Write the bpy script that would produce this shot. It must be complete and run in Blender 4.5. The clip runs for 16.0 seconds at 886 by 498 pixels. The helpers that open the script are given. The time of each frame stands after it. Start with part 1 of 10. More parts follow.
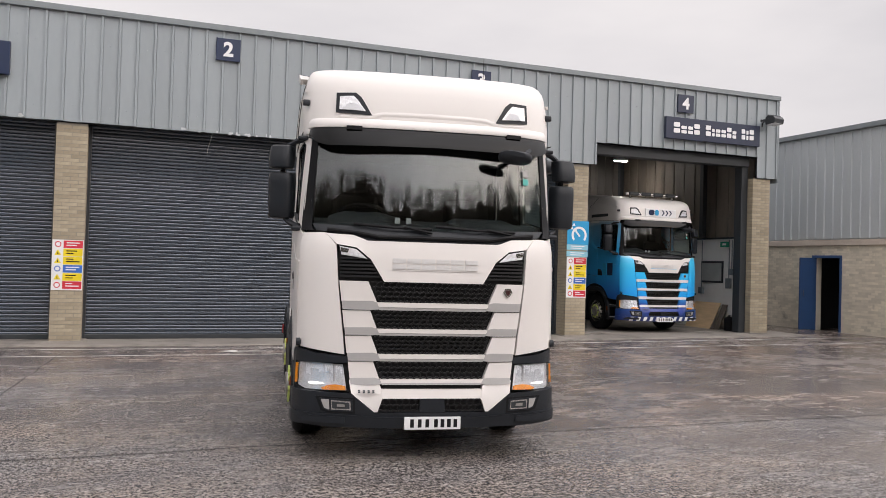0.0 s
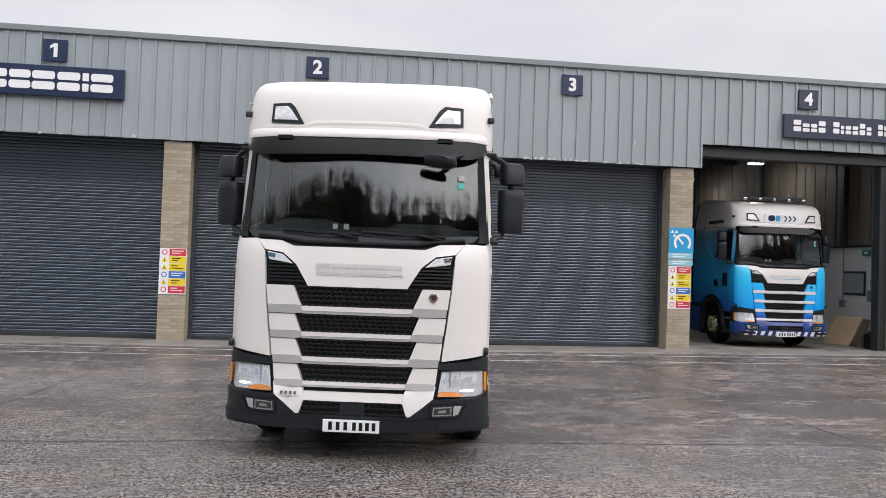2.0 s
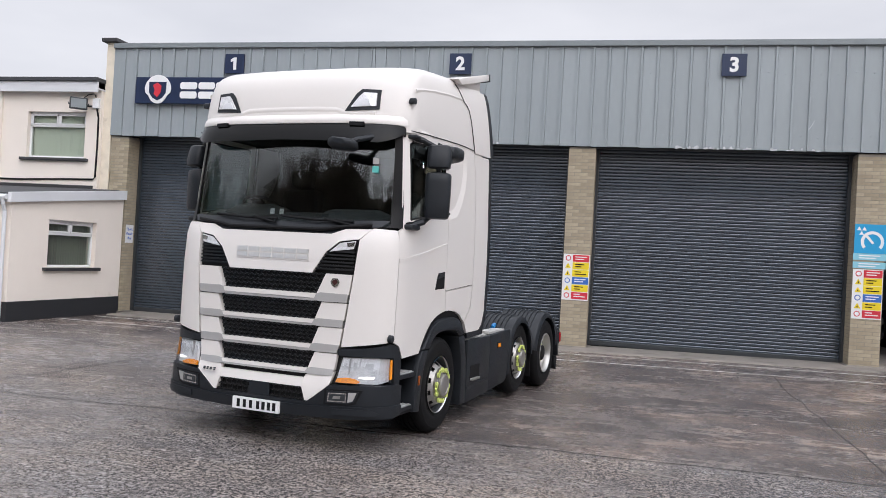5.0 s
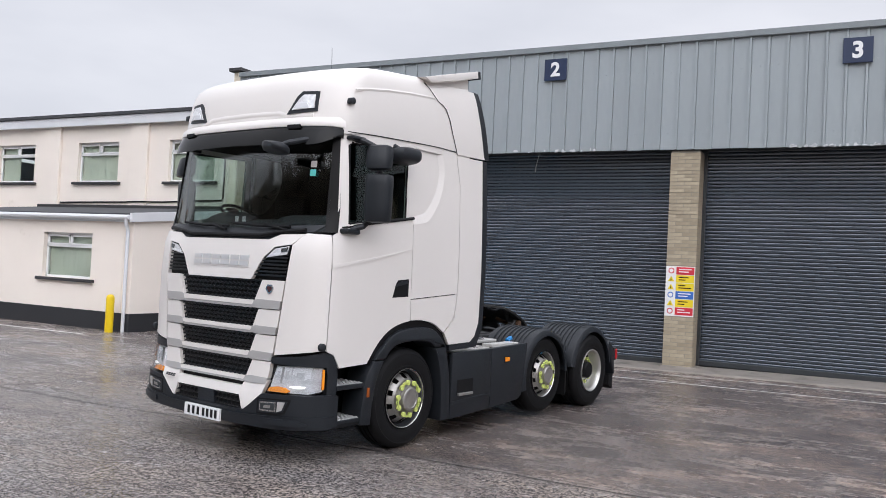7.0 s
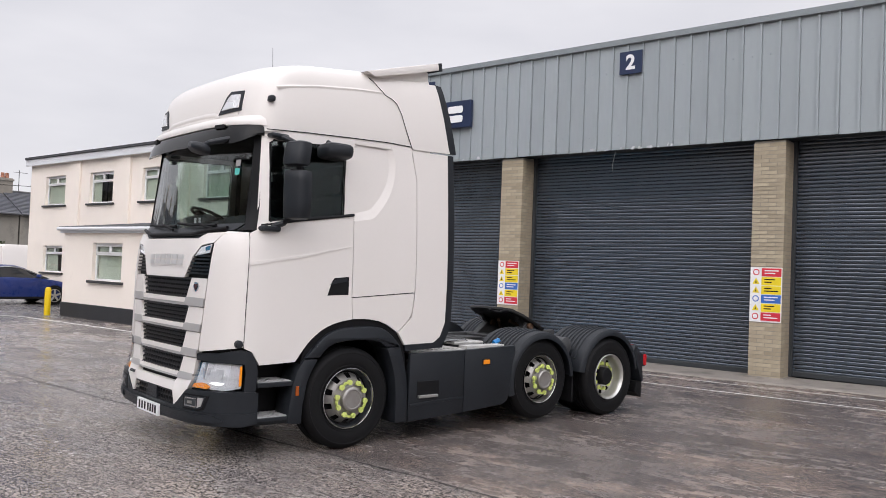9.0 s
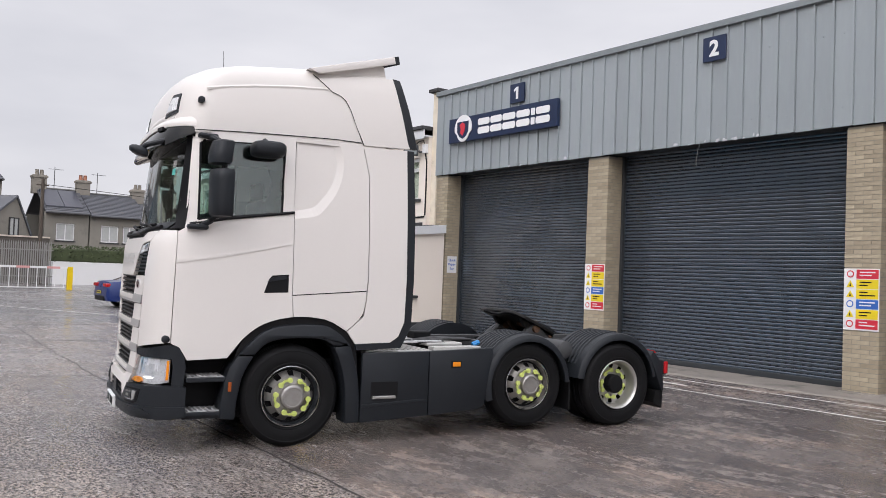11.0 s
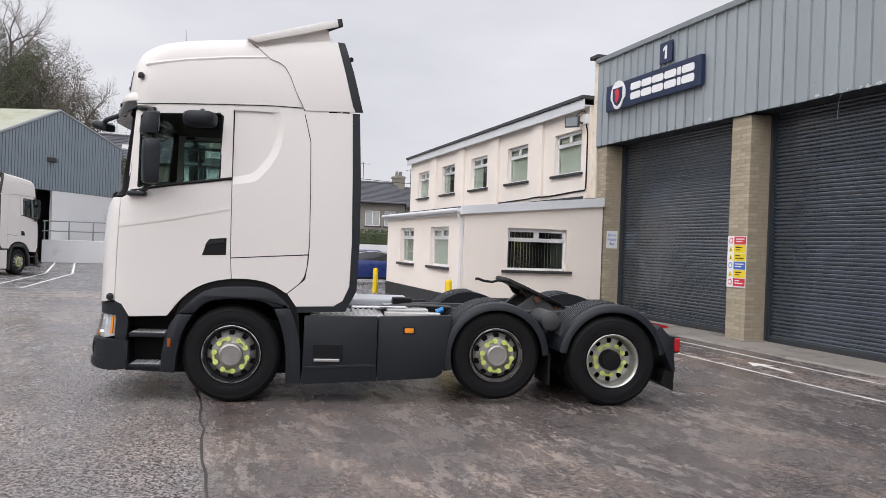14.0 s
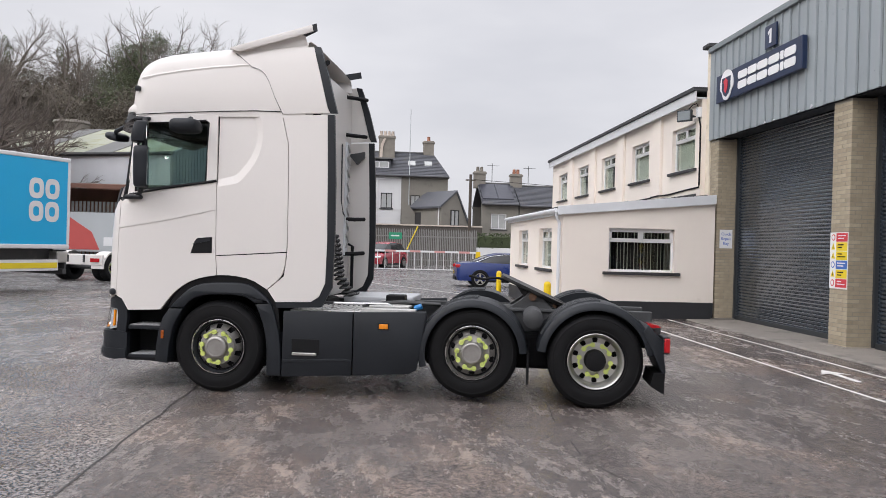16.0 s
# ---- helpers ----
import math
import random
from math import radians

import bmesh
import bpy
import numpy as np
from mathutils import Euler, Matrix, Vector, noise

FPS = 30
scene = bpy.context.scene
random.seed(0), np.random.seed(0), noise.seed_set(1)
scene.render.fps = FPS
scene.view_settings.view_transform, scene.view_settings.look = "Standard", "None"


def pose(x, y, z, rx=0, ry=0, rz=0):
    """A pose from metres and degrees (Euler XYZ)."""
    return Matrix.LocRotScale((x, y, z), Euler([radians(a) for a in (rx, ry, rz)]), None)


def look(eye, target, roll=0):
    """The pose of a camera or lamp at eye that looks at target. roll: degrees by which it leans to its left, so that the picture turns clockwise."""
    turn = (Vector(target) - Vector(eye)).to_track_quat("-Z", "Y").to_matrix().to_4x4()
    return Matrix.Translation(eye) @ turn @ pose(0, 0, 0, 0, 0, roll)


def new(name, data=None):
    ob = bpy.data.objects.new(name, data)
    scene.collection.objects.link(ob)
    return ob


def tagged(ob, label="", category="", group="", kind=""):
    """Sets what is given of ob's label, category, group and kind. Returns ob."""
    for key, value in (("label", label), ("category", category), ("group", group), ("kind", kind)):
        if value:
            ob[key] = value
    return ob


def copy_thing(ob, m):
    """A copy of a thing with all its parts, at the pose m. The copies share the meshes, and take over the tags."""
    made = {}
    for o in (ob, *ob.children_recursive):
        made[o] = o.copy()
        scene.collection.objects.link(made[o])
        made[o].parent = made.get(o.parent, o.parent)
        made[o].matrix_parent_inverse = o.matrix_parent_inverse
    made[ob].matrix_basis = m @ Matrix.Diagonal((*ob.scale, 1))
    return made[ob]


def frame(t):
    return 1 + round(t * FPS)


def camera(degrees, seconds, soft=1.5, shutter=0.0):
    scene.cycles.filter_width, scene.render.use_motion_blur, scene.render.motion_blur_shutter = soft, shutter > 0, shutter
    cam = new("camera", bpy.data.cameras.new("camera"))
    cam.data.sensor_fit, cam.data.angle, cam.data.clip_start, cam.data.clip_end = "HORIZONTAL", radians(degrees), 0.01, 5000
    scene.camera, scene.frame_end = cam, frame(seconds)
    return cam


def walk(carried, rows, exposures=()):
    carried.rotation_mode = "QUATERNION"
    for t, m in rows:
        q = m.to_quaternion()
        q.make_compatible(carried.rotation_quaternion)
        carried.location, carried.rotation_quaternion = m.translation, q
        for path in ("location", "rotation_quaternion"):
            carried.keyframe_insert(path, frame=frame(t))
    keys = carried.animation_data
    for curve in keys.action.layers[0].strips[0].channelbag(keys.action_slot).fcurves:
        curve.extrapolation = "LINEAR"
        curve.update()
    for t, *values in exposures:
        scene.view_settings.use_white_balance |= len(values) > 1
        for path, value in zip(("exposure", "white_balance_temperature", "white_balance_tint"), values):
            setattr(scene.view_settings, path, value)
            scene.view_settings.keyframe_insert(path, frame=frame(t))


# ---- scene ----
# ================= camera and its walk =================
cam = camera(56.6, 16.0, soft=0.85)
METRES, EYE, TILT, LEAN, TURN = 19.286, 1.795, 0.42, 0.163, -21.1
ROWS = [
    (0.0, 0.0, 0.0, 0.0, -0.02, 0.71, -1.82),
    (0.5, 0.032, 0.0005, 0.0005, 3.47, 0.64, -2.08),
    (1.0, 0.0653, 0.0057, 0.0011, 6.94, 0.82, -2.12),
    (1.5, 0.099, 0.0099, 0.0018, 10.19, 0.96, -2.01),
    (2.0, 0.1293, 0.0166, 0.0018, 13.52, 0.97, -2.02),
    (2.5, 0.1572, 0.0255, 0.0027, 16.85, 0.88, -2.08),
    (3.0, 0.1868, 0.0353, 0.0031, 20.56, 0.62, -2.26),
    (3.5, 0.2154, 0.0518, 0.0021, 24.28, 0.43, -2.5),
    (4.0, 0.2432, 0.068, 0.0021, 27.51, 0.32, -2.73),
    (6.5, 0.3591, 0.1798, 0.001, 45.03, 0.59, -2.98),
    (7.0, 0.3745, 0.2062, 0.0009, 48.36, 0.9, -2.67),
    (7.5, 0.3903, 0.2292, 0.0001, 51.34, 1.13, -2.4),
    (8.0, 0.4051, 0.2557, -0.001, 54.38, 1.3, -2.2),
    (8.5, 0.4208, 0.2859, -0.0012, 57.75, 1.27, -2.04),
    (9.0, 0.4336, 0.3139, -0.0019, 60.91, 1.22, -1.95),
    (11.5, 0.4723, 0.4645, -0.0041, 77.11, 1.31, -1.75),
    (12.0, 0.4746, 0.4932, -0.0048, 80.2, 1.04, -1.72),
    (12.5, 0.476, 0.5244, -0.0065, 83.56, 0.67, -1.62),
    (13.0, 0.4752, 0.5573, -0.0071, 87.08, 0.29, -1.53),
    (13.5, 0.4756, 0.5876, -0.0082, 90.5, -0.09, -1.51),
    (14.0, 0.4727, 0.6184, -0.0088, 93.81, -0.35, -1.6),
    (14.5, 0.4711, 0.6464, -0.0093, 97.0, -0.49, -1.58),
    (15.0, 0.4662, 0.6755, -0.0103, 100.25, -0.48, -1.52),
    (15.5, 0.4601, 0.7063, -0.0101, 103.73, -0.38, -1.29),
    (16.0, 0.4509, 0.7343, -0.0112, 106.94, -0.25, -1.05),
]
walk(cam, [(t, pose(0, 0, EYE, TILT, LEAN, TURN) @ pose(METRES * x, METRES * y, METRES * z, 90 + pitch, roll, yaw)) for t, x, y, z, yaw, pitch, roll in ROWS],
     [(0.0, 0.0, 6780, 14.5), (1.4, 0.0, 6480, 13.0), (3.0, 0.0, 6360, 13.0), (7.0, 0.0, 6200, 12.5), (8.4, 0.0, 6330, 13.0), (9.2, 0.0, 6450, 14.0), (12.5, 0.0, 6370, 13.0), (16.0, 0.0, 6400, 12.5)])

# ================= world, sun, exposure =================
SUN_AZ, SUN_EL = 145, 25.0          # degrees: compass of the bright part of the overcast sky
world = bpy.data.worlds.new("overcast")
world.use_nodes = True
scene.world = world
wn, wl = world.node_tree.nodes, world.node_tree.links
wn.clear()
w_out = wn.new("ShaderNodeOutputWorld")
w_bg = wn.new("ShaderNodeBackground")
w_sky = wn.new("ShaderNodeTexSky")
w_sky.sky_type = "NISHITA"
w_sky.sun_disc = False
w_sky.sun_elevation, w_sky.sun_rotation = radians(SUN_EL), radians(SUN_AZ)
w_sky.air_density, w_sky.dust_density, w_sky.ozone_density = 1.0, 4.0, 1.0
w_co = wn.new("ShaderNodeTexCoord")
w_map = wn.new("ShaderNodeMapping")
w_map.inputs["Scale"].default_value = (1.0, 1.0, 3.2)
w_noise = wn.new("ShaderNodeTexNoise")
w_noise.inputs["Scale"].default_value = 1.7
w_noise.inputs["Detail"].default_value = 5.0
w_noise.inputs["Roughness"].default_value = 0.5
w_ramp = wn.new("ShaderNodeValToRGB")
w_ramp.color_ramp.elements[0].position, w_ramp.color_ramp.elements[0].color = 0.33, (6.3, 6.4, 6.75, 1)
w_ramp.color_ramp.elements[1].position, w_ramp.color_ramp.elements[1].color = 0.68, (8.6, 8.6, 8.75, 1)
w_mix = wn.new("ShaderNodeMixRGB")
w_mix.inputs["Fac"].default_value = 0.93     # the cloud deck hides nearly all of the clear sky
wl.new(w_co.outputs["Generated"], w_map.inputs["Vector"])
wl.new(w_map.outputs["Vector"], w_noise.inputs["Vector"])
wl.new(w_noise.outputs["Fac"], w_ramp.inputs["Fac"])
wl.new(w_sky.outputs["Color"], w_mix.inputs["Color1"])
wl.new(w_ramp.outputs["Color"], w_mix.inputs["Color2"])
w_sep = wn.new("ShaderNodeSeparateXYZ")
w_rise = wn.new("ShaderNodeMapRange")          # an overcast sky is brightest overhead
w_rise.inputs["From Min"].default_value, w_rise.inputs["From Max"].default_value = 0.36, 0.9
w_rise.inputs["To Min"].default_value, w_rise.inputs["To Max"].default_value = 1.0, 1.85
w_up = wn.new("ShaderNodeMixRGB")
w_up.blend_type = "MULTIPLY"
w_up.inputs["Fac"].default_value = 1.0
wl.new(w_co.outputs["Generated"], w_sep.inputs[0])
wl.new(w_sep.outputs["Z"], w_rise.inputs["Value"])
wl.new(w_mix.outputs["Color"], w_up.inputs["Color1"])
wl.new(w_rise.outputs["Result"], w_up.inputs["Color2"])
w_dot = wn.new("ShaderNodeVectorMath")         # the cloud is thinner round the sun, behind the camera
w_dot.operation = "DOT_PRODUCT"
w_dot.inputs[1].default_value = (math.sin(radians(SUN_AZ)) * math.cos(radians(SUN_EL)), math.cos(radians(SUN_AZ)) * math.cos(radians(SUN_EL)), math.sin(radians(SUN_EL)))
w_thin = wn.new("ShaderNodeMapRange")
w_thin.interpolation_type = "SMOOTHSTEP"
w_thin.inputs["From Min"].default_value, w_thin.inputs["From Max"].default_value = 0.12, 1.05
w_thin.inputs["To Min"].default_value, w_thin.inputs["To Max"].default_value = 1.0, 2.6
w_glow = wn.new("ShaderNodeMixRGB")
w_glow.blend_type = "MULTIPLY"
w_glow.inputs["Fac"].default_value = 1.0
wl.new(w_co.outputs["Generated"], w_dot.inputs[0])
wl.new(w_dot.outputs["Value"], w_thin.inputs["Value"])
wl.new(w_up.outputs["Color"], w_glow.inputs["Color1"])
wl.new(w_thin.outputs["Result"], w_glow.inputs["Color2"])
wl.new(w_glow.outputs["Color"], w_bg.inputs["Color"])
w_bg.inputs["Strength"].default_value = 0.1045
wl.new(w_bg.outputs["Background"], w_out.inputs["Surface"])

sun_data = bpy.data.lights.new("sun", "SUN")
sun_data.energy, sun_data.angle, sun_data.color = 0.40, radians(75), (1.0, 0.965, 0.93)
sun = new("sun", sun_data)
sun.matrix_world = look((0, 0, 0), (-math.sin(radians(SUN_AZ)) * math.cos(radians(SUN_EL)), -math.cos(radians(SUN_AZ)) * math.cos(radians(SUN_EL)), -math.sin(radians(SUN_EL))))


# ================= materials =================
def mat(name, base, rough=0.5, metal=0.0, vary=0.12, scale=3.0, fine=40.0, bump=0.0, bump_scale=60.0, coat=0.0, stain=None, stain_at=0.58,
        rough_vary=0.08, piece=0.0, spec=0.5, emit=None, power=0.0, stretch=(1, 1, 1), island=0.0, stain_scale=1.3):
    """A surface with broad and fine variation of its colour and gloss, optional relief, stains and piece-by-piece shade."""
    m = bpy.data.materials.new(name)
    m.use_nodes = True
    n, l = m.node_tree.nodes, m.node_tree.links
    b = n["Principled BSDF"]
    co = n.new("ShaderNodeTexCoord")
    mp = n.new("ShaderNodeMapping")
    mp.inputs["Scale"].default_value = stretch
    l.new(co.outputs["Object"], mp.inputs["Vector"])

    def noise_node(s, detail=4.0, r=0.55):
        t = n.new("ShaderNodeTexNoise")
        t.inputs["Scale"].default_value, t.inputs["Detail"].default_value, t.inputs["Roughness"].default_value = s, detail, r
        l.new(mp.outputs["Vector"], t.inputs["Vector"])
        return t.outputs["Fac"]

    def math_node(op, a, c):
        t = n.new("ShaderNodeMath")
        t.operation = op
        for i, v in enumerate((a, c)):
            if isinstance(v, (int, float)):
                t.inputs[i].default_value = v
            else:
                l.new(v, t.inputs[i])
        return t.outputs[0]

    def mix_node(f, a, c, blend="MIX"):
        t = n.new("ShaderNodeMixRGB")
        t.blend_type = blend
        for i, v in enumerate((f, a, c)):
            if isinstance(v, tuple):
                t.inputs[i].default_value = (*v[:3], 1)
            elif isinstance(v, (int, float)):
                t.inputs[i].default_value = v
            else:
                l.new(v, t.inputs[i])
        return t.outputs[0]

    broad, small = noise_node(scale), noise_node(fine, 3.0)
    both = math_node("ADD", math_node("MULTIPLY", broad, 0.65), math_node("MULTIPLY", small, 0.35))
    light = math_node("ADD", math_node("MULTIPLY", math_node("SUBTRACT", both, 0.5), vary * 4), 1.0)
    if piece:
        oi = n.new("ShaderNodeObjectInfo")
        light = math_node("MULTIPLY", light, math_node("ADD", math_node("MULTIPLY", math_node("SUBTRACT", oi.outputs["Random"], 0.5), piece * 2), 1.0))
    if island:
        ge = n.new("ShaderNodeNewGeometry")
        light = math_node("MULTIPLY", light, math_node("ADD", math_node("MULTIPLY", math_node("SUBTRACT", ge.outputs["Random Per Island"], 0.5), island * 2), 1.0))
    colour = mix_node(1.0, tuple(base), light, "MULTIPLY")
    if stain:
        st = noise_node(stain_scale, 6.0, 0.62)
        ramp = n.new("ShaderNodeValToRGB")
        ramp.color_ramp.elements[0].position, ramp.color_ramp.elements[1].position = stain_at, min(stain_at + 0.14, 1)
        l.new(st, ramp.inputs["Fac"])
        colour = mix_node(math_node("MULTIPLY", ramp.outputs["Color"], 0.75), colour, tuple(stain))
    l.new(colour, b.inputs["Base Color"])
    l.new(math_node("ADD", math_node("MULTIPLY", math_node("SUBTRACT", both, 0.5), rough_vary * 4), rough), b.inputs["Roughness"])
    b.inputs["Metallic"].default_value = metal
    b.inputs["Coat Weight"].default_value = coat
    b.inputs["Coat Roughness"].default_value = 0.06
    b.inputs["Specular IOR Level"].default_value = spec
    if bump:
        bp = n.new("ShaderNodeBump")
        bp.inputs["Strength"].default_value, bp.inputs["Distance"].default_value = bump, 0.01
        l.new(noise_node(bump_scale, 4.0), bp.inputs["Height"])
        l.new(bp.outputs["Normal"], b.inputs["Normal"])
    if emit:
        b.inputs["Emission Color"].default_value = (*emit, 1)
        b.inputs["Emission Strength"].default_value = power
    return m


def glass(name, tint, gloss=0.02, mirror=0.045):
    """Thin dark or clear pane: see-through with the mirror image that glass gives."""
    m = bpy.data.materials.new(name)
    m.use_nodes = True
    n, l = m.node_tree.nodes, m.node_tree.links
    n.clear()
    out, mixer = n.new("ShaderNodeOutputMaterial"), n.new("ShaderNodeMixShader")
    tr, gl, lw = n.new("ShaderNodeBsdfTransparent"), n.new("ShaderNodeBsdfGlossy"), n.new("ShaderNodeLayerWeight")
    pw, fr = n.new("ShaderNodeMath"), n.new("ShaderNodeMath")
    tr.inputs["Color"].default_value = (*tint, 1)
    gl.inputs["Roughness"].default_value = gloss
    lw.inputs["Blend"].default_value = 0.5
    pw.operation, fr.operation = "POWER", "MULTIPLY_ADD"
    pw.inputs[1].default_value, fr.inputs[1].default_value, fr.inputs[2].default_value = 5.0, 0.93, mirror
    l.new(lw.outputs["Facing"], pw.inputs[0])
    l.new(pw.outputs[0], fr.inputs[0])
    l.new(fr.outputs[0], mixer.inputs["Fac"])
    l.new(tr.outputs["BSDF"], mixer.inputs[1])
    l.new(gl.outputs["BSDF"], mixer.inputs[2])
    l.new(mixer.outputs["Shader"], out.inputs["Surface"])
    return m


def yard_material():
    """Wet yard concrete: coarse dark aggregate in the front slabs, smoother brown-grey slabs with pale scuffed patches behind, damp gloss in patches."""
    m = bpy.data.materials.new("yard_concrete")
    m.use_nodes = True
    n, l = m.node_tree.nodes, m.node_tree.links
    b = n["Principled BSDF"]
    co = n.new("ShaderNodeTexCoord")

    def tex(s, detail=5.0, r=0.6, stretch=(1, 1, 1), kind="ShaderNodeTexNoise"):
        mp = n.new("ShaderNodeMapping")
        mp.inputs["Scale"].default_value = stretch
        l.new(co.outputs["Object"], mp.inputs["Vector"])
        t = n.new(kind)
        t.inputs["Scale"].default_value = s
        if kind == "ShaderNodeTexNoise":
            t.inputs["Detail"].default_value, t.inputs["Roughness"].default_value = detail, r
        l.new(mp.outputs["Vector"], t.inputs["Vector"])
        return t.outputs["Fac" if kind == "ShaderNodeTexNoise" else "Distance"]

    def ramp(v, a, c, ca=(0, 0, 0), cc=(1, 1, 1)):
        t = n.new("ShaderNodeValToRGB")
        t.color_ramp.elements[0].position, t.color_ramp.elements[1].position = a, c
        t.color_ramp.elements[0].color, t.color_ramp.elements[1].color = (*ca, 1), (*cc, 1)
        l.new(v, t.inputs["Fac"])
        return t.outputs["Color"]

    def mixc(f, a, c, blend="MIX"):
        t = n.new("ShaderNodeMixRGB")
        t.blend_type = blend
        for i, v in enumerate((f, a, c)):
            if isinstance(v, tuple):
                t.inputs[i].default_value = (*v, 1)
            elif isinstance(v, float):
                t.inputs[i].default_value = v
            else:
                l.new(v, t.inputs[i])
        return t.outputs[0]

    def mth(op, a, c):
        t = n.new("ShaderNodeMath")
        t.operation = op
        for i, v in enumerate((a, c)):
            if isinstance(v, (int, float)):
                t.inputs[i].default_value = v
            else:
                l.new(v, t.inputs[i])
        return t.outputs[0]

    sep = n.new("ShaderNodeSeparateXYZ")
    l.new(co.outputs["Object"], sep.inputs[0])
    edge = mth("ADD", sep.outputs["Y"], mth("MULTIPLY", mth("SUBTRACT", tex(2.2, 5.0, 0.65), 0.5), 0.5))
    edge = mth("ADD", edge, mth("MULTIPLY", sep.outputs["X"], 0.010))
    back = ramp(mth("MULTIPLY", mth("SUBTRACT", edge, 7.95), 3.0), 0.0, 1.0)
    side = mth("ADD", sep.outputs["X"], mth("MULTIPLY", mth("SUBTRACT", tex(1.3, 5.0, 0.65), 0.5), 2.5))
    side = ramp(mth("MULTIPLY", mth("SUBTRACT", side, 2.2), 0.8), 0.0, 1.0)
    far = ramp(mth("MULTIPLY", mth("SUBTRACT", edge, 13.2), 0.4), 0.0, 1.0)
    back = mth("MULTIPLY", back, mth("MAXIMUM", side, far))
    west = mth("ADD", mth("MULTIPLY", sep.outputs["X"], -1.0), mth("MULTIPLY", mth("SUBTRACT", tex(0.7, 5.0, 0.6), 0.5), 2.0))
    tar = ramp(mth("MULTIPLY", mth("SUBTRACT", west, 12.5), 0.6), 0.0, 1.0)
    damp = ramp(tex(0.30, 6.0, 0.6, (0.8, 1.1, 1)), 0.36, 0.66)
    stones = ramp(mth("ADD", mth("MULTIPLY", tex(40.0, 5.0, 0.74), 0.62), mth("MULTIPLY", tex(21.0, 4.0, 0.7), 0.38)), 0.462, 0.535)
    grit = ramp(tex(110.0, 2.0, 0.6), 0.35, 0.65)
    mottle = ramp(tex(3.2, 6.0, 0.7), 0.34, 0.68)
    paste = mixc(damp, (0.030, 0.027, 0.027), (0.068, 0.061, 0.058))
    wide = ramp(tex(0.55, 5.0, 0.6, (0.7, 1.3, 1)), 0.40, 0.60)
    stone = mixc(mottle, mixc(wide, (0.40, 0.378, 0.378), (0.45, 0.394, 0.360)), mixc(wide, (0.56, 0.53, 0.525), (0.64, 0.565, 0.51)))
    front_c = mixc(stones, paste, stone)
    bed = mixc(mottle, (0.195, 0.168, 0.158), (0.285, 0.247, 0.230))
    bed = mixc(damp, mixc(1.0, bed, (0.74, 0.74, 0.76), "MULTIPLY"), bed)
    streak = ramp(tex(1.6, 8.0, 0.72, (0.6, 2.2, 1)), 0.42, 0.72)
    bed = mixc(mth("MULTIPLY", streak, 0.5), bed, (0.25, 0.213, 0.192))
    patch = ramp(tex(0.75, 5.0, 0.6, (0.6, 1.5, 1)), 0.42, 0.58)
    crumb = ramp(tex(3.6, 12.0, 0.82, (0.6, 1.5, 1)), 0.505, 0.545)
    scuff = mth("MULTIPLY", patch, crumb)
    bed = mixc(mth("MULTIPLY", scuff, 0.62), bed, (0.52, 0.455, 0.41))
    back_c = mixc(mth("MULTIPLY", ramp(tex(19.0, 8.0, 0.78), 0.47, 0.56), 1.0), bed, mixc(1.0, bed, (0.45, 0.45, 0.46), "MULTIPLY"))
    colour = mixc(back, front_c, back_c)
    lane = mixc(mottle, (0.135, 0.134, 0.138), (0.185, 0.182, 0.182))
    colour = mixc(mth("MULTIPLY", tar, 0.85), colour, lane)
    wet = ramp(tex(0.55, 9.0, 0.70, (0.85, 1.2, 1)), 0.46, 0.58)
    colour = mixc(mth("MULTIPLY", wet, 0.8), colour, mixc(1.0, colour, (0.56, 0.56, 0.585), "MULTIPLY"))
    dry = ramp(tex(0.42, 9.0, 0.7, (0.7, 1.2, 1)), 0.515, 0.565)
    colour = mixc(mth("MULTIPLY", dry, mth("ADD", mth("MULTIPLY", back, 0.6), 0.2)), colour, mixc(1.0, colour, (1.55, 1.42, 1.30), "MULTIPLY"))
    colour = mixc(mth("MULTIPLY", grit, 0.30), colour, mixc(1.0, colour, (0.45, 0.45, 0.46), "MULTIPLY"))
    oil = ramp(tex(0.9, 5.0, 0.6), 0.64, 0.72)
    colour = mixc(mth("MULTIPLY", oil, 0.55), colour, (0.035, 0.034, 0.036))
    colour = mixc(1.0, colour, (0.93, 0.90, 0.87), "MULTIPLY")
    b.inputs["Specular IOR Level"].default_value = 0.8
    l.new(colour, b.inputs["Base Color"])
    rough = mth("ADD", mth("MULTIPLY", damp, 0.20), 0.15)
    rough = mth("ADD", rough, mth("MULTIPLY", scuff, 0.22))
    rough = mth("SUBTRACT", rough, mth("MULTIPLY", wet, 0.15))
    l.new(rough, b.inputs["Roughness"])
    bp = n.new("ShaderNodeBump")
    bp.inputs["Strength"].default_value, bp.inputs["Distance"].default_value = 1.0, 0.027
    tex_h = mth("MULTIPLY", tex(44.0, 5.0, 0.74), mth("SUBTRACT", 1.0, mth("MULTIPLY", back, 0.35)))
    tex_h = mth("ADD", tex_h, mth("MULTIPLY", tex(5.0, 4.0), 0.6))
    l.new(tex_h, bp.inputs["Height"])
    l.new(mth("SUBTRACT", 1.0, mth("MULTIPLY", wet, 0.5)), bp.inputs["Strength"])
    l.new(bp.outputs["Normal"], b.inputs["Normal"])
    return m


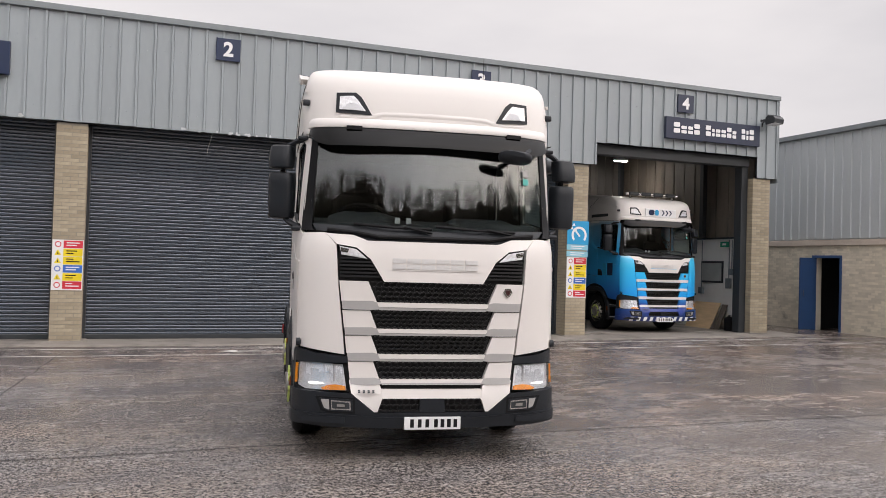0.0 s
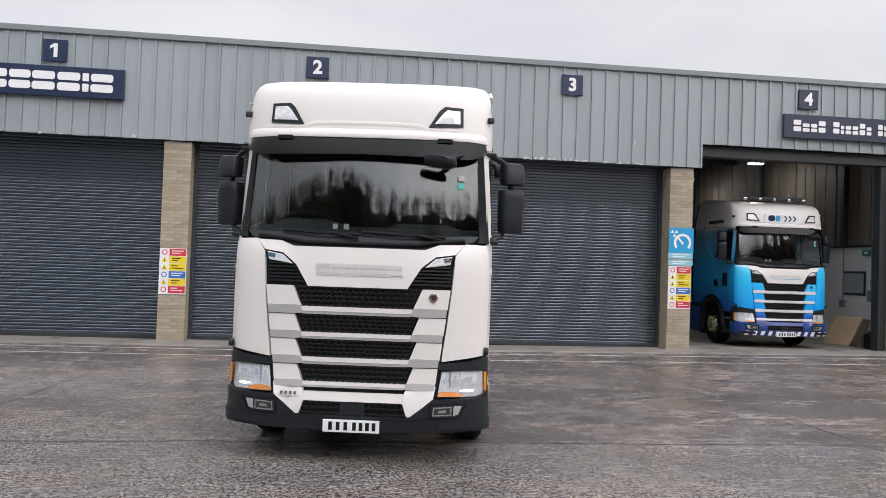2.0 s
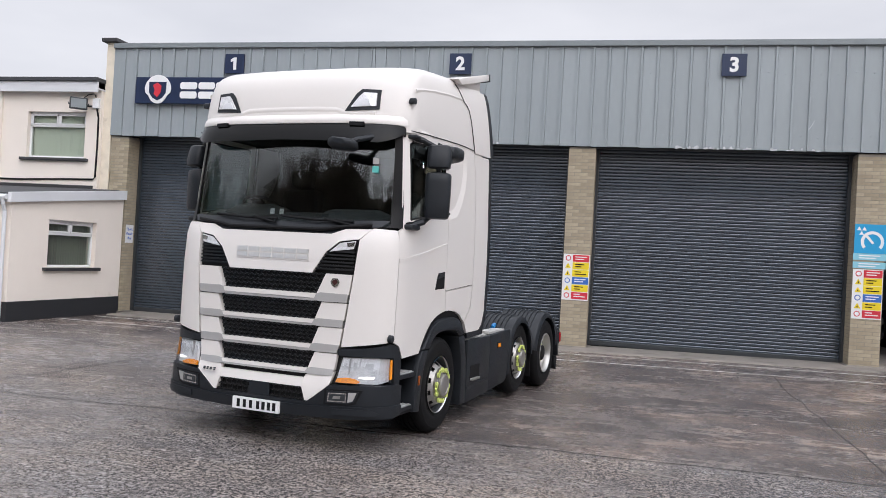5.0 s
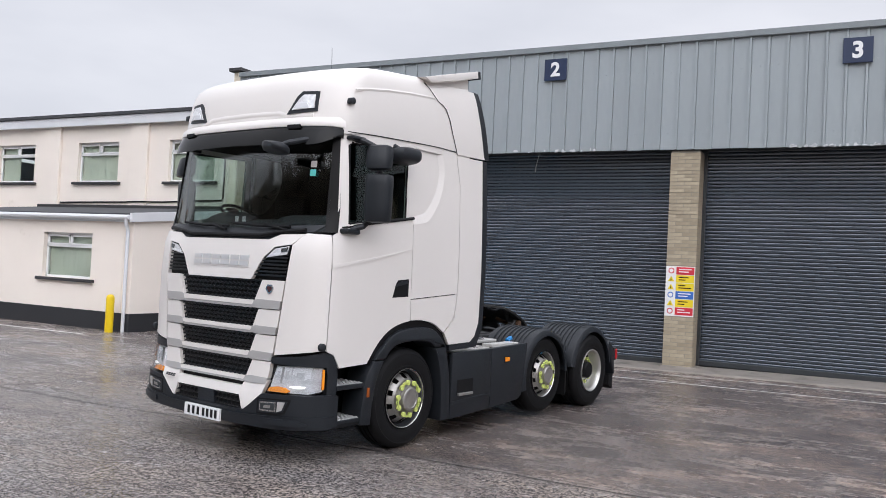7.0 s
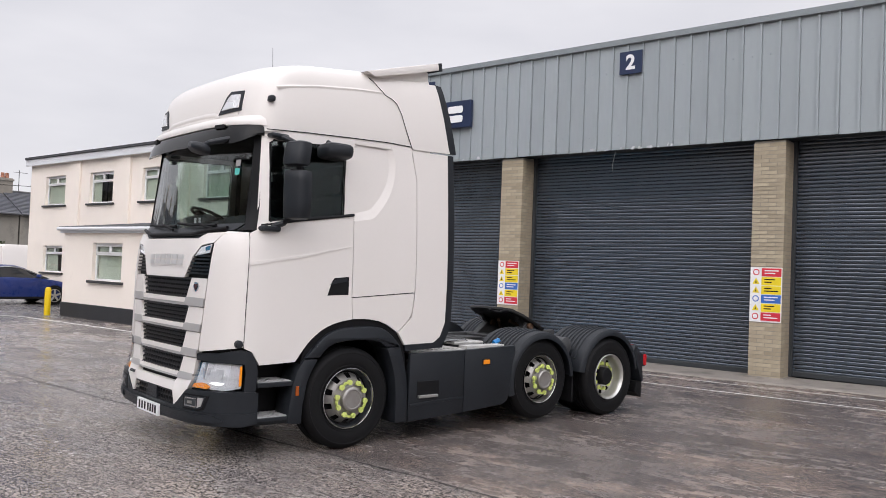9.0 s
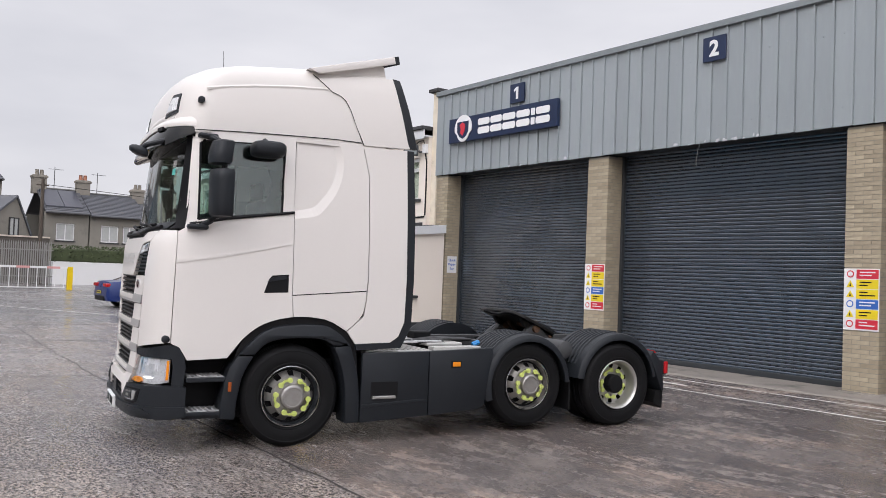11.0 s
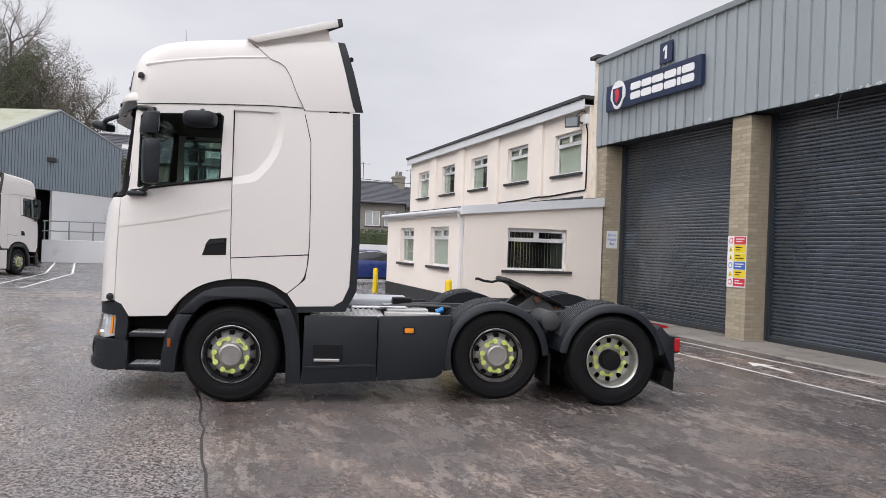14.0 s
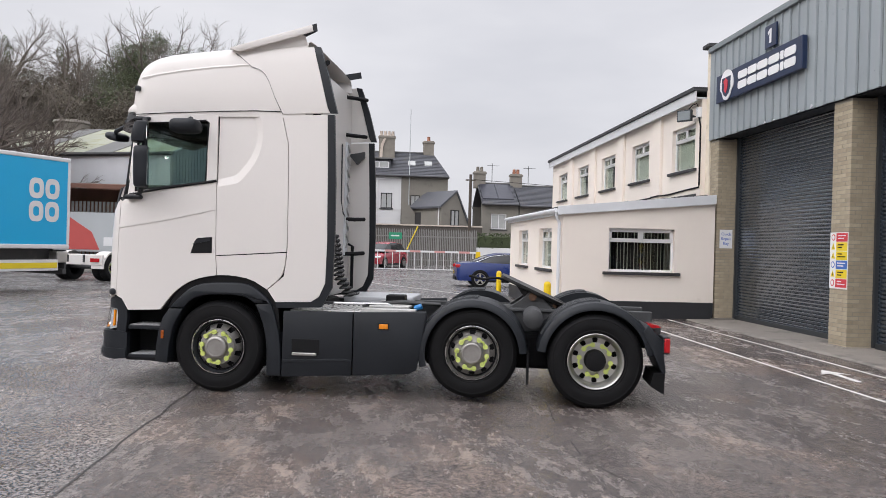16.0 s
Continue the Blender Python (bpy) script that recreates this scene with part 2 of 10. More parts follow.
M_YARD = yard_material()
M_JOINT = mat("joint_sealant", (0.045, 0.040, 0.038), 0.6, vary=0.5, scale=6)
M_LINE = mat("worn_white_line", (0.74, 0.72, 0.69), 0.7, vary=0.15, scale=4, stain=(0.30, 0.27, 0.25), stain_at=0.64, stain_scale=9)
M_APRON = mat("apron_concrete", (0.24, 0.215, 0.19), 0.6, vary=0.3, scale=1.2, bump=0.4, stain=(0.07, 0.066, 0.06), stain_at=0.52)
M_CLAD = mat("grey_cladding", (0.30, 0.335, 0.35), 0.42, vary=0.07, scale=0.6, fine=14, piece=0.05, stretch=(1, 1, 0.25), stain=(0.33, 0.35, 0.35), stain_at=0.7)
M_CLAD_TRIM = mat("grey_flashing", (0.20, 0.225, 0.235), 0.45, vary=0.1)
M_SHUTTER = mat("roller_shutter", (0.048, 0.064, 0.086), 0.22, metal=0.25, spec=0.8, coat=1.0, vary=0.1, scale=1.5, piece=0.05)
M_SHUTTER.node_tree.nodes["Principled BSDF"].inputs["Coat Roughness"].default_value = 0.15
M_STEEL_DK = mat("dark_painted_steel", (0.03, 0.034, 0.038), 0.45, vary=0.12)
M_BRICK = mat("buff_brick", (0.37, 0.315, 0.228), 0.85, vary=0.2, scale=7, fine=90, bump=0.6, piece=0.15, stain=(0.25, 0.215, 0.17), stain_at=0.6)
M_BRICK_W = mat("buff_brick_wall", (0.66, 0.595, 0.485), 0.85, vary=0.14, scale=4, fine=90, bump=0.5, island=0.14, stain=(0.2, 0.175, 0.145), stain_at=0.6)
M_MORTAR = mat("mortar", (0.27, 0.245, 0.205), 0.9, vary=0.12, bump=0.4)
M_NAVY = mat("navy_sign", (0.008, 0.02, 0.062), 0.35, vary=0.08)
M_SLATE_SIGN = mat("slate_blue_sign", (0.022, 0.030, 0.060), 0.4, vary=0.08)
M_WHITE = mat("sign_white", (0.8, 0.8, 0.8), 0.4, vary=0.02)
M_RENDER = mat("cream_render", (0.84, 0.765, 0.685), 0.85, vary=0.05, scale=0.8, fine=60, bump=0.35, bump_scale=180, stain=(0.6, 0.53, 0.45), stain_at=0.66)
M_PLINTH = mat("black_plinth", (0.022, 0.023, 0.026), 0.55, vary=0.25, bump=0.2)
M_FASCIA = mat("white_fascia", (0.66, 0.67, 0.69), 0.4, vary=0.06, scale=1.5)
M_UPVC = mat("white_upvc", (0.78, 0.78, 0.78), 0.3, vary=0.03)
M_SILL = mat("dark_sill", (0.035, 0.034, 0.036), 0.6, vary=0.2)
M_ROOF_FELT = mat("roof_felt", (0.05, 0.052, 0.056), 0.8, vary=0.2)
M_BLIND = mat("fabric_blind", (0.60, 0.61, 0.53), 0.8, vary=0.08)
# near black: the shade inside rooms and openings is put into this colour
M_INSIDE_SHADE = mat("dark_interior", (0.02, 0.02, 0.021), 0.7, vary=0.2)
M_PANE = glass("window_pane", (0.90, 0.93, 0.91))
M_YELLOW = mat("yellow_plastic", (0.72, 0.5, 0.0), 0.4, vary=0.06)
M_RED = mat("sign_red", (0.6, 0.03, 0.05), 0.4, vary=0.04)
M_SIGN_Y = mat("sign_yellow", (0.8, 0.62, 0.02), 0.4, vary=0.03)
M_SIGN_B = mat("sign_blue", (0.04, 0.14, 0.5), 0.4, vary=0.04)
M_SIGN_CY = mat("sign_pale_blue", (0.02, 0.32, 0.6), 0.4, vary=0.04)
M_BLACK = mat("matt_black", (0.005, 0.005, 0.006), 0.6, spec=0.25, vary=0.2)
# the truck
M_PAINT = mat("white_truck_paint", (0.725, 0.690, 0.657), 0.33, spec=0.4, vary=0.015, scale=1.0, coat=0.2, rough_vary=0.03)
M_PLASTIC = mat("dark_grey_plastic", (0.0145, 0.0170, 0.0210), 0.42, spec=0.32, vary=0.12, fine=90, bump=0.15, bump_scale=300)
M_VISOR = mat("smoked_visor", (0.003, 0.0031, 0.0033), 0.08, vary=0.1, spec=0.22, rough_vary=0.02)
M_PILLAR = mat("black_pillar", (0.004, 0.004, 0.005), 0.35, spec=0.18, vary=0.1)
M_SEAM = mat("panel_gap", (0.006, 0.006, 0.006), 0.8, vary=0.1)
# grey of small trim, also the shade painted under the white grille beams
M_GREY_TRIM_SHADE = mat("grey_trim_and_beam_shade", (0.42, 0.408, 0.398), 0.4, vary=0.05, metal=0.2)
M_MESH = mat("black_grille", (0.009, 0.009, 0.010), 0.35, vary=0.15)
M_CHROME = mat("bright_metal", (0.62, 0.62, 0.62), 0.2, metal=1.0, vary=0.05)
M_ALU = mat("brushed_aluminium", (0.5, 0.49, 0.47), 0.42, metal=0.85, vary=0.1)
M_RIM = mat("dull_wheel_steel", (0.36, 0.345, 0.325), 0.4, metal=0.7, vary=0.15, scale=9, stain=(0.12, 0.11, 0.10), stain_at=0.6, stain_scale=6)
M_TREAD = mat("worn_alloy_tread", (0.58, 0.57, 0.55), 0.45, metal=0.3, vary=0.2, scale=8)
M_AMBER_DK = mat("smoked_amber", (0.30, 0.07, 0.01), 0.25, vary=0.1)
M_RUBBER = mat("tyre_rubber", (0.0055, 0.0055, 0.0062), 0.65, spec=0.22, vary=0.2, fine=70, bump=0.2, bump_scale=120, stain=(0.013, 0.0125, 0.012), stain_at=0.62)
M_LIME = mat("lime_nut_marker", (0.64, 0.72, 0.20), 0.45, vary=0.06)
M_ORANGE = mat("amber_lens", (0.82, 0.27, 0.015), 0.2, vary=0.06)
M_TAIL = mat("red_lens", (0.42, 0.01, 0.015), 0.15, vary=0.06)
M_LENS = glass("lamp_lens", (0.93, 0.94, 0.95))
M_LAMP_IN = mat("lamp_reflector", (0.80, 0.80, 0.81), 0.14, metal=0.25, vary=0.3, scale=26, bump=0.5, bump_scale=26)
M_TREAD_DK = mat("dirty_step_tread", (0.36, 0.36, 0.36), 0.5, metal=0.4, vary=0.3, scale=9)
M_DRL = mat("daytime_lamp", (0.9, 0.9, 0.88), 0.3, emit=(1.0, 0.97, 0.88), power=1.0)
M_SCREEN = glass("windscreen_glass", (0.85, 0.885, 0.87), mirror=0.09)
M_SIDEGLASS = glass("side_glass", (0.76, 0.86, 0.83), mirror=0.08)
# near black: the shade inside the cab is put into seats and linings
M_SEAT = mat("shaded_upholstery", (0.010, 0.010, 0.011), 0.9, spec=0.08, vary=0.15)
M_DASH = mat("dashboard_plastic", (0.046, 0.050, 0.057), 0.6, spec=0.3, vary=0.15)
M_CHASSIS = mat("chassis_grey", (0.05, 0.051, 0.053), 0.55, vary=0.25, stain=(0.1, 0.09, 0.08))
M_GREASE = mat("greasy_black_steel", (0.007, 0.0065, 0.006), 0.42, spec=0.4, vary=0.35, scale=7, bump=0.5, bump_scale=25)
M_RUSTPIN = mat("rusty_steel", (0.11, 0.06, 0.035), 0.7, metal=0.3, vary=0.35, scale=12)
M_HOSE = mat("black_hose", (0.02, 0.02, 0.02), 0.4, vary=0.1)
M_BLUE_TAP = mat("blue_coupling", (0.02, 0.2, 0.5), 0.4, vary=0.05)


# ================= mesh helpers =================
def finish(name, bm, material, parent=None, label="", smooth=False, recalc=True):
    if recalc:
        bmesh.ops.recalc_face_normals(bm, faces=bm.faces)
    me = bpy.data.meshes.new(name)
    bm.to_mesh(me)
    bm.free()
    me.materials.append(material)
    if smooth:
        me.polygons.foreach_set("use_smooth", [True] * len(me.polygons))
        me.set_sharp_from_angle(angle=radians(38))
    ob = new(name, me)
    if parent is not None:
        ob.parent = parent
    if label:
        ob["label"] = label
    return ob


def part(name, bm, material, parent, label="", smooth=False):
    return finish(name, bm, material, parent, label, smooth)


def thing(name, label, category, m=None, group="", kind=""):
    ob = new(name)
    ob.matrix_world = m if m is not None else Matrix.Identity(4)
    return tagged(ob, label, category, group, kind)


def box(x0, x1, y0, y1, z0, z1, bevel=0.0, bm=None, seg=2):
    own = bm is None
    tmp = bmesh.new()
    bmesh.ops.create_cube(tmp, size=1.0)
    for v in tmp.verts:
        v.co = Vector((x0 + (v.co.x + 0.5) * (x1 - x0), y0 + (v.co.y + 0.5) * (y1 - y0), z0 + (v.co.z + 0.5) * (z1 - z0)))
    if bevel:
        bmesh.ops.bevel(tmp, geom=list(tmp.edges), offset=bevel, segments=seg, affect="EDGES", profile=0.5)
    if own:
        return tmp
    return merge(bm, tmp)


def merge(bm, tmp, m=None):
    if m is not None:
        bmesh.ops.transform(tmp, matrix=m, verts=tmp.verts)
    base = {}
    for v in tmp.verts:
        base[v] = bm.verts.new(v.co)
    for f in tmp.faces:
        try:
            bm.faces.new([base[v] for v in f.verts])
        except ValueError:
            pass
    tmp.free()
    return bm


def prism(points, y0, y1, axis="y", bevel=0.0, bm=None):
    """A polygon extruded along an axis. axis y: points are (x, z); x: (y, z); z: (x, y)."""
    tmp = bmesh.new()

    def place(p, d):
        return {"y": (p[0], d, p[1]), "x": (d, p[0], p[1]), "z": (p[0], p[1], d)}[axis]
    a = [tmp.verts.new(place(p, y0)) for p in points]
    c = [tmp.verts.new(place(p, y1)) for p in points]
    k = len(points)
    tmp.faces.new(a)
    tmp.faces.new(c[::-1])
    for i in range(k):
        tmp.faces.new([a[i], c[i], c[(i + 1) % k], a[(i + 1) % k]])
    bmesh.ops.recalc_face_normals(tmp, faces=tmp.faces)
    if bevel:
        bmesh.ops.bevel(tmp, geom=list(tmp.edges), offset=bevel, segments=2, affect="EDGES", profile=0.5)
    if bm is None:
        return tmp
    return merge(bm, tmp)


def lathe(profile, seg=32, axis="y", centre=(0, 0, 0), bm=None, closed=False, start=0.0, sweep=360.0):
    """Turns a profile of (distance along the axis, radius) round it."""
    tmp = bmesh.new()
    rings = []
    full = abs(sweep - 360) < 1e-6
    count = seg if full else seg + 1
    for d, r in profile:
        ring = []
        for i in range(count):
            a = radians(start) + radians(sweep) * i / seg
            c, s = math.cos(a) * r, math.sin(a) * r
            p = {"y": (c, d, s), "x": (d, c, s), "z": (c, s, d)}[axis]
            ring.append(tmp.verts.new(Vector(p) + Vector(centre)))
        rings.append(ring)
    loops = list(zip(rings, rings[1:])) + ([(rings[-1], rings[0])] if closed else [])
    for a, c in loops:
        for i in range(seg):
            j = (i + 1) % count
            tmp.faces.new([a[i], a[j], c[j], c[i]])
    bmesh.ops.remove_doubles(tmp, verts=tmp.verts, dist=1e-5)
    bmesh.ops.recalc_face_normals(tmp, faces=tmp.faces)
    if bm is None:
        return tmp
    return merge(bm, tmp)


def rounded(pts, times=2, closed=False):
    """Cuts the corners of a line of points."""
    for _ in range(times):
        out = [] if closed else [pts[0]]
        for (a, b), (c, d) in zip(pts, pts[1:] + (pts[:1] if closed else [])):
            out += [(a * 0.75 + c * 0.25, b * 0.75 + d * 0.25), (a * 0.25 + c * 0.75, b * 0.25 + d * 0.75)]
        pts = out if closed else out + [pts[-1]]
    return pts


def tube(points, r, seg=8, bm=None, r_end=None):
    """A round bar along a line of points."""
    tmp = bmesh.new()
    pts = [Vector(p) for p in points]
    rings = []
    for i, p in enumerate(pts):
        d = (pts[min(i + 1, len(pts) - 1)] - pts[max(i - 1, 0)]).normalized()
        side = d.cross(Vector((0, 0, 1)) if abs(d.z) < 0.9 else Vector((1, 0, 0))).normalized()
        up = side.cross(d)
        rr = r if r_end is None else r + (r_end - r) * i / (len(pts) - 1)
        rings.append([tmp.verts.new(p + (side * math.cos(2 * math.pi * k / seg) + up * math.sin(2 * math.pi * k / seg)) * rr) for k in range(seg)])
    for a, c in zip(rings, rings[1:]):
        for k in range(seg):
            tmp.faces.new([a[k], a[(k + 1) % seg], c[(k + 1) % seg], c[k]])
    tmp.faces.new(rings[0][::-1])
    tmp.faces.new(rings[-1])
    if bm is None:
        return tmp
    return merge(bm, tmp)


def loft(sections, bm=None, cap=True, closed=True):
    """Skin between sections of equally many points."""
    tmp = bmesh.new()
    rings = [[tmp.verts.new(p) for p in s] for s in sections]
    k = len(rings[0])
    for a, c in zip(rings, rings[1:]):
        for i in range(k if closed else k - 1):
            tmp.faces.new([a[i], a[(i + 1) % k], c[(i + 1) % k], c[i]])
    if cap:
        tmp.faces.new(rings[0][::-1])
        tmp.faces.new(rings[-1])
    bmesh.ops.remove_doubles(tmp, verts=tmp.verts, dist=1e-5)
    bmesh.ops.recalc_face_normals(tmp, faces=tmp.faces)
    if bm is None:
        return tmp
    return merge(bm, tmp)


def lettering(name, text, size, depth, material, parent, m, label="", bold=0.0):
    """Raised letters in the built-in font, centred; they face -y before m turns them."""
    cu = bpy.data.curves.new(name, "FONT")
    cu.body, cu.size, cu.extrude, cu.offset = text, size, depth, bold
    cu.align_x, cu.align_y = "CENTER", "CENTER"
    tmp = bpy.data.objects.new(name, cu)
    scene.collection.objects.link(tmp)
    bpy.context.view_layer.update()
    me = bpy.data.meshes.new_from_object(tmp.evaluated_get(bpy.context.evaluated_depsgraph_get()))
    bpy.data.objects.remove(tmp)
    bpy.data.curves.remove(cu)
    me.transform(m @ pose(0, 0, 0, 90, 0, 0))
    me.materials.clear()
    me.materials.append(material)
    ob = new(name, me)
    ob.parent = parent
    if label:
        ob["label"] = label
    return ob


def ground_z(x, y):
    """The yard rises a little towards the last bay along the building's foot."""
    k = min(max((y - 12.0) / 5.0, 0), 1)
    return 0.0095 * min(max(x - 4.0, 0), 14.0) * k * k * (3 - 2 * k)


# ================= ground =================
def build_ground():
    bm = bmesh.new()
    xs = [-900, -300, -120, -60, -30, -15, -8, -4, 0, 2, 4, 5, 6, 7, 8, 9, 10, 12, 14, 16, 18, 20, 24, 30, 60, 150, 400, 900]
    ys = [-900, -300, -100, -40, -15, -5, 0, 4, 8, 10, 12, 13, 14, 15, 16, 17, 18, 20, 25, 32, 60, 150, 400, 900]
    grid = [[bm.verts.new((x, y, ground_z(x, y))) for y in ys] for x in xs]
    for i in range(len(xs) - 1):
        for j in range(len(ys) - 1):
            bm.faces.new([grid[i][j], grid[i + 1][j], grid[i + 1][j + 1], grid[i][j + 1]])
    g = finish("ground", bm, M_YARD, smooth=True)
    return tagged(g, "wet brown-grey concrete yard with dark stains and pale scuffs", "ground", kind="structure")


build_ground()


def strip(name, pts, width, material, label, lift=0.004, wob=0.0, kind="structure", category="marking"):
    """A flat strip that follows the ground along a line of points."""
    bm = bmesh.new()
    dense = []
    for (xa, ya), (xb, yb) in zip(pts, pts[1:]):
        k = max(2, int(math.hypot(xb - xa, yb - ya) / 0.35))
        dense += [(xa + (xb - xa) * i / k, ya + (yb - ya) * i / k) for i in range(k)]
    dense.append(pts[-1])
    prev = None
    for i, (x, y) in enumerate(dense):
        a, c = dense[max(i - 1, 0)], dense[min(i + 1, len(dense) - 1)]
        d = Vector((c[0] - a[0], c[1] - a[1])).normalized()
        nx, ny = -d.y, d.x
        o = wob * noise.noise(Vector((x * 1.7, y * 1.7, 3.1)))
        w = width * (1 + 0.35 * noise.noise(Vector((x * 3.1, y * 3.1, 9.0))) if wob else 1) / 2
        row = [bm.verts.new((x + nx * (o + s * w), y + ny * (o + s * w), ground_z(x, y) + lift)) for s in (-1, 1)]
        if prev:
            bm.faces.new([prev[0], prev[1], row[1], row[0]])
        prev = row
    return tagged(finish(name, bm, material), label, category, kind=kind)


for pts in ([(-12.45, 8.68), (-7.85, 8.33), (-5.16, 8.18), (-1.80, 8.0), (8.5, 8.02), (40, 7.9)], [(8.55, 16.2), (8.5, 8.02), (8.3, -12)], [(-1.05, 16.2), (-1.62, 8.6), (-1.85, 8.0), (-2.2, 6.0), (-2.7, -12)], [(-40, 0.2), (40, 0.0)], [(18.3, 16.2), (18.2, -10)]):
    strip("slab_joint", pts, 0.021, M_JOINT, "dark sealed joint between concrete slabs", wob=0.06, category="joint")
for pts in ([(-7.45, 10.4), (-7.95, 7.0), (-8.15, 4.5), (-8.6, -6)], [(-9.98, 8.50), (-10.15, 7.2), (-10.5, 4.0)], [(-12.55, 8.70), (-12.32, 10.6), (-12.1, 13.2)], [(-17.4, 12.6), (-18.0, 9.6), (-18.4, 7.6), (-19.2, 2.0)], [(-12.9, 8.48), (-17.75, 8.82)]):
    strip("slab_joint", pts, 0.042, M_JOINT, "dark sealed joint between worn concrete slabs", wob=0.06, category="joint")
for y in (15.86, 17.0):
    strip("white_line", [(-6.4, y + 0.06), (19.5, y - 0.1)], 0.06, M_LINE, "worn white painted line along the garage", lift=0.005, wob=0.01)
strip("white_line", [(-30, 6.0), (-14.5, 13.2), (-6.8, 13.4)], 0.09, M_LINE, "worn white painted bay line beside the office", lift=0.005)
strip("white_line", [(-40, 1.6), (-24, 3.4), (-14, 3.2)], 0.09, M_LINE, "worn white painted lane line", lift=0.005)
strip("white_line", [(-40, 0.6), (-24, 2.4), (-14, 2.2)], 0.09, M_LINE, "worn white painted lane line", lift=0.005)

for pts in ([(4.6, 11.86), (5.2, 11.78), (5.45, 11.75)], [(6.2, 11.71), (6.7, 11.73)], [(7.0, 11.76), (7.5, 11.9)], [(3.7, 13.6), (3.82, 14.2), (3.92, 14.94), (3.86, 15.7)], [(-1.5, 8.4), (-0.45, 8.24), (0.55, 8.17)], [(11.2, 13.6), (11.9, 12.2), (12.0, 10.9), (12.7, 9.6)], [(-4.2, 12.8), (-5.3, 11.7), (-7.0, 11.3)]):
    strip("crack", pts, 0.009, M_JOINT, "thin dark crack in the concrete", lift=0.0045, wob=0.07, category="crack")


def floor_arrow():
    """Worn painted arrow between the two lines."""
    bm = bmesh.new()
    for q in ([(2.06, 16.40), (2.80, 16.36), (2.80, 16.45), (2.06, 16.50)], [(1.72, 16.46), (2.12, 16.25), (2.08, 16.42), (2.08, 16.50), (2.16, 16.66)]):
        bm.faces.new([bm.verts.new((x, y, ground_z(x, y) + 0.005)) for x, y in q])
    tagged(finish("floor_arrow", bm, M_LINE), "worn white painted arrow between the floor lines", "marking", kind="structure")


floor_arrow()


def build_apron():
    """Paler strip of concrete at the foot of the shutters, broken by piers."""
    bm = bmesh.new()
    xs = [-6.4 + i * 0.6 for i in range(41)]
    rows = []
    for x in xs:
        y0 = 17.5 + 0.05 * noise.noise(Vector((x, 0, 0)))
        rows.append([bm.verts.new((x, y0, ground_z(x, y0) + 0.003)), bm.verts.new((x, y0 + 0.05, ground_z(x, y0) + 0.03)), bm.verts.new((x, 18.79, ground_z(x, 18.3) + 0.035))])
    for a, c in zip(rows, rows[1:]):
        for i in (0, 1):
            bm.faces.new([a[i], c[i], c[i + 1], a[i + 1]])
    tagged(finish("pavement", bm, M_APRON), "low worn concrete apron at the foot of the shutters", "pavement", kind="structure")


build_apron()

# ================= garage =================
WALL_Y, CLAD_TOP, CLAD_LOW, BAY4_TOP = 18.30, 6.78, 4.49, 5.07
X_LEFT, X_RIGHT = -7.12, 17.05
PIERS = [(-7.10, -6.60, "brick pier at the corner beside the office"), (-1.38, -0.79, "buff brick pier with safety notice between shutters"),
         (4.49, 5.08, "buff brick pier with safety notice between shutters"), (10.42, 11.0, "buff brick pier with test-bay and safety notices"),
         (16.28, 16.88, "buff brick end pier of the open bay")]


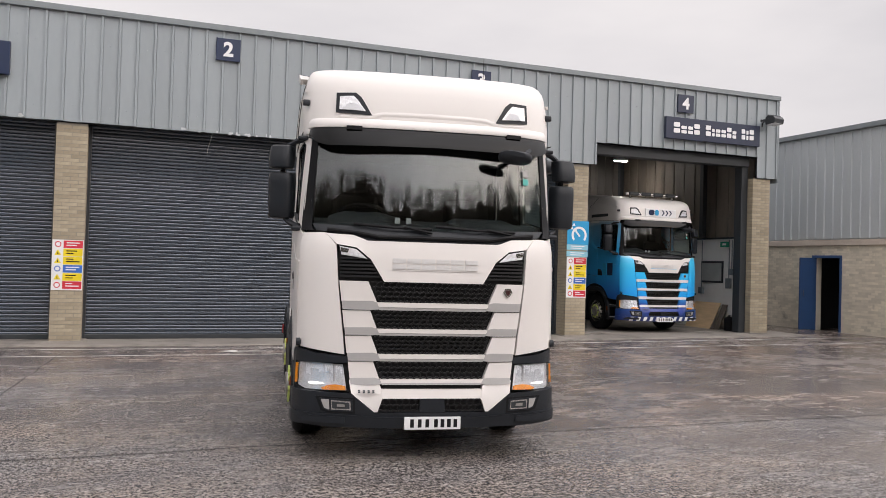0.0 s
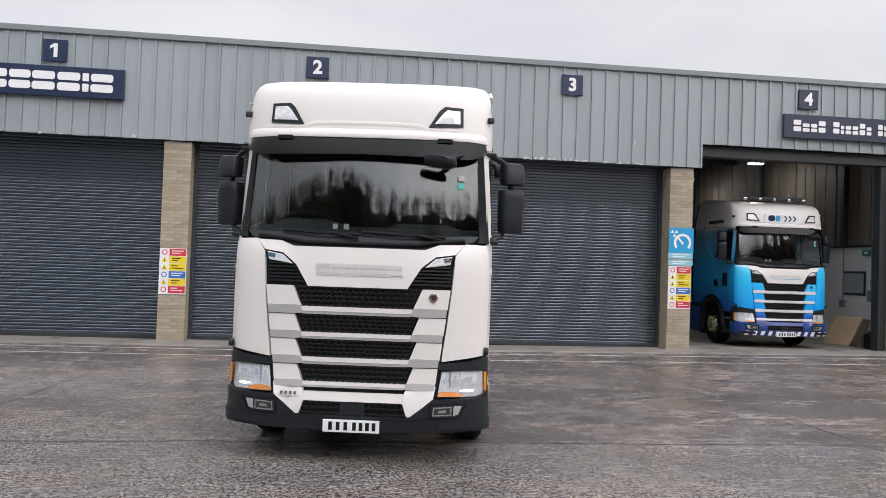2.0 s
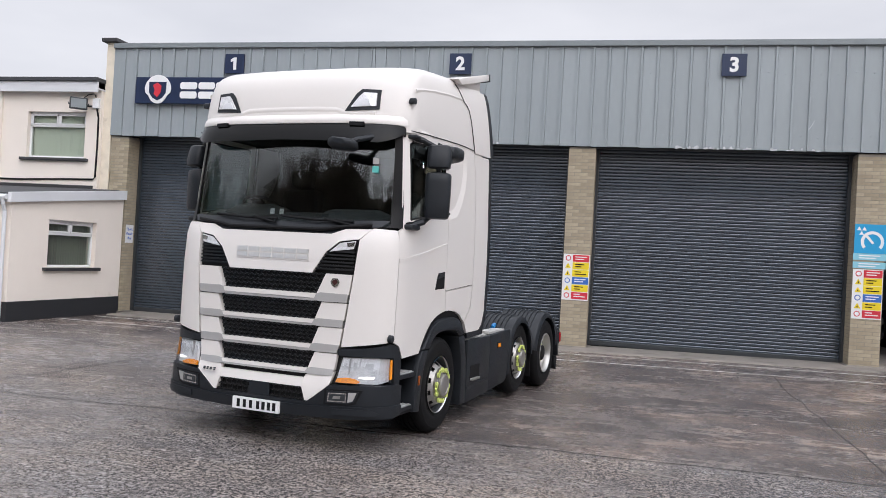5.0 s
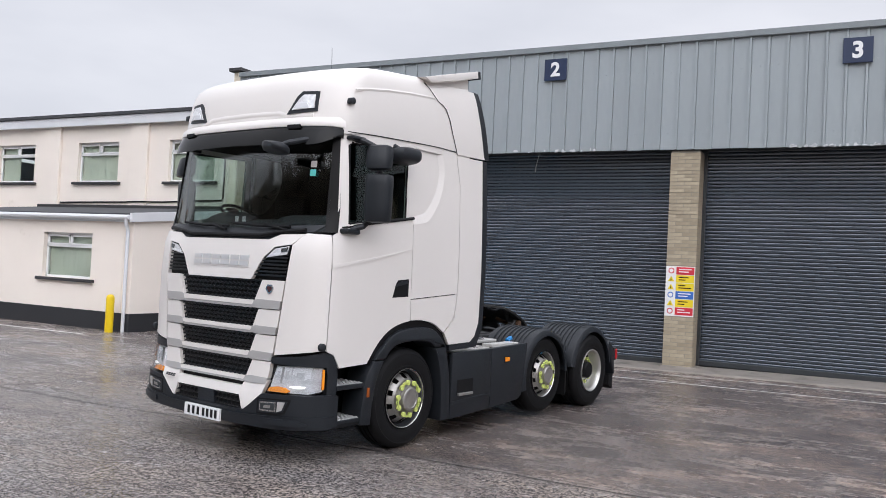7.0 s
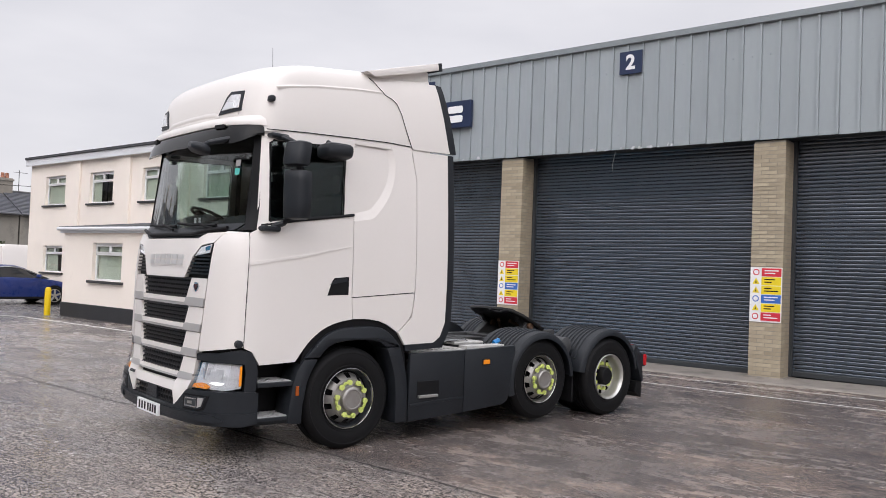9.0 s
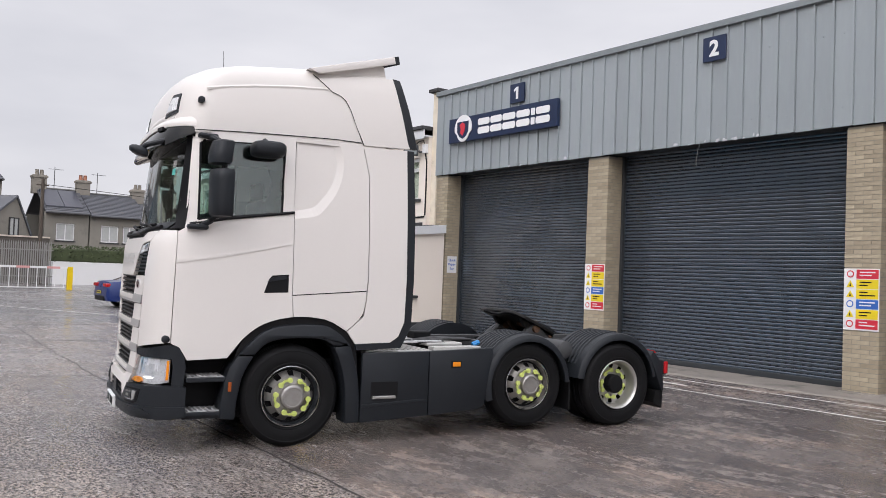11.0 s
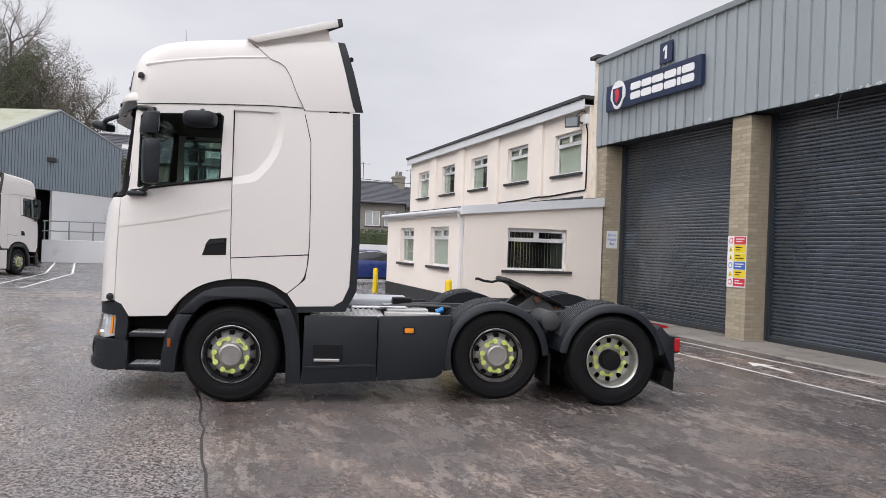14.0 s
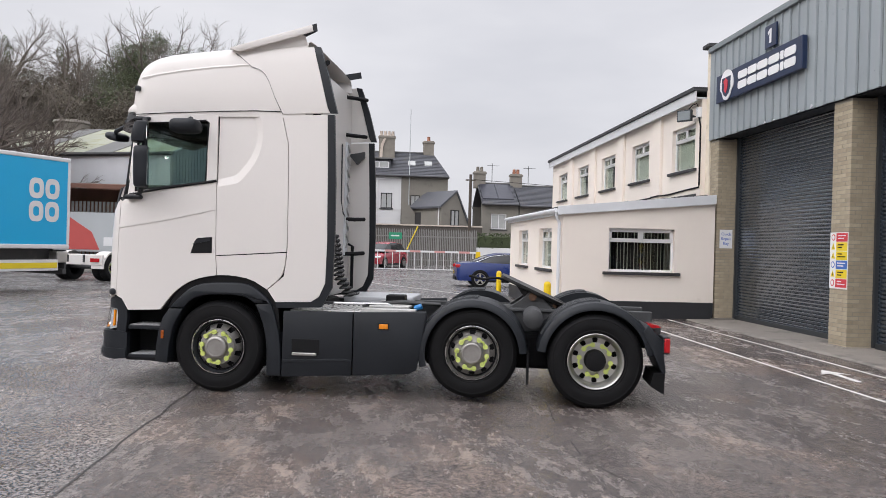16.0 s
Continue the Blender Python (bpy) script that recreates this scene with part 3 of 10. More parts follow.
def garage_shell():
    z0 = -0.3
    # back, side and partition walls, roof; the front is piers, shutters and cladding
    tagged(finish("wall_garage_back", box(X_LEFT, X_RIGHT, 38.0, 38.25, z0, 6.3), M_CLAD_TRIM), "grey sheet rear wall inside the open bay", "wall", kind="structure")
    tagged(finish("wall_garage_west", box(X_LEFT - 0.24, X_LEFT, 18.27, 38.0, z0, 6.86), M_BRICK_W), "brick end wall of the garage", "wall", kind="structure")
    tagged(finish("wall_garage_east", box(X_RIGHT - 0.2, X_RIGHT, 18.8, 38.0, z0, 6.44), M_CLAD_TRIM), "grey sheet end wall of the garage", "wall", kind="structure")
    tagged(finish("wall_bay_partition", box(10.3, 10.45, 18.95, 38.0, z0, 6.4), M_CLAD_TRIM), "grey sheet wall beside the open bay", "wall", kind="structure")
    tagged(finish("floor", box(10.45, X_RIGHT - 0.22, 18.81, 38.0, -0.2, 0.13), M_APRON), "stained concrete floor of the open bay", "floor", kind="structure")
    tagged(finish("roof_garage", box(X_LEFT, X_RIGHT, 18.36, 38.3, 6.45, 6.6), M_ROOF_FELT), "dark sheet roof of the garage", "roof", kind="structure")
    tagged(finish("trim_garage_coping", box(X_LEFT - 0.34, X_LEFT + 0.1, 18.15, 38.0, 6.862, 6.96, 0.015), M_SILL), "dark coping stone on the end wall", "coping", kind="structure")
    # lintel behind the cladding
    tagged(finish("wall_garage_lintel", box(X_LEFT + 0.05, X_RIGHT - 0.05, 18.40, 18.78, BAY4_TOP + 0.02, 6.45), M_STEEL_DK), "dark steel framing behind the cladding", "wall", kind="structure")
    tagged(finish("wall_garage_lintel_low", box(X_LEFT + 0.05, 11.06, 18.41, 18.79, CLAD_LOW + 0.02, BAY4_TOP + 0.015), M_STEEL_DK), "dark steel framing behind the cladding", "wall", kind="structure")
    tagged(finish("trim_garage_roof", box(X_LEFT + 0.004, X_RIGHT + 0.06, 18.17, 18.62, 6.70, 6.83, 0.012), M_CLAD_TRIM), "grey metal verge flashing along the roofline", "flashing", kind="structure")
    tagged(finish("trim_garage_end", box(X_RIGHT - 0.02, X_RIGHT + 0.04, 18.2, 18.75, 4.38, 6.70, 0.008), M_CLAD_TRIM), "grey metal corner flashing", "flashing", kind="structure")


garage_shell()


def cladding():
    root = tagged(new("wall_garage_cladding"), "grey profiled metal cladding over the shutters", "cladding", kind="structure")
    pitch = 0.3452
    n = int(round((X_RIGHT - X_LEFT) / pitch))
    pitch = (X_RIGHT - X_LEFT) / n

    def panel(z0, z1):
        prof = [(0, 0), (pitch - 0.054, 0), (pitch - 0.051, -0.038), (pitch - 0.011, -0.038), (pitch - 0.007, 0.006), (pitch, 0)]
        bm = bmesh.new()
        low = [bm.verts.new((x, y, z0)) for x, y in prof]
        top = [bm.verts.new((x, y, z1)) for x, y in prof]
        lo2 = [bm.verts.new((x, y + 0.02, z0)) for x, y in prof]
        for i in range(5):
            bm.faces.new([low[i], low[i + 1], top[i + 1], top[i]])
            bm.faces.new([lo2[i], lo2[i + 1], low[i + 1], low[i]])
        me = bpy.data.meshes.new("cladding_panel")
        bmesh.ops.recalc_face_normals(bm, faces=bm.faces)
        bm.to_mesh(me)
        bm.free()
        me.materials.append(M_CLAD)
        return me
    long_me, short_me = panel(CLAD_LOW, 6.70), panel(BAY4_TOP, 6.70)
    sb = lathe([(-0.008, 0.0), (-0.007, 0.007), (-0.002, 0.010), (-0.002, 0.014), (0.003, 0.014)], 8, "y")
    screw = bpy.data.meshes.new("fixing")
    sb.to_mesh(screw)
    sb.free()
    screw.materials.append(M_CLAD)
    rnd = random.Random(5)
    for i in range(n):
        x = X_LEFT + i * pitch
        inside = x > 11.0 and x + pitch < 16.45
        ob = new("panel", short_me if inside else long_me)
        ob.location = (x, 18.245 + rnd.uniform(-0.004, 0.004), rnd.uniform(-0.008, 0.004))
        ob.parent = root
        for z in (4.80, 6.12):
            if inside and z < BAY4_TOP + 0.1:
                continue
            ob = new("fixing", screw)
            ob.location = (x + 0.15 + rnd.uniform(-0.02, 0.02), 18.243, z + rnd.uniform(-0.04, 0.04))
            ob.parent = root

    # battered lower edge: bare bent flakes
    rnd = random.Random(9)
    for lo, hi, k in ((6.7, 9.3, 30), (1.0, 2.9, 16), (-4.5, -2.0, 5), (9.35, 9.6, 2)):
        for _ in range(k):
            x, w, h = rnd.uniform(lo, hi), rnd.uniform(0.02, 0.11), rnd.uniform(0.015, 0.07)
            bm = bmesh.new()
            z0 = 4.482 + rnd.uniform(-0.01, 0.02)
            top = [(x, 18.206, z0 + h * rnd.uniform(0.5, 1)), (x + w * 0.6, 18.206, z0 + h), (x + w, 18.207, z0 + h * 0.4)]
            low = [(x + w * 0.9, 18.19, z0), (x + w * 0.4, 18.185, z0 - 0.01), (x - 0.01, 18.19, z0)]
            bm.faces.new([bm.verts.new(p) for p in top + low])
            bmesh.ops.solidify(bm, geom=list(bm.faces), thickness=0.002)
            part("flake", bm, M_FLAKE, root)
    sc = bmesh.new()
    tube([(9.42, 18.206, 4.93), (9.49, 18.206, 5.04), (9.52, 18.206, 5.12)], 0.006, 5, sc)
    part("scratch", sc, M_FLAKE, root)
    rod = tube([(1.66, 18.20, 4.52), (1.63, 18.15, 4.36), (1.57, 18.18, 4.14), (1.56, 18.2, 4.05)], 0.0045, 6)
    part("bent_strip", rod, M_CLAD_TRIM, root, "loose bent strip hanging from the cladding")


M_FLAKE = mat("bare_scraped_metal", (0.62, 0.63, 0.64), 0.5, vary=0.2)
cladding()


def roller_door(x0, x1, label):
    root = thing("roller_shutter", label, "roller shutter", group="roller shutters")
    pitch = 0.0737
    h = 4.62
    n = int(h / pitch)
    prof = [(0.0, 0.0), (-0.020, 0.005), (-0.028, 0.014), (-0.030, 0.028), (-0.029, 0.046), (-0.024, 0.056), (-0.009, 0.063), (0.0, 0.068), (0.0, pitch)]
    bm = bmesh.new()
    a = [bm.verts.new((x0 - 0.05, y, z)) for y, z in prof]
    c = [bm.verts.new((x1 + 0.05, y, z)) for y, z in prof]
    for i in range(len(prof) - 1):
        bm.faces.new([a[i], c[i], c[i + 1], a[i + 1]])
    me = bpy.data.meshes.new("slat")
    bmesh.ops.recalc_face_normals(bm, faces=bm.faces)
    bm.to_mesh(me)
    bm.free()
    me.materials.append(M_SHUTTER)
    zb = ground_z((x0 + x1) / 2, 18.3) + 0.06
    for i in range(n):
        ob = new("slat", me)
        ob.location = (0, 18.86, zb + 0.06 + i * pitch)
        ob.parent = root
    part("bottom_rail", box(x0 - 0.04, x1 + 0.04, 18.80, 18.88, zb - 0.03, zb + 0.075, 0.01), M_STEEL_DK, root)
    for x in (x0 - 0.02, x1 - 0.06):
        part("guide", box(x, x + 0.08, 18.76, 18.9, zb - 0.03, 4.6, 0.006), M_STEEL_DK, root)
    part("back", box(x0 - 0.1, x1 + 0.1, 18.885, 18.9, zb - 0.03, 4.7), M_STEEL_DK, root)


for a, c in zip(PIERS[:3], PIERS[1:4]):
    roller_door(a[1], c[0], "closed dark grey steel roller shutter")


def brick_pier(x0, x1, label):
    """Bricks laid round a core, joints raked back."""
    zb = ground_z((x0 + x1) / 2, 18.3)
    root = thing("brick_pier", label, "pier", group="brick piers")
    top = 4.47
    part("core", box(x0 + 0.006, x1 - 0.006, 18.306, 18.79, zb - 0.25, top), M_MORTAR, root)
    course, gap = 0.075, 0.01
    w = x1 - x0

    meshes = {}

    def brick_mesh(lx, ly):
        key = (round(lx, 3), round(ly, 3))
        if key not in meshes:
            me = bpy.data.meshes.new("brick")
            bm = box(0, lx, 0, ly, 0, course - gap)
            bm.to_mesh(me)
            bm.free()
            me.materials.append(M_BRICK)
            meshes[key] = me
        return meshes[key]
    rows = int((top - zb) / course)
    rest = bmesh.new()
    for r in range(rows):
        z = zb + r * course + 0.004
        if r % 2 == 0:
            spans = [(0, w / 2 - gap / 2), (w / 2 + gap / 2, w)]
            sides = [(0.0, 0.1025), (0.1125, 0.3275), (0.3375, 0.48)]
        else:
            q = (w - 2 * gap) / 2
            spans = [(0, q / 2), (q / 2 + gap, q * 1.5 + gap), (q * 1.5 + 2 * gap, w)]
            sides = [(0.0, 0.215), (0.225, 0.44), (0.45, 0.48)]
        for i, (s, e) in enumerate(spans):
            ly = sides[0][1] if i in (0, len(spans) - 1) else 0.10
            ob = new("brick", brick_mesh(e - s, ly))
            ob.location = (x0 + s, 18.30 + 0.002 * math.sin(r * 7.3 + i * 2.1), z)
            ob.parent = root
        for s, e in sides[1:]:
            box(x0, x0 + 0.1, 18.30 + s, 18.30 + e, z, z + course - gap, bm=rest)
            box(x1 - 0.1, x1, 18.30 + s, 18.30 + e, z, z + course - gap, bm=rest)
    stuff = part("reveal_brickwork", rest, M_BRICK, root)
    stuff["kind"] = "stuff"
    part("footing", box(x0 - 0.06, x1 + 0.1, 18.2, 18.79, zb - 0.1, zb + 0.05, 0.015), M_APRON, root)
    return root


# ================= signs on the garage =================
def bar_pair(x0, x1, z0, z1):
    """Two plain rounded bars, one over the other, that fill a letter's space."""
    h, r = z1 - z0, min(x1 - x0, z1 - z0) * 0.1
    return [[(x0 + r, a), (x1 - r, a), (x1, a + r), (x1, c - r), (x1 - r, c), (x0 + r, c), (x0, c - r), (x0, a + r)] for a, c in ((z0, z0 + h * 0.43), (z0 + h * 0.57, z1))]


def number_sign(x, z, text, material, label):
    root = thing("number_sign", label, "sign", group="bay numbers")
    part("board", box(x - 0.255, x + 0.255, 18.165, 18.205, z - 0.24, z + 0.24, 0.006), material, root)
    if text == "1":
        one = [(0.055, -0.15), (0.055, 0.15), (-0.02, 0.15), (-0.10, 0.095), (-0.10, 0.035), (-0.025, 0.075), (-0.025, -0.15)]
        part("numeral", prism([(x + a, z + c) for a, c in one], 18.156, 18.164), M_WHITE, root, "white numeral")
    else:
        lettering("numeral", text, 0.42, 0.004, M_WHITE, root, pose(x, 18.16, z - 0.01), "white numeral", 0.014)


number_sign(-3.73, 6.30, "1", M_NAVY, "small navy board with white numeral one")
number_sign(1.925, 6.30, "2", M_NAVY, "small navy board with white numeral two")
number_sign(7.88, 6.28, "3", M_NAVY, "small navy board with white numeral three")
number_sign(13.86, 6.30, "4", M_SLATE_SIGN, "small slate-blue board with white numeral four")


def maker_sign():
    root = thing("fascia_sign", "long navy maker's sign with white block letters and crest", "sign")
    part("board", box(-6.37, -2.24, 18.10, 18.205, 5.29, 5.95, 0.012), M_NAVY, root)
    # plain letter-sized shapes in place of the wordmark
    spans = [(-5.12, -4.66), (-4.62, -4.18), (-4.15, -3.68), (-3.63, -3.16), (-3.11, -2.98), (-2.94, -2.47)]
    for a, c in spans:
        for poly in bar_pair(a, c, 5.42, 5.82):
            part("letter_bar", prism(poly, 18.085, 18.098), M_WHITE, root, "plain white bar")
    crest = part("crest", prism([(-5.73 + math.cos(a) * 0.36 * (1 if math.sin(a) > -0.3 else 0.8), 5.64 + math.sin(a) * 0.36) for a in [2 * math.pi * i / 28 for i in range(28)]], 18.075, 18.098), M_WHITE, root, "white crest plate")
    part("shield", prism([(-5.97, 5.82), (-5.49, 5.82), (-5.50, 5.55), (-5.60, 5.42), (-5.73, 5.36), (-5.86, 5.42), (-5.96, 5.55)], 18.066, 18.074), M_NAVY, crest, "navy shield")
    part("device", prism([(-5.86, 5.74), (-5.73, 5.80), (-5.62, 5.72), (-5.64, 5.55), (-5.73, 5.44), (-5.83, 5.52), (-5.80, 5.62)], 18.058, 18.065), M_RED, crest, "red shape on the shield")


maker_sign()


def trader_sign():
    root = thing("fascia_sign", "long slate-blue trader's sign with white block lettering", "sign")
    part("board", box(13.2, 16.32, 18.11, 18.205, 5.33, 5.91, 0.01), M_SLATE_SIGN, root)
    words = [[(1.1, 1), (1, .72), (.9, .72), (1, 1)], [(1, 1), (.6, .72), (.9, .72), (.9, .72), (.9, 1), (.8, .72)], [(.9, 1), (.6, .9), (1, 1)]]
    for (a, c), w in zip([(13.42, 14.3), (14.46, 15.52), (15.66, 16.12)], words):
        x, tot = a, sum(k for k, _ in w)
        for k, h in w:
            wx = (c - a) * k / tot
            for poly in bar_pair(x + 0.02, x + wx - 0.026, 5.49, 5.49 + 0.28 * h):
                part("letter_bar", prism(poly, 18.098, 18.108), M_WHITE, root)
            x += wx


trader_sign()


def safety_notice(x0, x1, label):
    root = thing("safety_notice", label, "notice", group="safety notices")
    y = 18.292
    zb, zt = 1.07, 2.09
    part("board", box(x0 + 0.005, x1 - 0.005, y - 0.004, y + 0.003, zb, zt), M_WHITE, root)
    cols = [M_RED, M_SIGN_Y, M_SIGN_Y, M_SIGN_B, M_SIGN_Y, M_RED]
    z = zt - 0.015
    hh = (zt - zb - 0.03) / 6
    w = x1 - x0
    for i, c in enumerate(cols):
        b = part("band", box(x0 + w * 0.36, x1 - 0.02, y - 0.008, y - 0.005, z - hh + 0.012, z), c, root)
        bars = bmesh.new()
        for k in range(2):
            box(x0 + w * 0.45, x0 + w * (0.88 - 0.1 * ((i + k) % 3)), y - 0.0105, y - 0.0085, z - 0.055 - k * 0.05, z - 0.035 - k * 0.05, bm=bars)
        part("text_bar", bars, M_WHITE if c in (M_RED, M_SIGN_B) else M_BLACK, b)
        cx, cz = x0 + w * 0.19, z - hh / 2 + 0.006
        if c is M_SIGN_Y:
            s = part("symbol", prism([(cx - 0.065, cz - 0.055), (cx + 0.065, cz - 0.055), (cx, cz + 0.06)], y - 0.008, y - 0.005), M_SIGN_Y, root)
            part("mark", prism([(cx - 0.014, cz - 0.035), (cx + 0.014, cz - 0.035), (cx, cz + 0.03)], y - 0.0105, y - 0.0085), M_BLACK, s)
        else:
            s = part("symbol", prism([(cx + 0.06 * math.cos(a), cz + 0.06 * math.sin(a)) for a in [2 * math.pi * k / 16 for k in range(16)]], y - 0.008, y - 0.005), M_RED if c is M_RED else M_SIGN_B, root)
            part("mark", prism([(cx + 0.042 * math.cos(a), cz + 0.042 * math.sin(a)) for a in [2 * math.pi * k / 12 for k in range(12)]], y - 0.0105, y - 0.0085), M_WHITE, s)
        z -= hh
    return root


for i in (1, 2, 3):
    safety_notice(PIERS[i][0], PIERS[i][1], "tall white safety notice with red, yellow and blue bands")


def test_bay_notice():
    root = thing("test_notice", "blue vehicle-test notice with white dial and triangles on a brick pier", "notice")
    x0, x1, y = 10.42, 11.04, 18.292
    part("board", box(x0, x1, y - 0.004, y + 0.003, 2.42, 3.02), M_SIGN_CY, root)
    cx, cz = (x0 + x1) / 2 + 0.03, 2.66
    pts = [(cx + r * math.cos(radians(a)), cz + r * math.sin(radians(a))) for r, seq in ((0.22, range(-40, 221, 13)), (0.16, range(220, -41, -13))) for a in seq]
    part("dial", prism(pts, y - 0.008, y - 0.005), M_WHITE, root)
    part("needle", prism([(cx - 0.13, cz + 0.10), (cx - 0.09, cz + 0.13), (cx + 0.04, cz - 0.02), (cx, cz - 0.05)], y - 0.008, y - 0.005), M_WHITE, root)
    for tx, tz in ((10.50, 2.93), (10.60, 2.93), (10.55, 2.84)):
        part("triangle", prism([(tx - 0.045, tz - 0.04), (tx + 0.045, tz - 0.04), (tx, tz + 0.04)], y - 0.008, y - 0.005), M_WHITE, root)
    for z in (2.29, 2.12):
        b = part("lower_board", box(x0 - 0.01, x1 - 0.01, y - 0.004, y + 0.003, z - 0.01, z + 0.125, 0.0), M_SIGN_PALE, root)
        bars = bmesh.new()
        for j in range(2):
            box(x0 + 0.1, x1 - 0.12 - 0.08 * j, y - 0.008, y - 0.005, z + 0.075 - j * 0.05, z + 0.095 - j * 0.05, bm=bars)
        part("text_bar", bars, M_WHITE, b)


M_SIGN_PALE = mat("sign_light_cyan", (0.25, 0.55, 0.66), 0.4, vary=0.04)
test_bay_notice()


def repair_notice():
    root = thing("bay_notice", "small white notice on the corner brick pier", "notice")
    part("board", box(-6.607, -6.594, 18.38, 18.70, 1.78, 2.24, 0.0), M_WHITE, root)
    for k, word in enumerate(("Quick", "Repair", "Bay")):
        lettering("word", word, 0.10, 0.002, M_SIGN_B, root, pose(-6.591, 18.54, 2.13 - k * 0.115, 0, 0, 90))


repair_notice()


def flood_lamp(name, m, label, shell):
    """Wedge housing with cooling fins on a bent arm, glass facing down and out."""
    root = thing(name, label, "floodlight", m)
    body = part("housing", prism([(-0.34, -0.10), (-0.06, -0.13), (-0.05, 0.06), (-0.12, 0.13), (-0.31, 0.09), (-0.36, 0.02)], -0.21, 0.21, "x", 0.015), shell, root)
    for i in range(7):
        x = -0.165 + i * 0.055
        part("fin", prism([(-0.29, 0.085), (-0.12, 0.125), (-0.10, 0.15), (-0.28, 0.115)], x - 0.006, x + 0.006, "x"), shell, body)
    part("glass", prism([(-0.335, -0.112), (-0.07, -0.140), (-0.07, -0.131), (-0.335, -0.103)], -0.18, 0.18, "x"), M_LAMP_IN, root, "pale lamp glass")
    for x in (-0.225, 0.225):
        part("yoke", box(min(x, x * 1.04), max(x, x * 1.04), -0.20, 0.05, -0.02, 0.02, 0.004), M_STEEL_DK, root)
    part("yoke_bar", box(-0.234, 0.234, 0.05, 0.08, -0.03, 0.03, 0.004), M_STEEL_DK, root)
    part("bracket", tube([(0, 0.06, 0.0), (0, 0.14, 0.0), (0, 0.18, -0.05), (0, 0.20, -0.14)], 0.024), M_STEEL_DK, root)


flood_lamp("floodlight", pose(16.55, 18.06, 6.06, 0, 0, 12), "grey floodlight bracketed over the open bay", M_STEEL_DK)


def corner_lamp():
    """Flat square-fronted lamp on an arm from the wall, with its box and cable."""
    root = thing("floodlight", "black square floodlight on the office corner", "floodlight", pose(-7.80, 17.86, 5.22, 0, 0, 38))
    body = part("housing", box(-0.21, 0.21, -0.05, 0.04, -0.15, 0.15, 0.015), M_STEEL_DK, root)
    part("glass", box(-0.175, 0.175, -0.058, -0.0505, -0.115, 0.115), M_CLAD_TRIM, body, "grey lamp glass")
    for i in range(6):
        part("fin", box(-0.16 + i * 0.06, -0.145 + i * 0.06, 0.04, 0.075, -0.11, 0.11), M_STEEL_DK, body)
    part("yoke", tube([(-0.235, 0.0, 0.0), (-0.235, 0.08, -0.02), (0.235, 0.08, -0.02), (0.235, 0.0, 0.0)], 0.014, 6), M_STEEL_DK, root)
    part("arm", tube([(0.0, 0.08, -0.02), (0.22, 0.16, -0.02), (0.50, 0.02, -0.02)], 0.022, 8), M_STEEL_DK, root)
    jb = thing("junction_box", "white junction box beside the floodlight", "junction box")
    part("box", box(-7.55, -7.38, 18.06, 18.149, 5.14, 5.40, 0.012), M_UPVC, jb)
    cb = thing("wall_cable", "black cable clipped down the office wall", "cable")
    part("run", tube([(-7.44, 18.10, 5.14), (-7.40, 18.13, 4.9), (-7.39, 18.13, 4.2), (-7.40, 18.13, 3.40), (-7.45, 18.13, 3.34), (-8.4, 18.13, 3.32), (-9.6, 18.13, 3.28), (-10.2, 18.12, 3.28), (-10.28, 18.04, 3.28), (-10.96, 18.04, 3.27), (-11.02, 18.12, 3.27), (-13.9, 18.12, 3.24)], 0.022, 6), M_BLACK, cb)
    part("loop", tube([(-7.46, 18.08, 5.40), (-7.50, 18.06, 5.50), (-7.60, 17.98, 5.47), (-7.70, 17.92, 5.37)], 0.012, 6), M_BLACK, cb)


corner_lamp()

# ================= office =================
OFF_Y, EXT_Y, EXT_X = 18.15, 14.45, -6.62
OFF_X0, OFF_X1, EXT_X0 = -25.9, -7.36, -14.85
UP_WINS = [(-9.5, -7.78), (-13.26, -11.52), (-17.02, -15.25), (-20.8, -19.05), (-24.5, -22.8)]


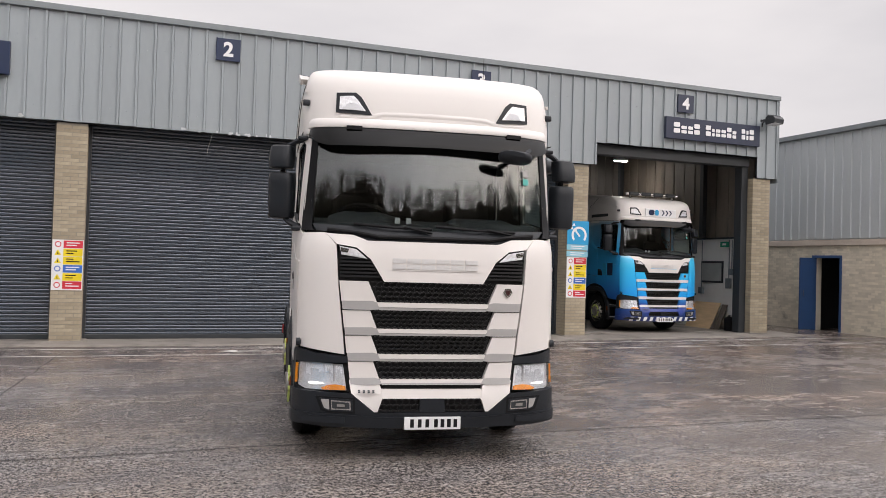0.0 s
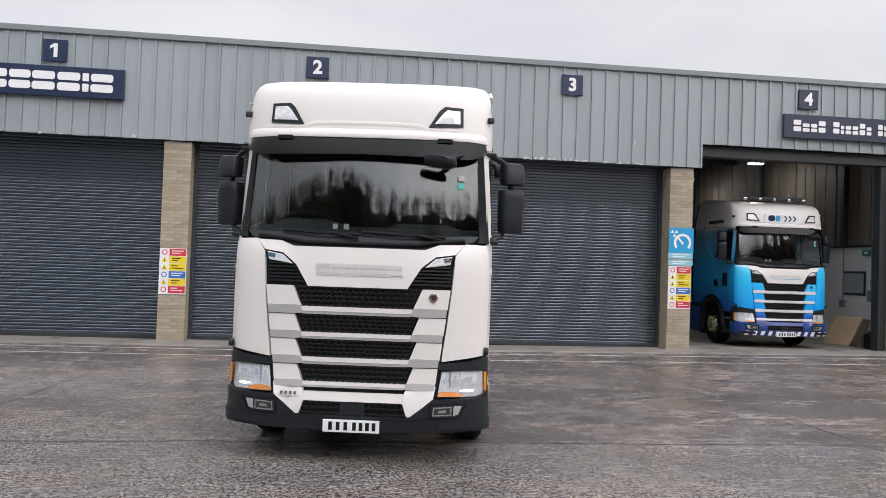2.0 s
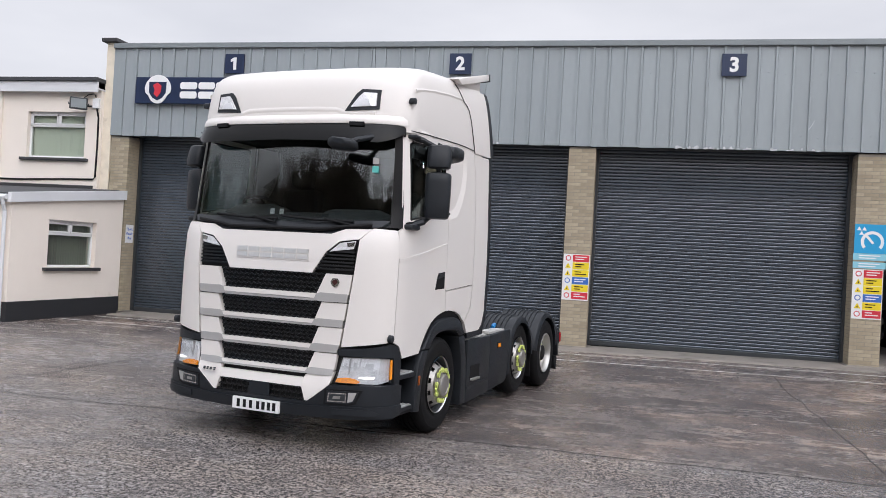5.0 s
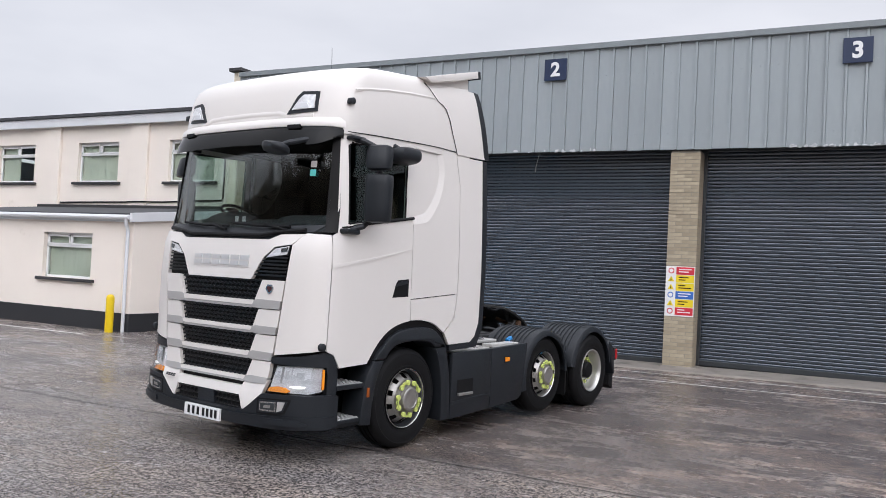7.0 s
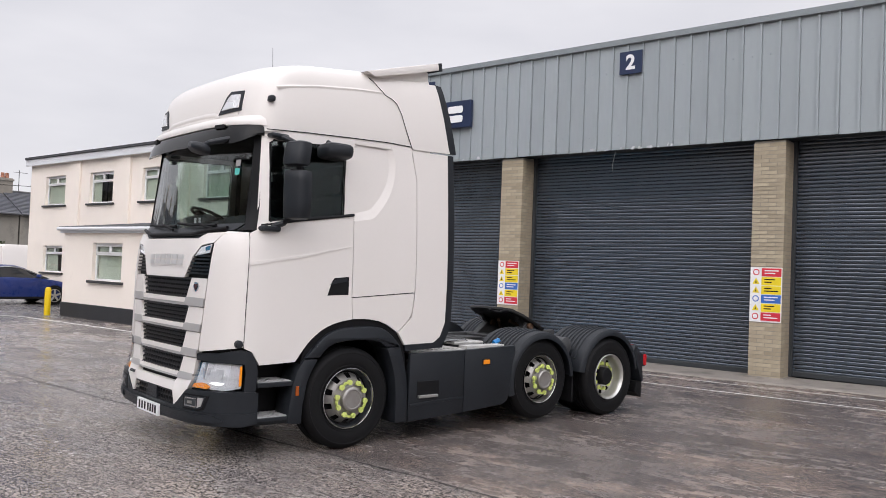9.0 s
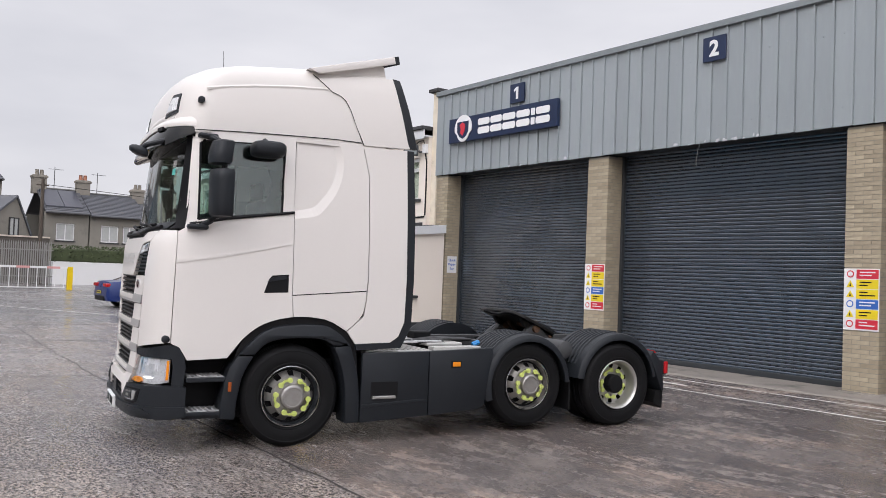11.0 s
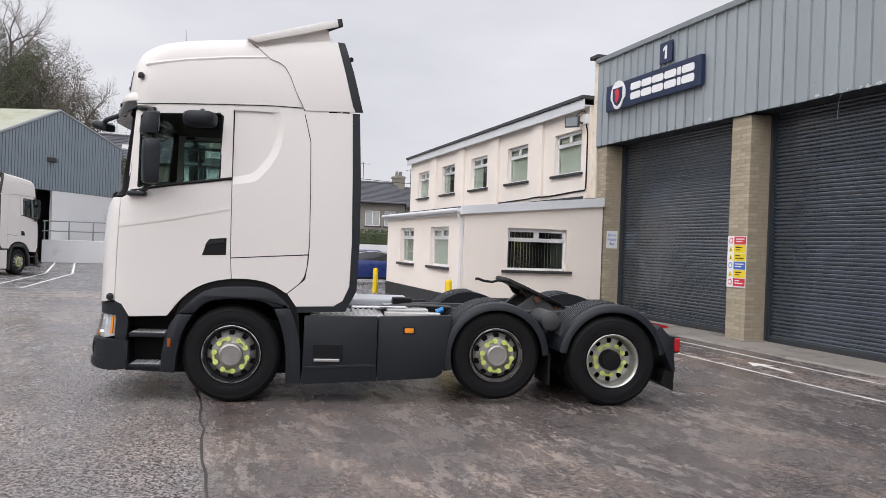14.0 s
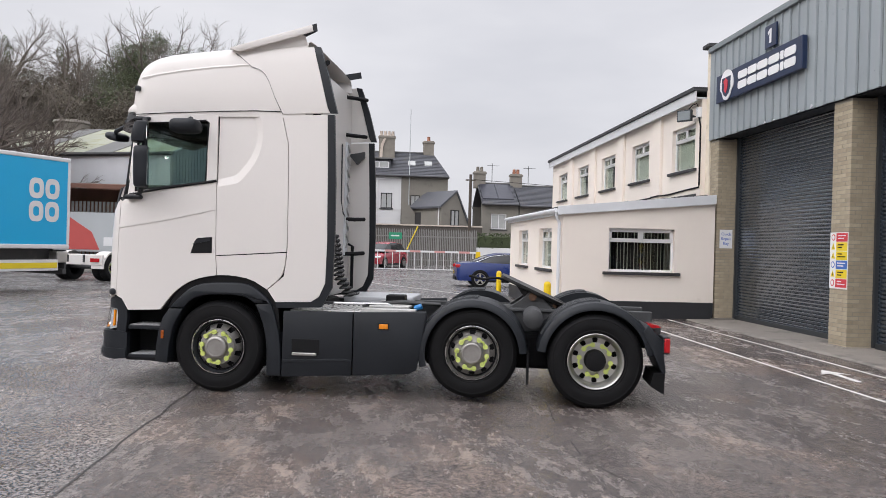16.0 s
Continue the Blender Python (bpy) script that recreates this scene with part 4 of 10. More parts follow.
def wall_with_holes(name, p0, p1, z0, z1, holes, thick, material, label, category="wall", top=None):
    """An upright wall from p0 to p1 (plan), its outer face on that line, holes = (start, end, low, high) along it. top: heights at both ends."""
    d = Vector((p1[0] - p0[0], p1[1] - p0[1], 0))
    length = d.length
    d.normalize()
    inward = Vector((-d.y, d.x, 0)) * thick
    us = sorted({0.0, length, *[h for hole in holes for h in hole[:2]]})
    zs = sorted({z0, z1, *[h for hole in holes for h in hole[2:]]})
    bm = bmesh.new()

    def vert(u, z, deep):
        zz = z
        if top and z == z1:
            zz = top[0] + (top[1] - top[0]) * u / length
        return bm.verts.new(Vector((p0[0], p0[1], 0)) + d * u + Vector((0, 0, zz)) + (inward if deep else Vector()))
    for ua, ub in zip(us, us[1:]):
        for za, zb in zip(zs, zs[1:]):
            mu, mz = (ua + ub) / 2, (za + zb) / 2
            if any(h[0] < mu < h[1] and h[2] < mz < h[3] for h in holes):
                continue
            for deep in (0, 1):
                bm.faces.new([vert(ua, za, deep), vert(ub, za, deep), vert(ub, zb, deep), vert(ua, zb, deep)])
    for h in holes:
        ring = [(h[0], h[2]), (h[1], h[2]), (h[1], h[3]), (h[0], h[3])]
        for (ua, za), (ub, zb) in zip(ring, ring[1:] + ring[:1]):
            bm.faces.new([vert(ua, za, 0), vert(ub, zb, 0), vert(ub, zb, 1), vert(ua, za, 1)])
    ring = [(0, z0), (length, z0), (length, z1), (0, z1)]
    for (ua, za), (ub, zb) in zip(ring, ring[1:] + ring[:1]):
        bm.faces.new([vert(ua, za, 0), vert(ub, zb, 0), vert(ub, zb, 1), vert(ua, za, 1)])
    bmesh.ops.remove_doubles(bm, verts=bm.verts, dist=1e-4)
    return tagged(finish(name, bm, material), label, category, kind="structure")


def office_window(index, m, w, h, blind, label):
    """Casement with two small top lights over a large fixed pane; origin at the opening's lower left, outside face at y=0."""
    root = tagged(new("window_%d" % index), label, "window", kind="structure")
    root.matrix_world = m
    f = 0.055
    frame_bm = bmesh.new()
    y0, y1 = 0.10, 0.17
    zt = h * 0.68
    for a, c, d, e in ((0, w, 0, f), (0, w, h - f, h), (0, f, 0, h), (w - f, w, 0, h), (0, w, zt, zt + f), (w / 2 - f / 2, w / 2 + f / 2, zt, h)):
        box(a, c, y0, y1, d, e, 0.006, frame_bm, 1)
    part("window_frame", frame_bm, M_UPVC, root, "white plastic frame")
    for a, c, d, e in ((f, w / 2 - f / 2, zt + f, h - f), (w / 2 + f / 2, w - f, zt + f, h - f)):
        s = bmesh.new()
        for aa, cc, dd, ee in ((a, c, d, d + 0.04), (a, c, e - 0.04, e), (a, a + 0.04, d, e), (c - 0.04, c, d, e)):
            box(aa, cc, 0.085, 0.12, dd, ee, 0.005, s, 1)
        part("casement", s, M_UPVC, root)
    for a, c, d, e in ((f, w - f, f, zt), (f, w / 2 - f / 2, zt + f, h - f), (w / 2 + f / 2, w - f, zt + f, h - f)):
        g = part("pane", box(a, c, 0.128, 0.134, d, e), M_PANE, root)
        g.visible_shadow = False
    part("window_sill", box(-0.14, w + 0.14, -0.09, 0.10, -0.075, -0.002, 0.01), M_SILL, root, "dark painted sill")
    # vertical blinds a little behind the panes, each strip turned
    rnd = random.Random(index)
    if blind:
        n = int(w / 0.09)
        lo, hi = blind[:2]
        bl = bmesh.new()
        for i in range(n):
            x = 0.06 + (w - 0.12) * (i + 0.5) / n
            if not (lo <= i / n <= hi):
                continue
            s = box(-0.046, 0.046, -0.001, 0.001, 0.03, h - 0.05)
            merge(bl, s, pose(x, 0.195, 0, 0, 0, (66 if len(blind) > 2 else 14) + rnd.uniform(-8, 8)))
        part("blind", bl, M_BLIND, root, "pale vertical strip blinds")
    # near-black sheet stands in for the unlit depth of the room
    part("room", box(-0.3, w + 0.3, 1.6, 1.65, -0.4, h + 0.3), M_INSIDE_SHADE, root, "near-black sheet for the unlit room behind")
    return root


def office():
    ups = [(a - OFF_X0, c - OFF_X0, 3.86, 5.05) for a, c in UP_WINS]
    low = [(1.45, 3.1, 1.13, 2.21), (5.6, 7.3, 1.13, 2.21)]
    wall_with_holes("wall_office_front", (OFF_X0, OFF_Y), (OFF_X1, OFF_Y), -0.1, 5.6, ups + low, 0.3, M_RENDER, "cream rendered upper wall of the office")
    wall_with_holes("wall_office_west", (OFF_X0, 27.69), (OFF_X0, OFF_Y + 0.302), -0.1, 5.6, [], 0.3, M_RENDER, "cream rendered end wall of the office")
    wall_with_holes("wall_office_back", (OFF_X1, 28.0), (OFF_X0, 28.0), -0.1, 5.6, [], 0.3, M_RENDER, "cream rendered rear wall of the office")
    wall_with_holes("wall_extension_front", (EXT_X0, EXT_Y), (EXT_X - 0.285, EXT_Y), -0.1, 2.55, [(1.75, 3.4, 1.13, 2.21), (5.2, 6.9, 1.13, 2.21)], 0.28, M_RENDER, "cream rendered front of the low extension")
    wall_with_holes("wall_extension_side", (EXT_X, EXT_Y + 0.004), (EXT_X, 18.26), -0.1, 2.9, [(1.15, 2.8, 1.14, 2.21)], 0.28, M_RENDER, "cream rendered side of the low extension", top=(2.52, 2.9))
    wall_with_holes("wall_extension_west", (EXT_X0, OFF_Y - 0.003), (EXT_X0, EXT_Y + 0.004), -0.1, 2.9, [], 0.28, M_RENDER, "cream rendered end of the low extension", top=(2.9, 2.52))
    tagged(finish("floor_office", box(OFF_X0 + 0.3, OFF_X1 - 0.02, 18.46, 27.6, 2.8, 3.0), M_INSIDE_SHADE), "upper floor of the office", "floor", kind="structure")
    tagged(finish("roof_office", box(OFF_X0 - 0.15, OFF_X1 + 0.02, OFF_Y - 0.25, 28.2, 5.80, 5.90, 0.01), M_ROOF_FELT), "flat dark felt roof of the office", "roof", kind="structure")
    tagged(finish("trim_office_fascia", box(OFF_X0 - 0.12, OFF_X1 + 0.02, OFF_Y - 0.20, OFF_Y - 0.16, 5.53, 5.798, 0.006), M_FASCIA), "white fascia board under the office roof", "fascia", kind="structure")
    tagged(finish("trim_office_soffit", box(OFF_X0 - 0.12, OFF_X1 + 0.02, OFF_Y - 0.158, OFF_Y + 0.3, 5.602, 5.64), M_FASCIA), "white soffit under the office roof", "soffit", kind="structure")
    for i, x in enumerate((-10.62, -14.35, -18.1, -21.85)):
        tagged(finish("trim_pilaster", box(x - 0.35, x + 0.35, OFF_Y - 0.09, OFF_Y - 0.001, 2.9, 5.598, 0.012), M_RENDER), "cream rendered pilaster between office windows", "pilaster", kind="structure")
    # black painted plinths
    tagged(finish("baseboard_front", box(EXT_X0 - 0.02, EXT_X + 0.02, EXT_Y - 0.022, EXT_Y - 0.002, -0.1, 0.42), M_PLINTH), "black painted plinth band", "plinth", kind="structure")
    tagged(finish("baseboard_side", box(EXT_X + 0.002, EXT_X + 0.022, EXT_Y, 18.25, -0.1, 0.42), M_PLINTH), "black painted plinth band", "plinth", kind="structure")
    tagged(finish("baseboard_office", box(OFF_X0, EXT_X0 - 0.03, OFF_Y - 0.022, OFF_Y - 0.002, -0.1, 0.42), M_PLINTH), "black painted plinth band", "plinth", kind="structure")
    # lean-to roof: verge board, eaves fascia, gutter, felt
    y0, y1 = EXT_Y - 0.14, 18.25
    za, zb = 2.70, 3.09
    tagged(finish("trim_extension_verge", prism([(y0, za - 0.21), (y1, zb - 0.23), (y1, zb), (y0, za)], EXT_X + 0.01, EXT_X + 0.10, "x", 0.006), M_FASCIA), "white verge board of the lean-to", "fascia", kind="structure")
    tagged(finish("trim_extension_fascia", box(EXT_X0 - 0.1, EXT_X + 0.008, EXT_Y - 0.10, EXT_Y - 0.02, 2.50, 2.68, 0.006), M_FASCIA), "white fascia board of the lean-to", "fascia", kind="structure")
    tagged(finish("roof_extension", prism([(y0, za - 0.06), (OFF_Y - 0.1, zb - 0.05), (OFF_Y - 0.1, zb + 0.0), (y0, za - 0.01)], EXT_X0 - 0.12, EXT_X + 0.005, "x"), M_ROOF_FELT), "dark felt lean-to roof of the extension", "roof", kind="structure")
    tagged(finish("trim_roof_flashing", box(EXT_X0, OFF_X1 - 0.02, OFF_Y - 0.12, OFF_Y - 0.095, 3.06, 3.17, 0.01), M_SILL), "dark flashing strip against the wall", "flashing", kind="structure")
    g = thing("gutter", "white plastic gutter along the extension eaves", "gutter")
    part("trough", tube([(EXT_X0 - 0.1, EXT_Y - 0.17, 2.62), (EXT_X + 0.02, EXT_Y - 0.17, 2.60)], 0.055), M_FASCIA, g)
    part("downpipe", tube([(EXT_X - 0.08, EXT_Y - 0.17, 2.6), (EXT_X - 0.08, EXT_Y - 0.15, 2.45), (EXT_X - 0.10, EXT_Y - 0.07, 2.30), (EXT_X - 0.10, EXT_Y - 0.07, 0.0)], 0.04), M_FASCIA, g)
    i = 1
    for k, (a, c) in enumerate(UP_WINS):
        office_window(i, pose(a, OFF_Y, 3.86), c - a, 1.19, [(0, 1), (0, 1), (0, .45), (0, .3), (0, 1)][k], "white-framed upper office window with pale strip blinds")
        i += 1
    office_window(6, pose(EXT_X0 + 5.2, EXT_Y, 1.13), 1.7, 1.08, (0, 1), "white-framed ground window with pale green blinds")
    office_window(7, pose(EXT_X0 + 1.75, EXT_Y, 1.13), 1.65, 1.08, (0, 1), "white-framed ground window with pale blinds")
    office_window(8, pose(EXT_X, EXT_Y + 1.15, 1.14, 0, 0, 90), 1.65, 1.07, (0, 1, 1), "white-framed wide window with dark strip blinds")
    office_window(9, pose(OFF_X0 + 5.6, OFF_Y, 1.13), 1.7, 1.08, (0.3, 1), "white-framed ground window of the office")
    office_window(10, pose(OFF_X0 + 1.45, OFF_Y, 1.13), 1.65, 1.08, (0, .5), "white-framed ground window of the office")


office()


def bollard(x, y):
    root = thing("bollard", "yellow plastic bollard beside the office", "bollard", pose(x, y, 0), group="bollards")
    part("post", lathe([(-0.05, 0.0), (-0.05, 0.09), (0.76, 0.09), (0.81, 0.078), (0.84, 0.05), (0.85, 0.0)], 20, "z"), M_YELLOW, root, smooth=True)


bollard(-6.9, 14.16)
bollard(-15.0, 14.1)


# ================= trucks =================
W0 = 1.25                                  # half width of the cab
_n, _d = 3.2, 0.45                         # roundness and depth of the front corners
_t = np.linspace(0, math.pi / 2, 400)
_pv = W0 * np.sin(_t) ** (2 / _n)
_pu = _d * (1 - np.cos(_t) ** (2 / _n))
_pv, _pu = np.append(_pv, W0), np.append(_pu, 3.2)
_ps = np.concatenate([[0], np.cumsum(np.hypot(np.diff(_pv), np.diff(_pu)))])
NOSE_Z = [0.26, 0.31, 0.36, 0.62, 0.70, 0.80, 1.65, 1.95, 2.06, 2.12, 2.92, 3.06]
NOSE_U = [-0.03, -0.065, -0.085, -0.085, -0.045, -0.03, -0.02, 0.005, 0.045, 0.10, 0.19, 0.20]
WIDE_Z = [0.3, 1.0, 2.05, 3.0, 3.1]
WIDE_W = [1.0, 1.0, 1.0, 0.978, 0.975]


def nose(z):
    return float(np.interp(z, NOSE_Z, NOSE_U))


def s_at_v(v):
    return math.copysign(float(np.interp(abs(v), _pv[:-1], _ps[:-1])), v)


def s_at_u(u, z, sgn=1):
    return sgn * float(np.interp(u - nose(z), _pu, _ps))


def skin(s, z, o=0.0):
    """A point of the cab's skin: s along its plan from the middle of the front, z up, o outwards."""
    a = abs(s)
    v, u = float(np.interp(a, _ps, _pv)), float(np.interp(a, _ps, _pu))
    e = 0.004
    dv = float(np.interp(a + e, _ps, _pv) - np.interp(max(a - e, 0), _ps, _pv))
    du = float(np.interp(a + e, _ps, _pu) - np.interp(max(a - e, 0), _ps, _pu))
    k = math.hypot(dv, du)
    v, u = v + o * du / k, u - o * dv / k
    return Vector((math.copysign(1, s) * v * float(np.interp(z, WIDE_Z, WIDE_W)), nose(z) + u, z))


def side_skin(sgn):
    """The same skin addressed by u and z on one side."""
    def place(u, z, o=0.0):
        return skin(s_at_u(u, z, sgn), z, o)
    return place


def sheet(poly, place, thick=0.02, o=0.0, step_a=0.09, step_b=0.25, bm=None):
    """A curved plate: polygon poly in a surface's own two coordinates, laid on place(a, b, o)."""
    flat = bmesh.new()
    flat.faces.new([flat.verts.new((a, b, 0)) for a, b in poly])
    for axis, step in ((0, step_a), (1, step_b)):
        lo, hi = min(p[axis] for p in poly), max(p[axis] for p in poly)
        if hi - lo <= step * 1.2:
            continue
        k = int(math.ceil((hi - lo) / step))
        for i in range(1, k):
            co, no = [0, 0, 0], [0, 0, 0]
            co[axis], no[axis] = lo + (hi - lo) * i / k, 1
            if min(abs(p[axis] - co[axis]) for p in poly) < 0.006:
                continue
            bmesh.ops.bisect_plane(flat, geom=[*flat.verts, *flat.edges, *flat.faces], plane_co=co, plane_no=no, dist=1e-5)
    bmesh.ops.triangulate(flat, faces=[q for q in flat.faces if len(q.verts) > 4])
    tmp = bmesh.new()
    top, low = {}, {}
    for v in flat.verts:
        top[v] = tmp.verts.new(place(v.co.x, v.co.y, o))
        low[v] = tmp.verts.new(place(v.co.x, v.co.y, o - thick))
    for face in flat.faces:
        tmp.faces.new([top[v] for v in face.verts])
        tmp.faces.new([low[v] for v in reversed(face.verts)])
    for e in flat.edges:
        if e.is_boundary:
            a, c = e.verts
            tmp.faces.new([top[a], top[c], low[c], low[a]])
    flat.free()
    bmesh.ops.recalc_face_normals(tmp, faces=tmp.faces)
    if bm is None:
        return tmp
    return merge(bm, tmp)


def F(pts, sgn=1):
    """Front polygon (v, z) to skin coordinates."""
    return [(s_at_v(v * sgn), z) for v, z in pts]


def S(pts, sgn=1):
    """Side polygon (u, z) to skin coordinates."""
    return [(s_at_u(u, z, sgn), z) for u, z in pts]


def grille_mesh(bm, z0, z1, half0, half1, o):
    """Honeycomb-like mesh: wavy crossbars and short uprights between two heights."""
    rows = max(2, int((z1 - z0) / 0.036))
    for r in range(rows + 1):
        z = z0 + (z1 - z0) * r / rows
        h = half0 + (half1 - half0) * r / rows
        k = int(h * 2 / 0.03)
        prev = None
        for i in range(k + 1):
            v = -h + 2 * h * i / k
            zz = z + (0.006 if i % 2 else -0.006)
            s = s_at_v(v)
            ring = [bm.verts.new(skin(s, zz + d, oo)) for d, oo in ((0.0065, o), (-0.0065, o), (-0.0065, o - 0.025), (0.0065, o - 0.025))]
            if prev:
                for j in (0, 1, 3):
                    bm.faces.new([prev[j], prev[(j + 1) % 4], ring[(j + 1) % 4], ring[j]])
            prev = ring
            if r < rows and (i + r) % 2 == 0:
                zt = z + (z1 - z0) / rows
                q = [bm.verts.new(skin(s_at_v(v + dv), zz2, o - 0.004)) for dv, zz2 in ((-0.005, z), (0.005, z), (0.005, zt), (-0.005, zt))]
                bm.faces.new(q)


def wheel(root, v, u, z, r, sgn, kind):
    """Tyre with its rim, hub and lime nut markers; v is the outer face."""
    m = pose(v, u, z) @ (Matrix.Identity(4) if sgn > 0 else pose(0, 0, 0, 0, 0, 180))
    k = r / 0.5
    prof = [(-0.29, 0.29), (-0.312, 0.34), (-0.305, 0.44), (-0.275, 0.488), (-0.25, 0.497), (-0.225, 0.5), (-0.222, 0.487), (-0.206, 0.487), (-0.203, 0.5), (-0.168, 0.5), (-0.165, 0.487), (-0.149, 0.487), (-0.146, 0.5),
            (-0.111, 0.5), (-0.108, 0.487), (-0.092, 0.487), (-0.089, 0.5), (-0.055, 0.497), (-0.03, 0.488), (-0.006, 0.462), (0.002, 0.445), (-0.001, 0.44), (0.005, 0.40), (0.004, 0.355), (-0.004, 0.33), (-0.001, 0.322), (-0.014, 0.297), (-0.03, 0.285)]
    t = lathe([(x, rr * k) for x, rr in prof], 56, "x")
    if kind == "drive":
        t = merge(t, lathe([(x - 0.35, rr * k) for x, rr in prof], 40, "x"))
    bmesh.ops.transform(t, matrix=m, verts=t.verts)
    tyre = part("wheel", t, M_RUBBER, root, "black tyre on a silver steel rim", smooth=True)
    if kind == "drive":
        prof = [(-0.03, 0.286), (0.0, 0.294), (0.004, 0.288), (-0.006, 0.276), (-0.03, 0.262), (-0.075, 0.258), (-0.12, 0.252), (-0.142, 0.238), (-0.148, 0.185), (-0.142, 0.165), (-0.14, 0.10)]
        hole, nut_r, nut_x = 7, 0.165, -0.13
        cap = [(-0.14, 0.115), (-0.05, 0.112), (-0.035, 0.10), (-0.03, 0.06), (-0.03, 0.0)]
    else:
        prof = [(-0.09, 0.252), (-0.07, 0.246), (-0.004, 0.202), (0.020, 0.19), (0.024, 0.125), (0.03, 0.115)]
        hole, nut_r, nut_x = 1, 0.165, 0.026
        cap = [(0.028, 0.122), (0.072, 0.117), (0.082, 0.104), (0.082, 0.09), (0.077, 0.087), (0.077, 0.0)]
        lip = lathe([(x, rr * k) for x, rr in ((-0.03, 0.287), (-0.004, 0.297), (0.005, 0.297), (0.006, 0.292), (0.001, 0.287), (-0.02, 0.283))], 64, "x")
        bmesh.ops.transform(lip, matrix=m, verts=lip.verts)
        part("rim_lip", lip, M_CHROME, tyre, "bright rolled edge of the wheel rim", smooth=True)
        barrel = lathe([(x, rr * k) for x, rr in ((-0.012, 0.285), (-0.03, 0.274), (-0.07, 0.268), (-0.105, 0.266), (-0.11, 0.2))], 56, "x")
        bmesh.ops.transform(barrel, matrix=m, verts=barrel.verts)
        # full-size wheels: dark colour stands for dirt and for shade inside the rim
        part("rim_barrel", barrel, M_STEEL_DK if r > 0.49 else M_RIM, tyre, "dirty inner barrel of the rim, front ones darkened as shade", smooth=True)
    prof = [(x, rr * k) for x, rr in prof]
    fine = []
    for j, ((xa, ra), (xb, rb)) in enumerate(zip(prof, prof[1:])):
        steps = 8 if j == hole else 1
        fine += [(xa + (xb - xa) * i / steps, ra + (rb - ra) * i / steps, j == hole) for i in range(steps)]
    fine.append((*prof[-1], False))
    mid_r = (prof[hole][1] + prof[hole + 1][1]) / 2
    rad = abs(prof[hole][1] - prof[hole + 1][1]) * 0.5 if kind == "drive" else 0.031
    seg = 200
    rim = bmesh.new()
    rings = [[rim.verts.new((x, rr * math.cos(2 * math.pi * i / seg), rr * math.sin(2 * math.pi * i / seg))) for i in range(seg)] for x, rr, _ in fine]
    for j, (a, c) in enumerate(zip(rings, rings[1:])):
        rc = (fine[j][1] + fine[j + 1][1]) / 2
        for i in range(seg):
            arc = ((i % 20) + 0.5 - 10) / seg * 2 * math.pi * mid_r
            if fine[j][2] and math.hypot(arc, (rc - mid_r) * 0.75) < rad:
                continue
            rim.faces.new([a[i], a[(i + 1) % seg], c[(i + 1) % seg], c[i]])
    bmesh.ops.transform(rim, matrix=m, verts=rim.verts)
    part("rim", rim, M_ALU if kind == "drive" else M_RIM, tyre, "brushed silver wheel rim with round holes", smooth=True)
    # black disc added behind the holes as the shade inside the wheel
    dark = lathe([(nut_x - 0.10, 0.27 * k), (nut_x - 0.11, 0.0)], 30, "x")
    bmesh.ops.transform(dark, matrix=m, verts=dark.verts)
    part("brake_drum", dark, M_BLACK, tyre)
    hub = lathe([(x, rr * k) for x, rr in cap], 30, "x")
    bmesh.ops.transform(hub, matrix=m, verts=hub.verts)
    part("hub", hub, M_BLACK if kind == "drive" else M_RIM, tyre, "black hub" if kind == "drive" else "polished hub cap", smooth=True)
    for i in range(10):
        a = 36 * i + 9
        way = 1 if i % 2 else -1
        drop = [(0.026 * math.cos(radians(q)), 0.026 * math.sin(radians(q))) for q in range(36, 325, 24)] + [(0.042, 0.010), (0.060, 0.008), (0.060, -0.008), (0.042, -0.010)]
        b = prism([(way * px, pz) for px, pz in drop], nut_x + 0.012, nut_x + 0.034, "x")
        bmesh.ops.transform(b, matrix=m @ pose(0, 0, 0, a, 0, 0) @ Matrix.Translation((0, 0, nut_r * k)), verts=b.verts)
        part("nut_marker", b, M_LIME, tyre)
    return tyre


def letter_bars(parent, x0, x1, z0, z1, n, material, gap=0.12, o=0.012, name="letter_bar"):
    """Plain blocks the size of raised letters on the front skin."""
    w = (x1 - x0) / n
    for i in range(n):
        a, c = x0 + w * (i + gap / 2), x0 + w * (i + 1 - gap / 2)
        for poly in ([(a, z0), (c, z0), (c, z0 + (z1 - z0) * 0.42), (a, z0 + (z1 - z0) * 0.42)], [(a, z0 + (z1 - z0) * 0.56), (c, z0 + (z1 - z0) * 0.56), (c, z1), (a, z1)]):
            part(name, sheet(F(poly), skin, 0.012, o), material, parent)


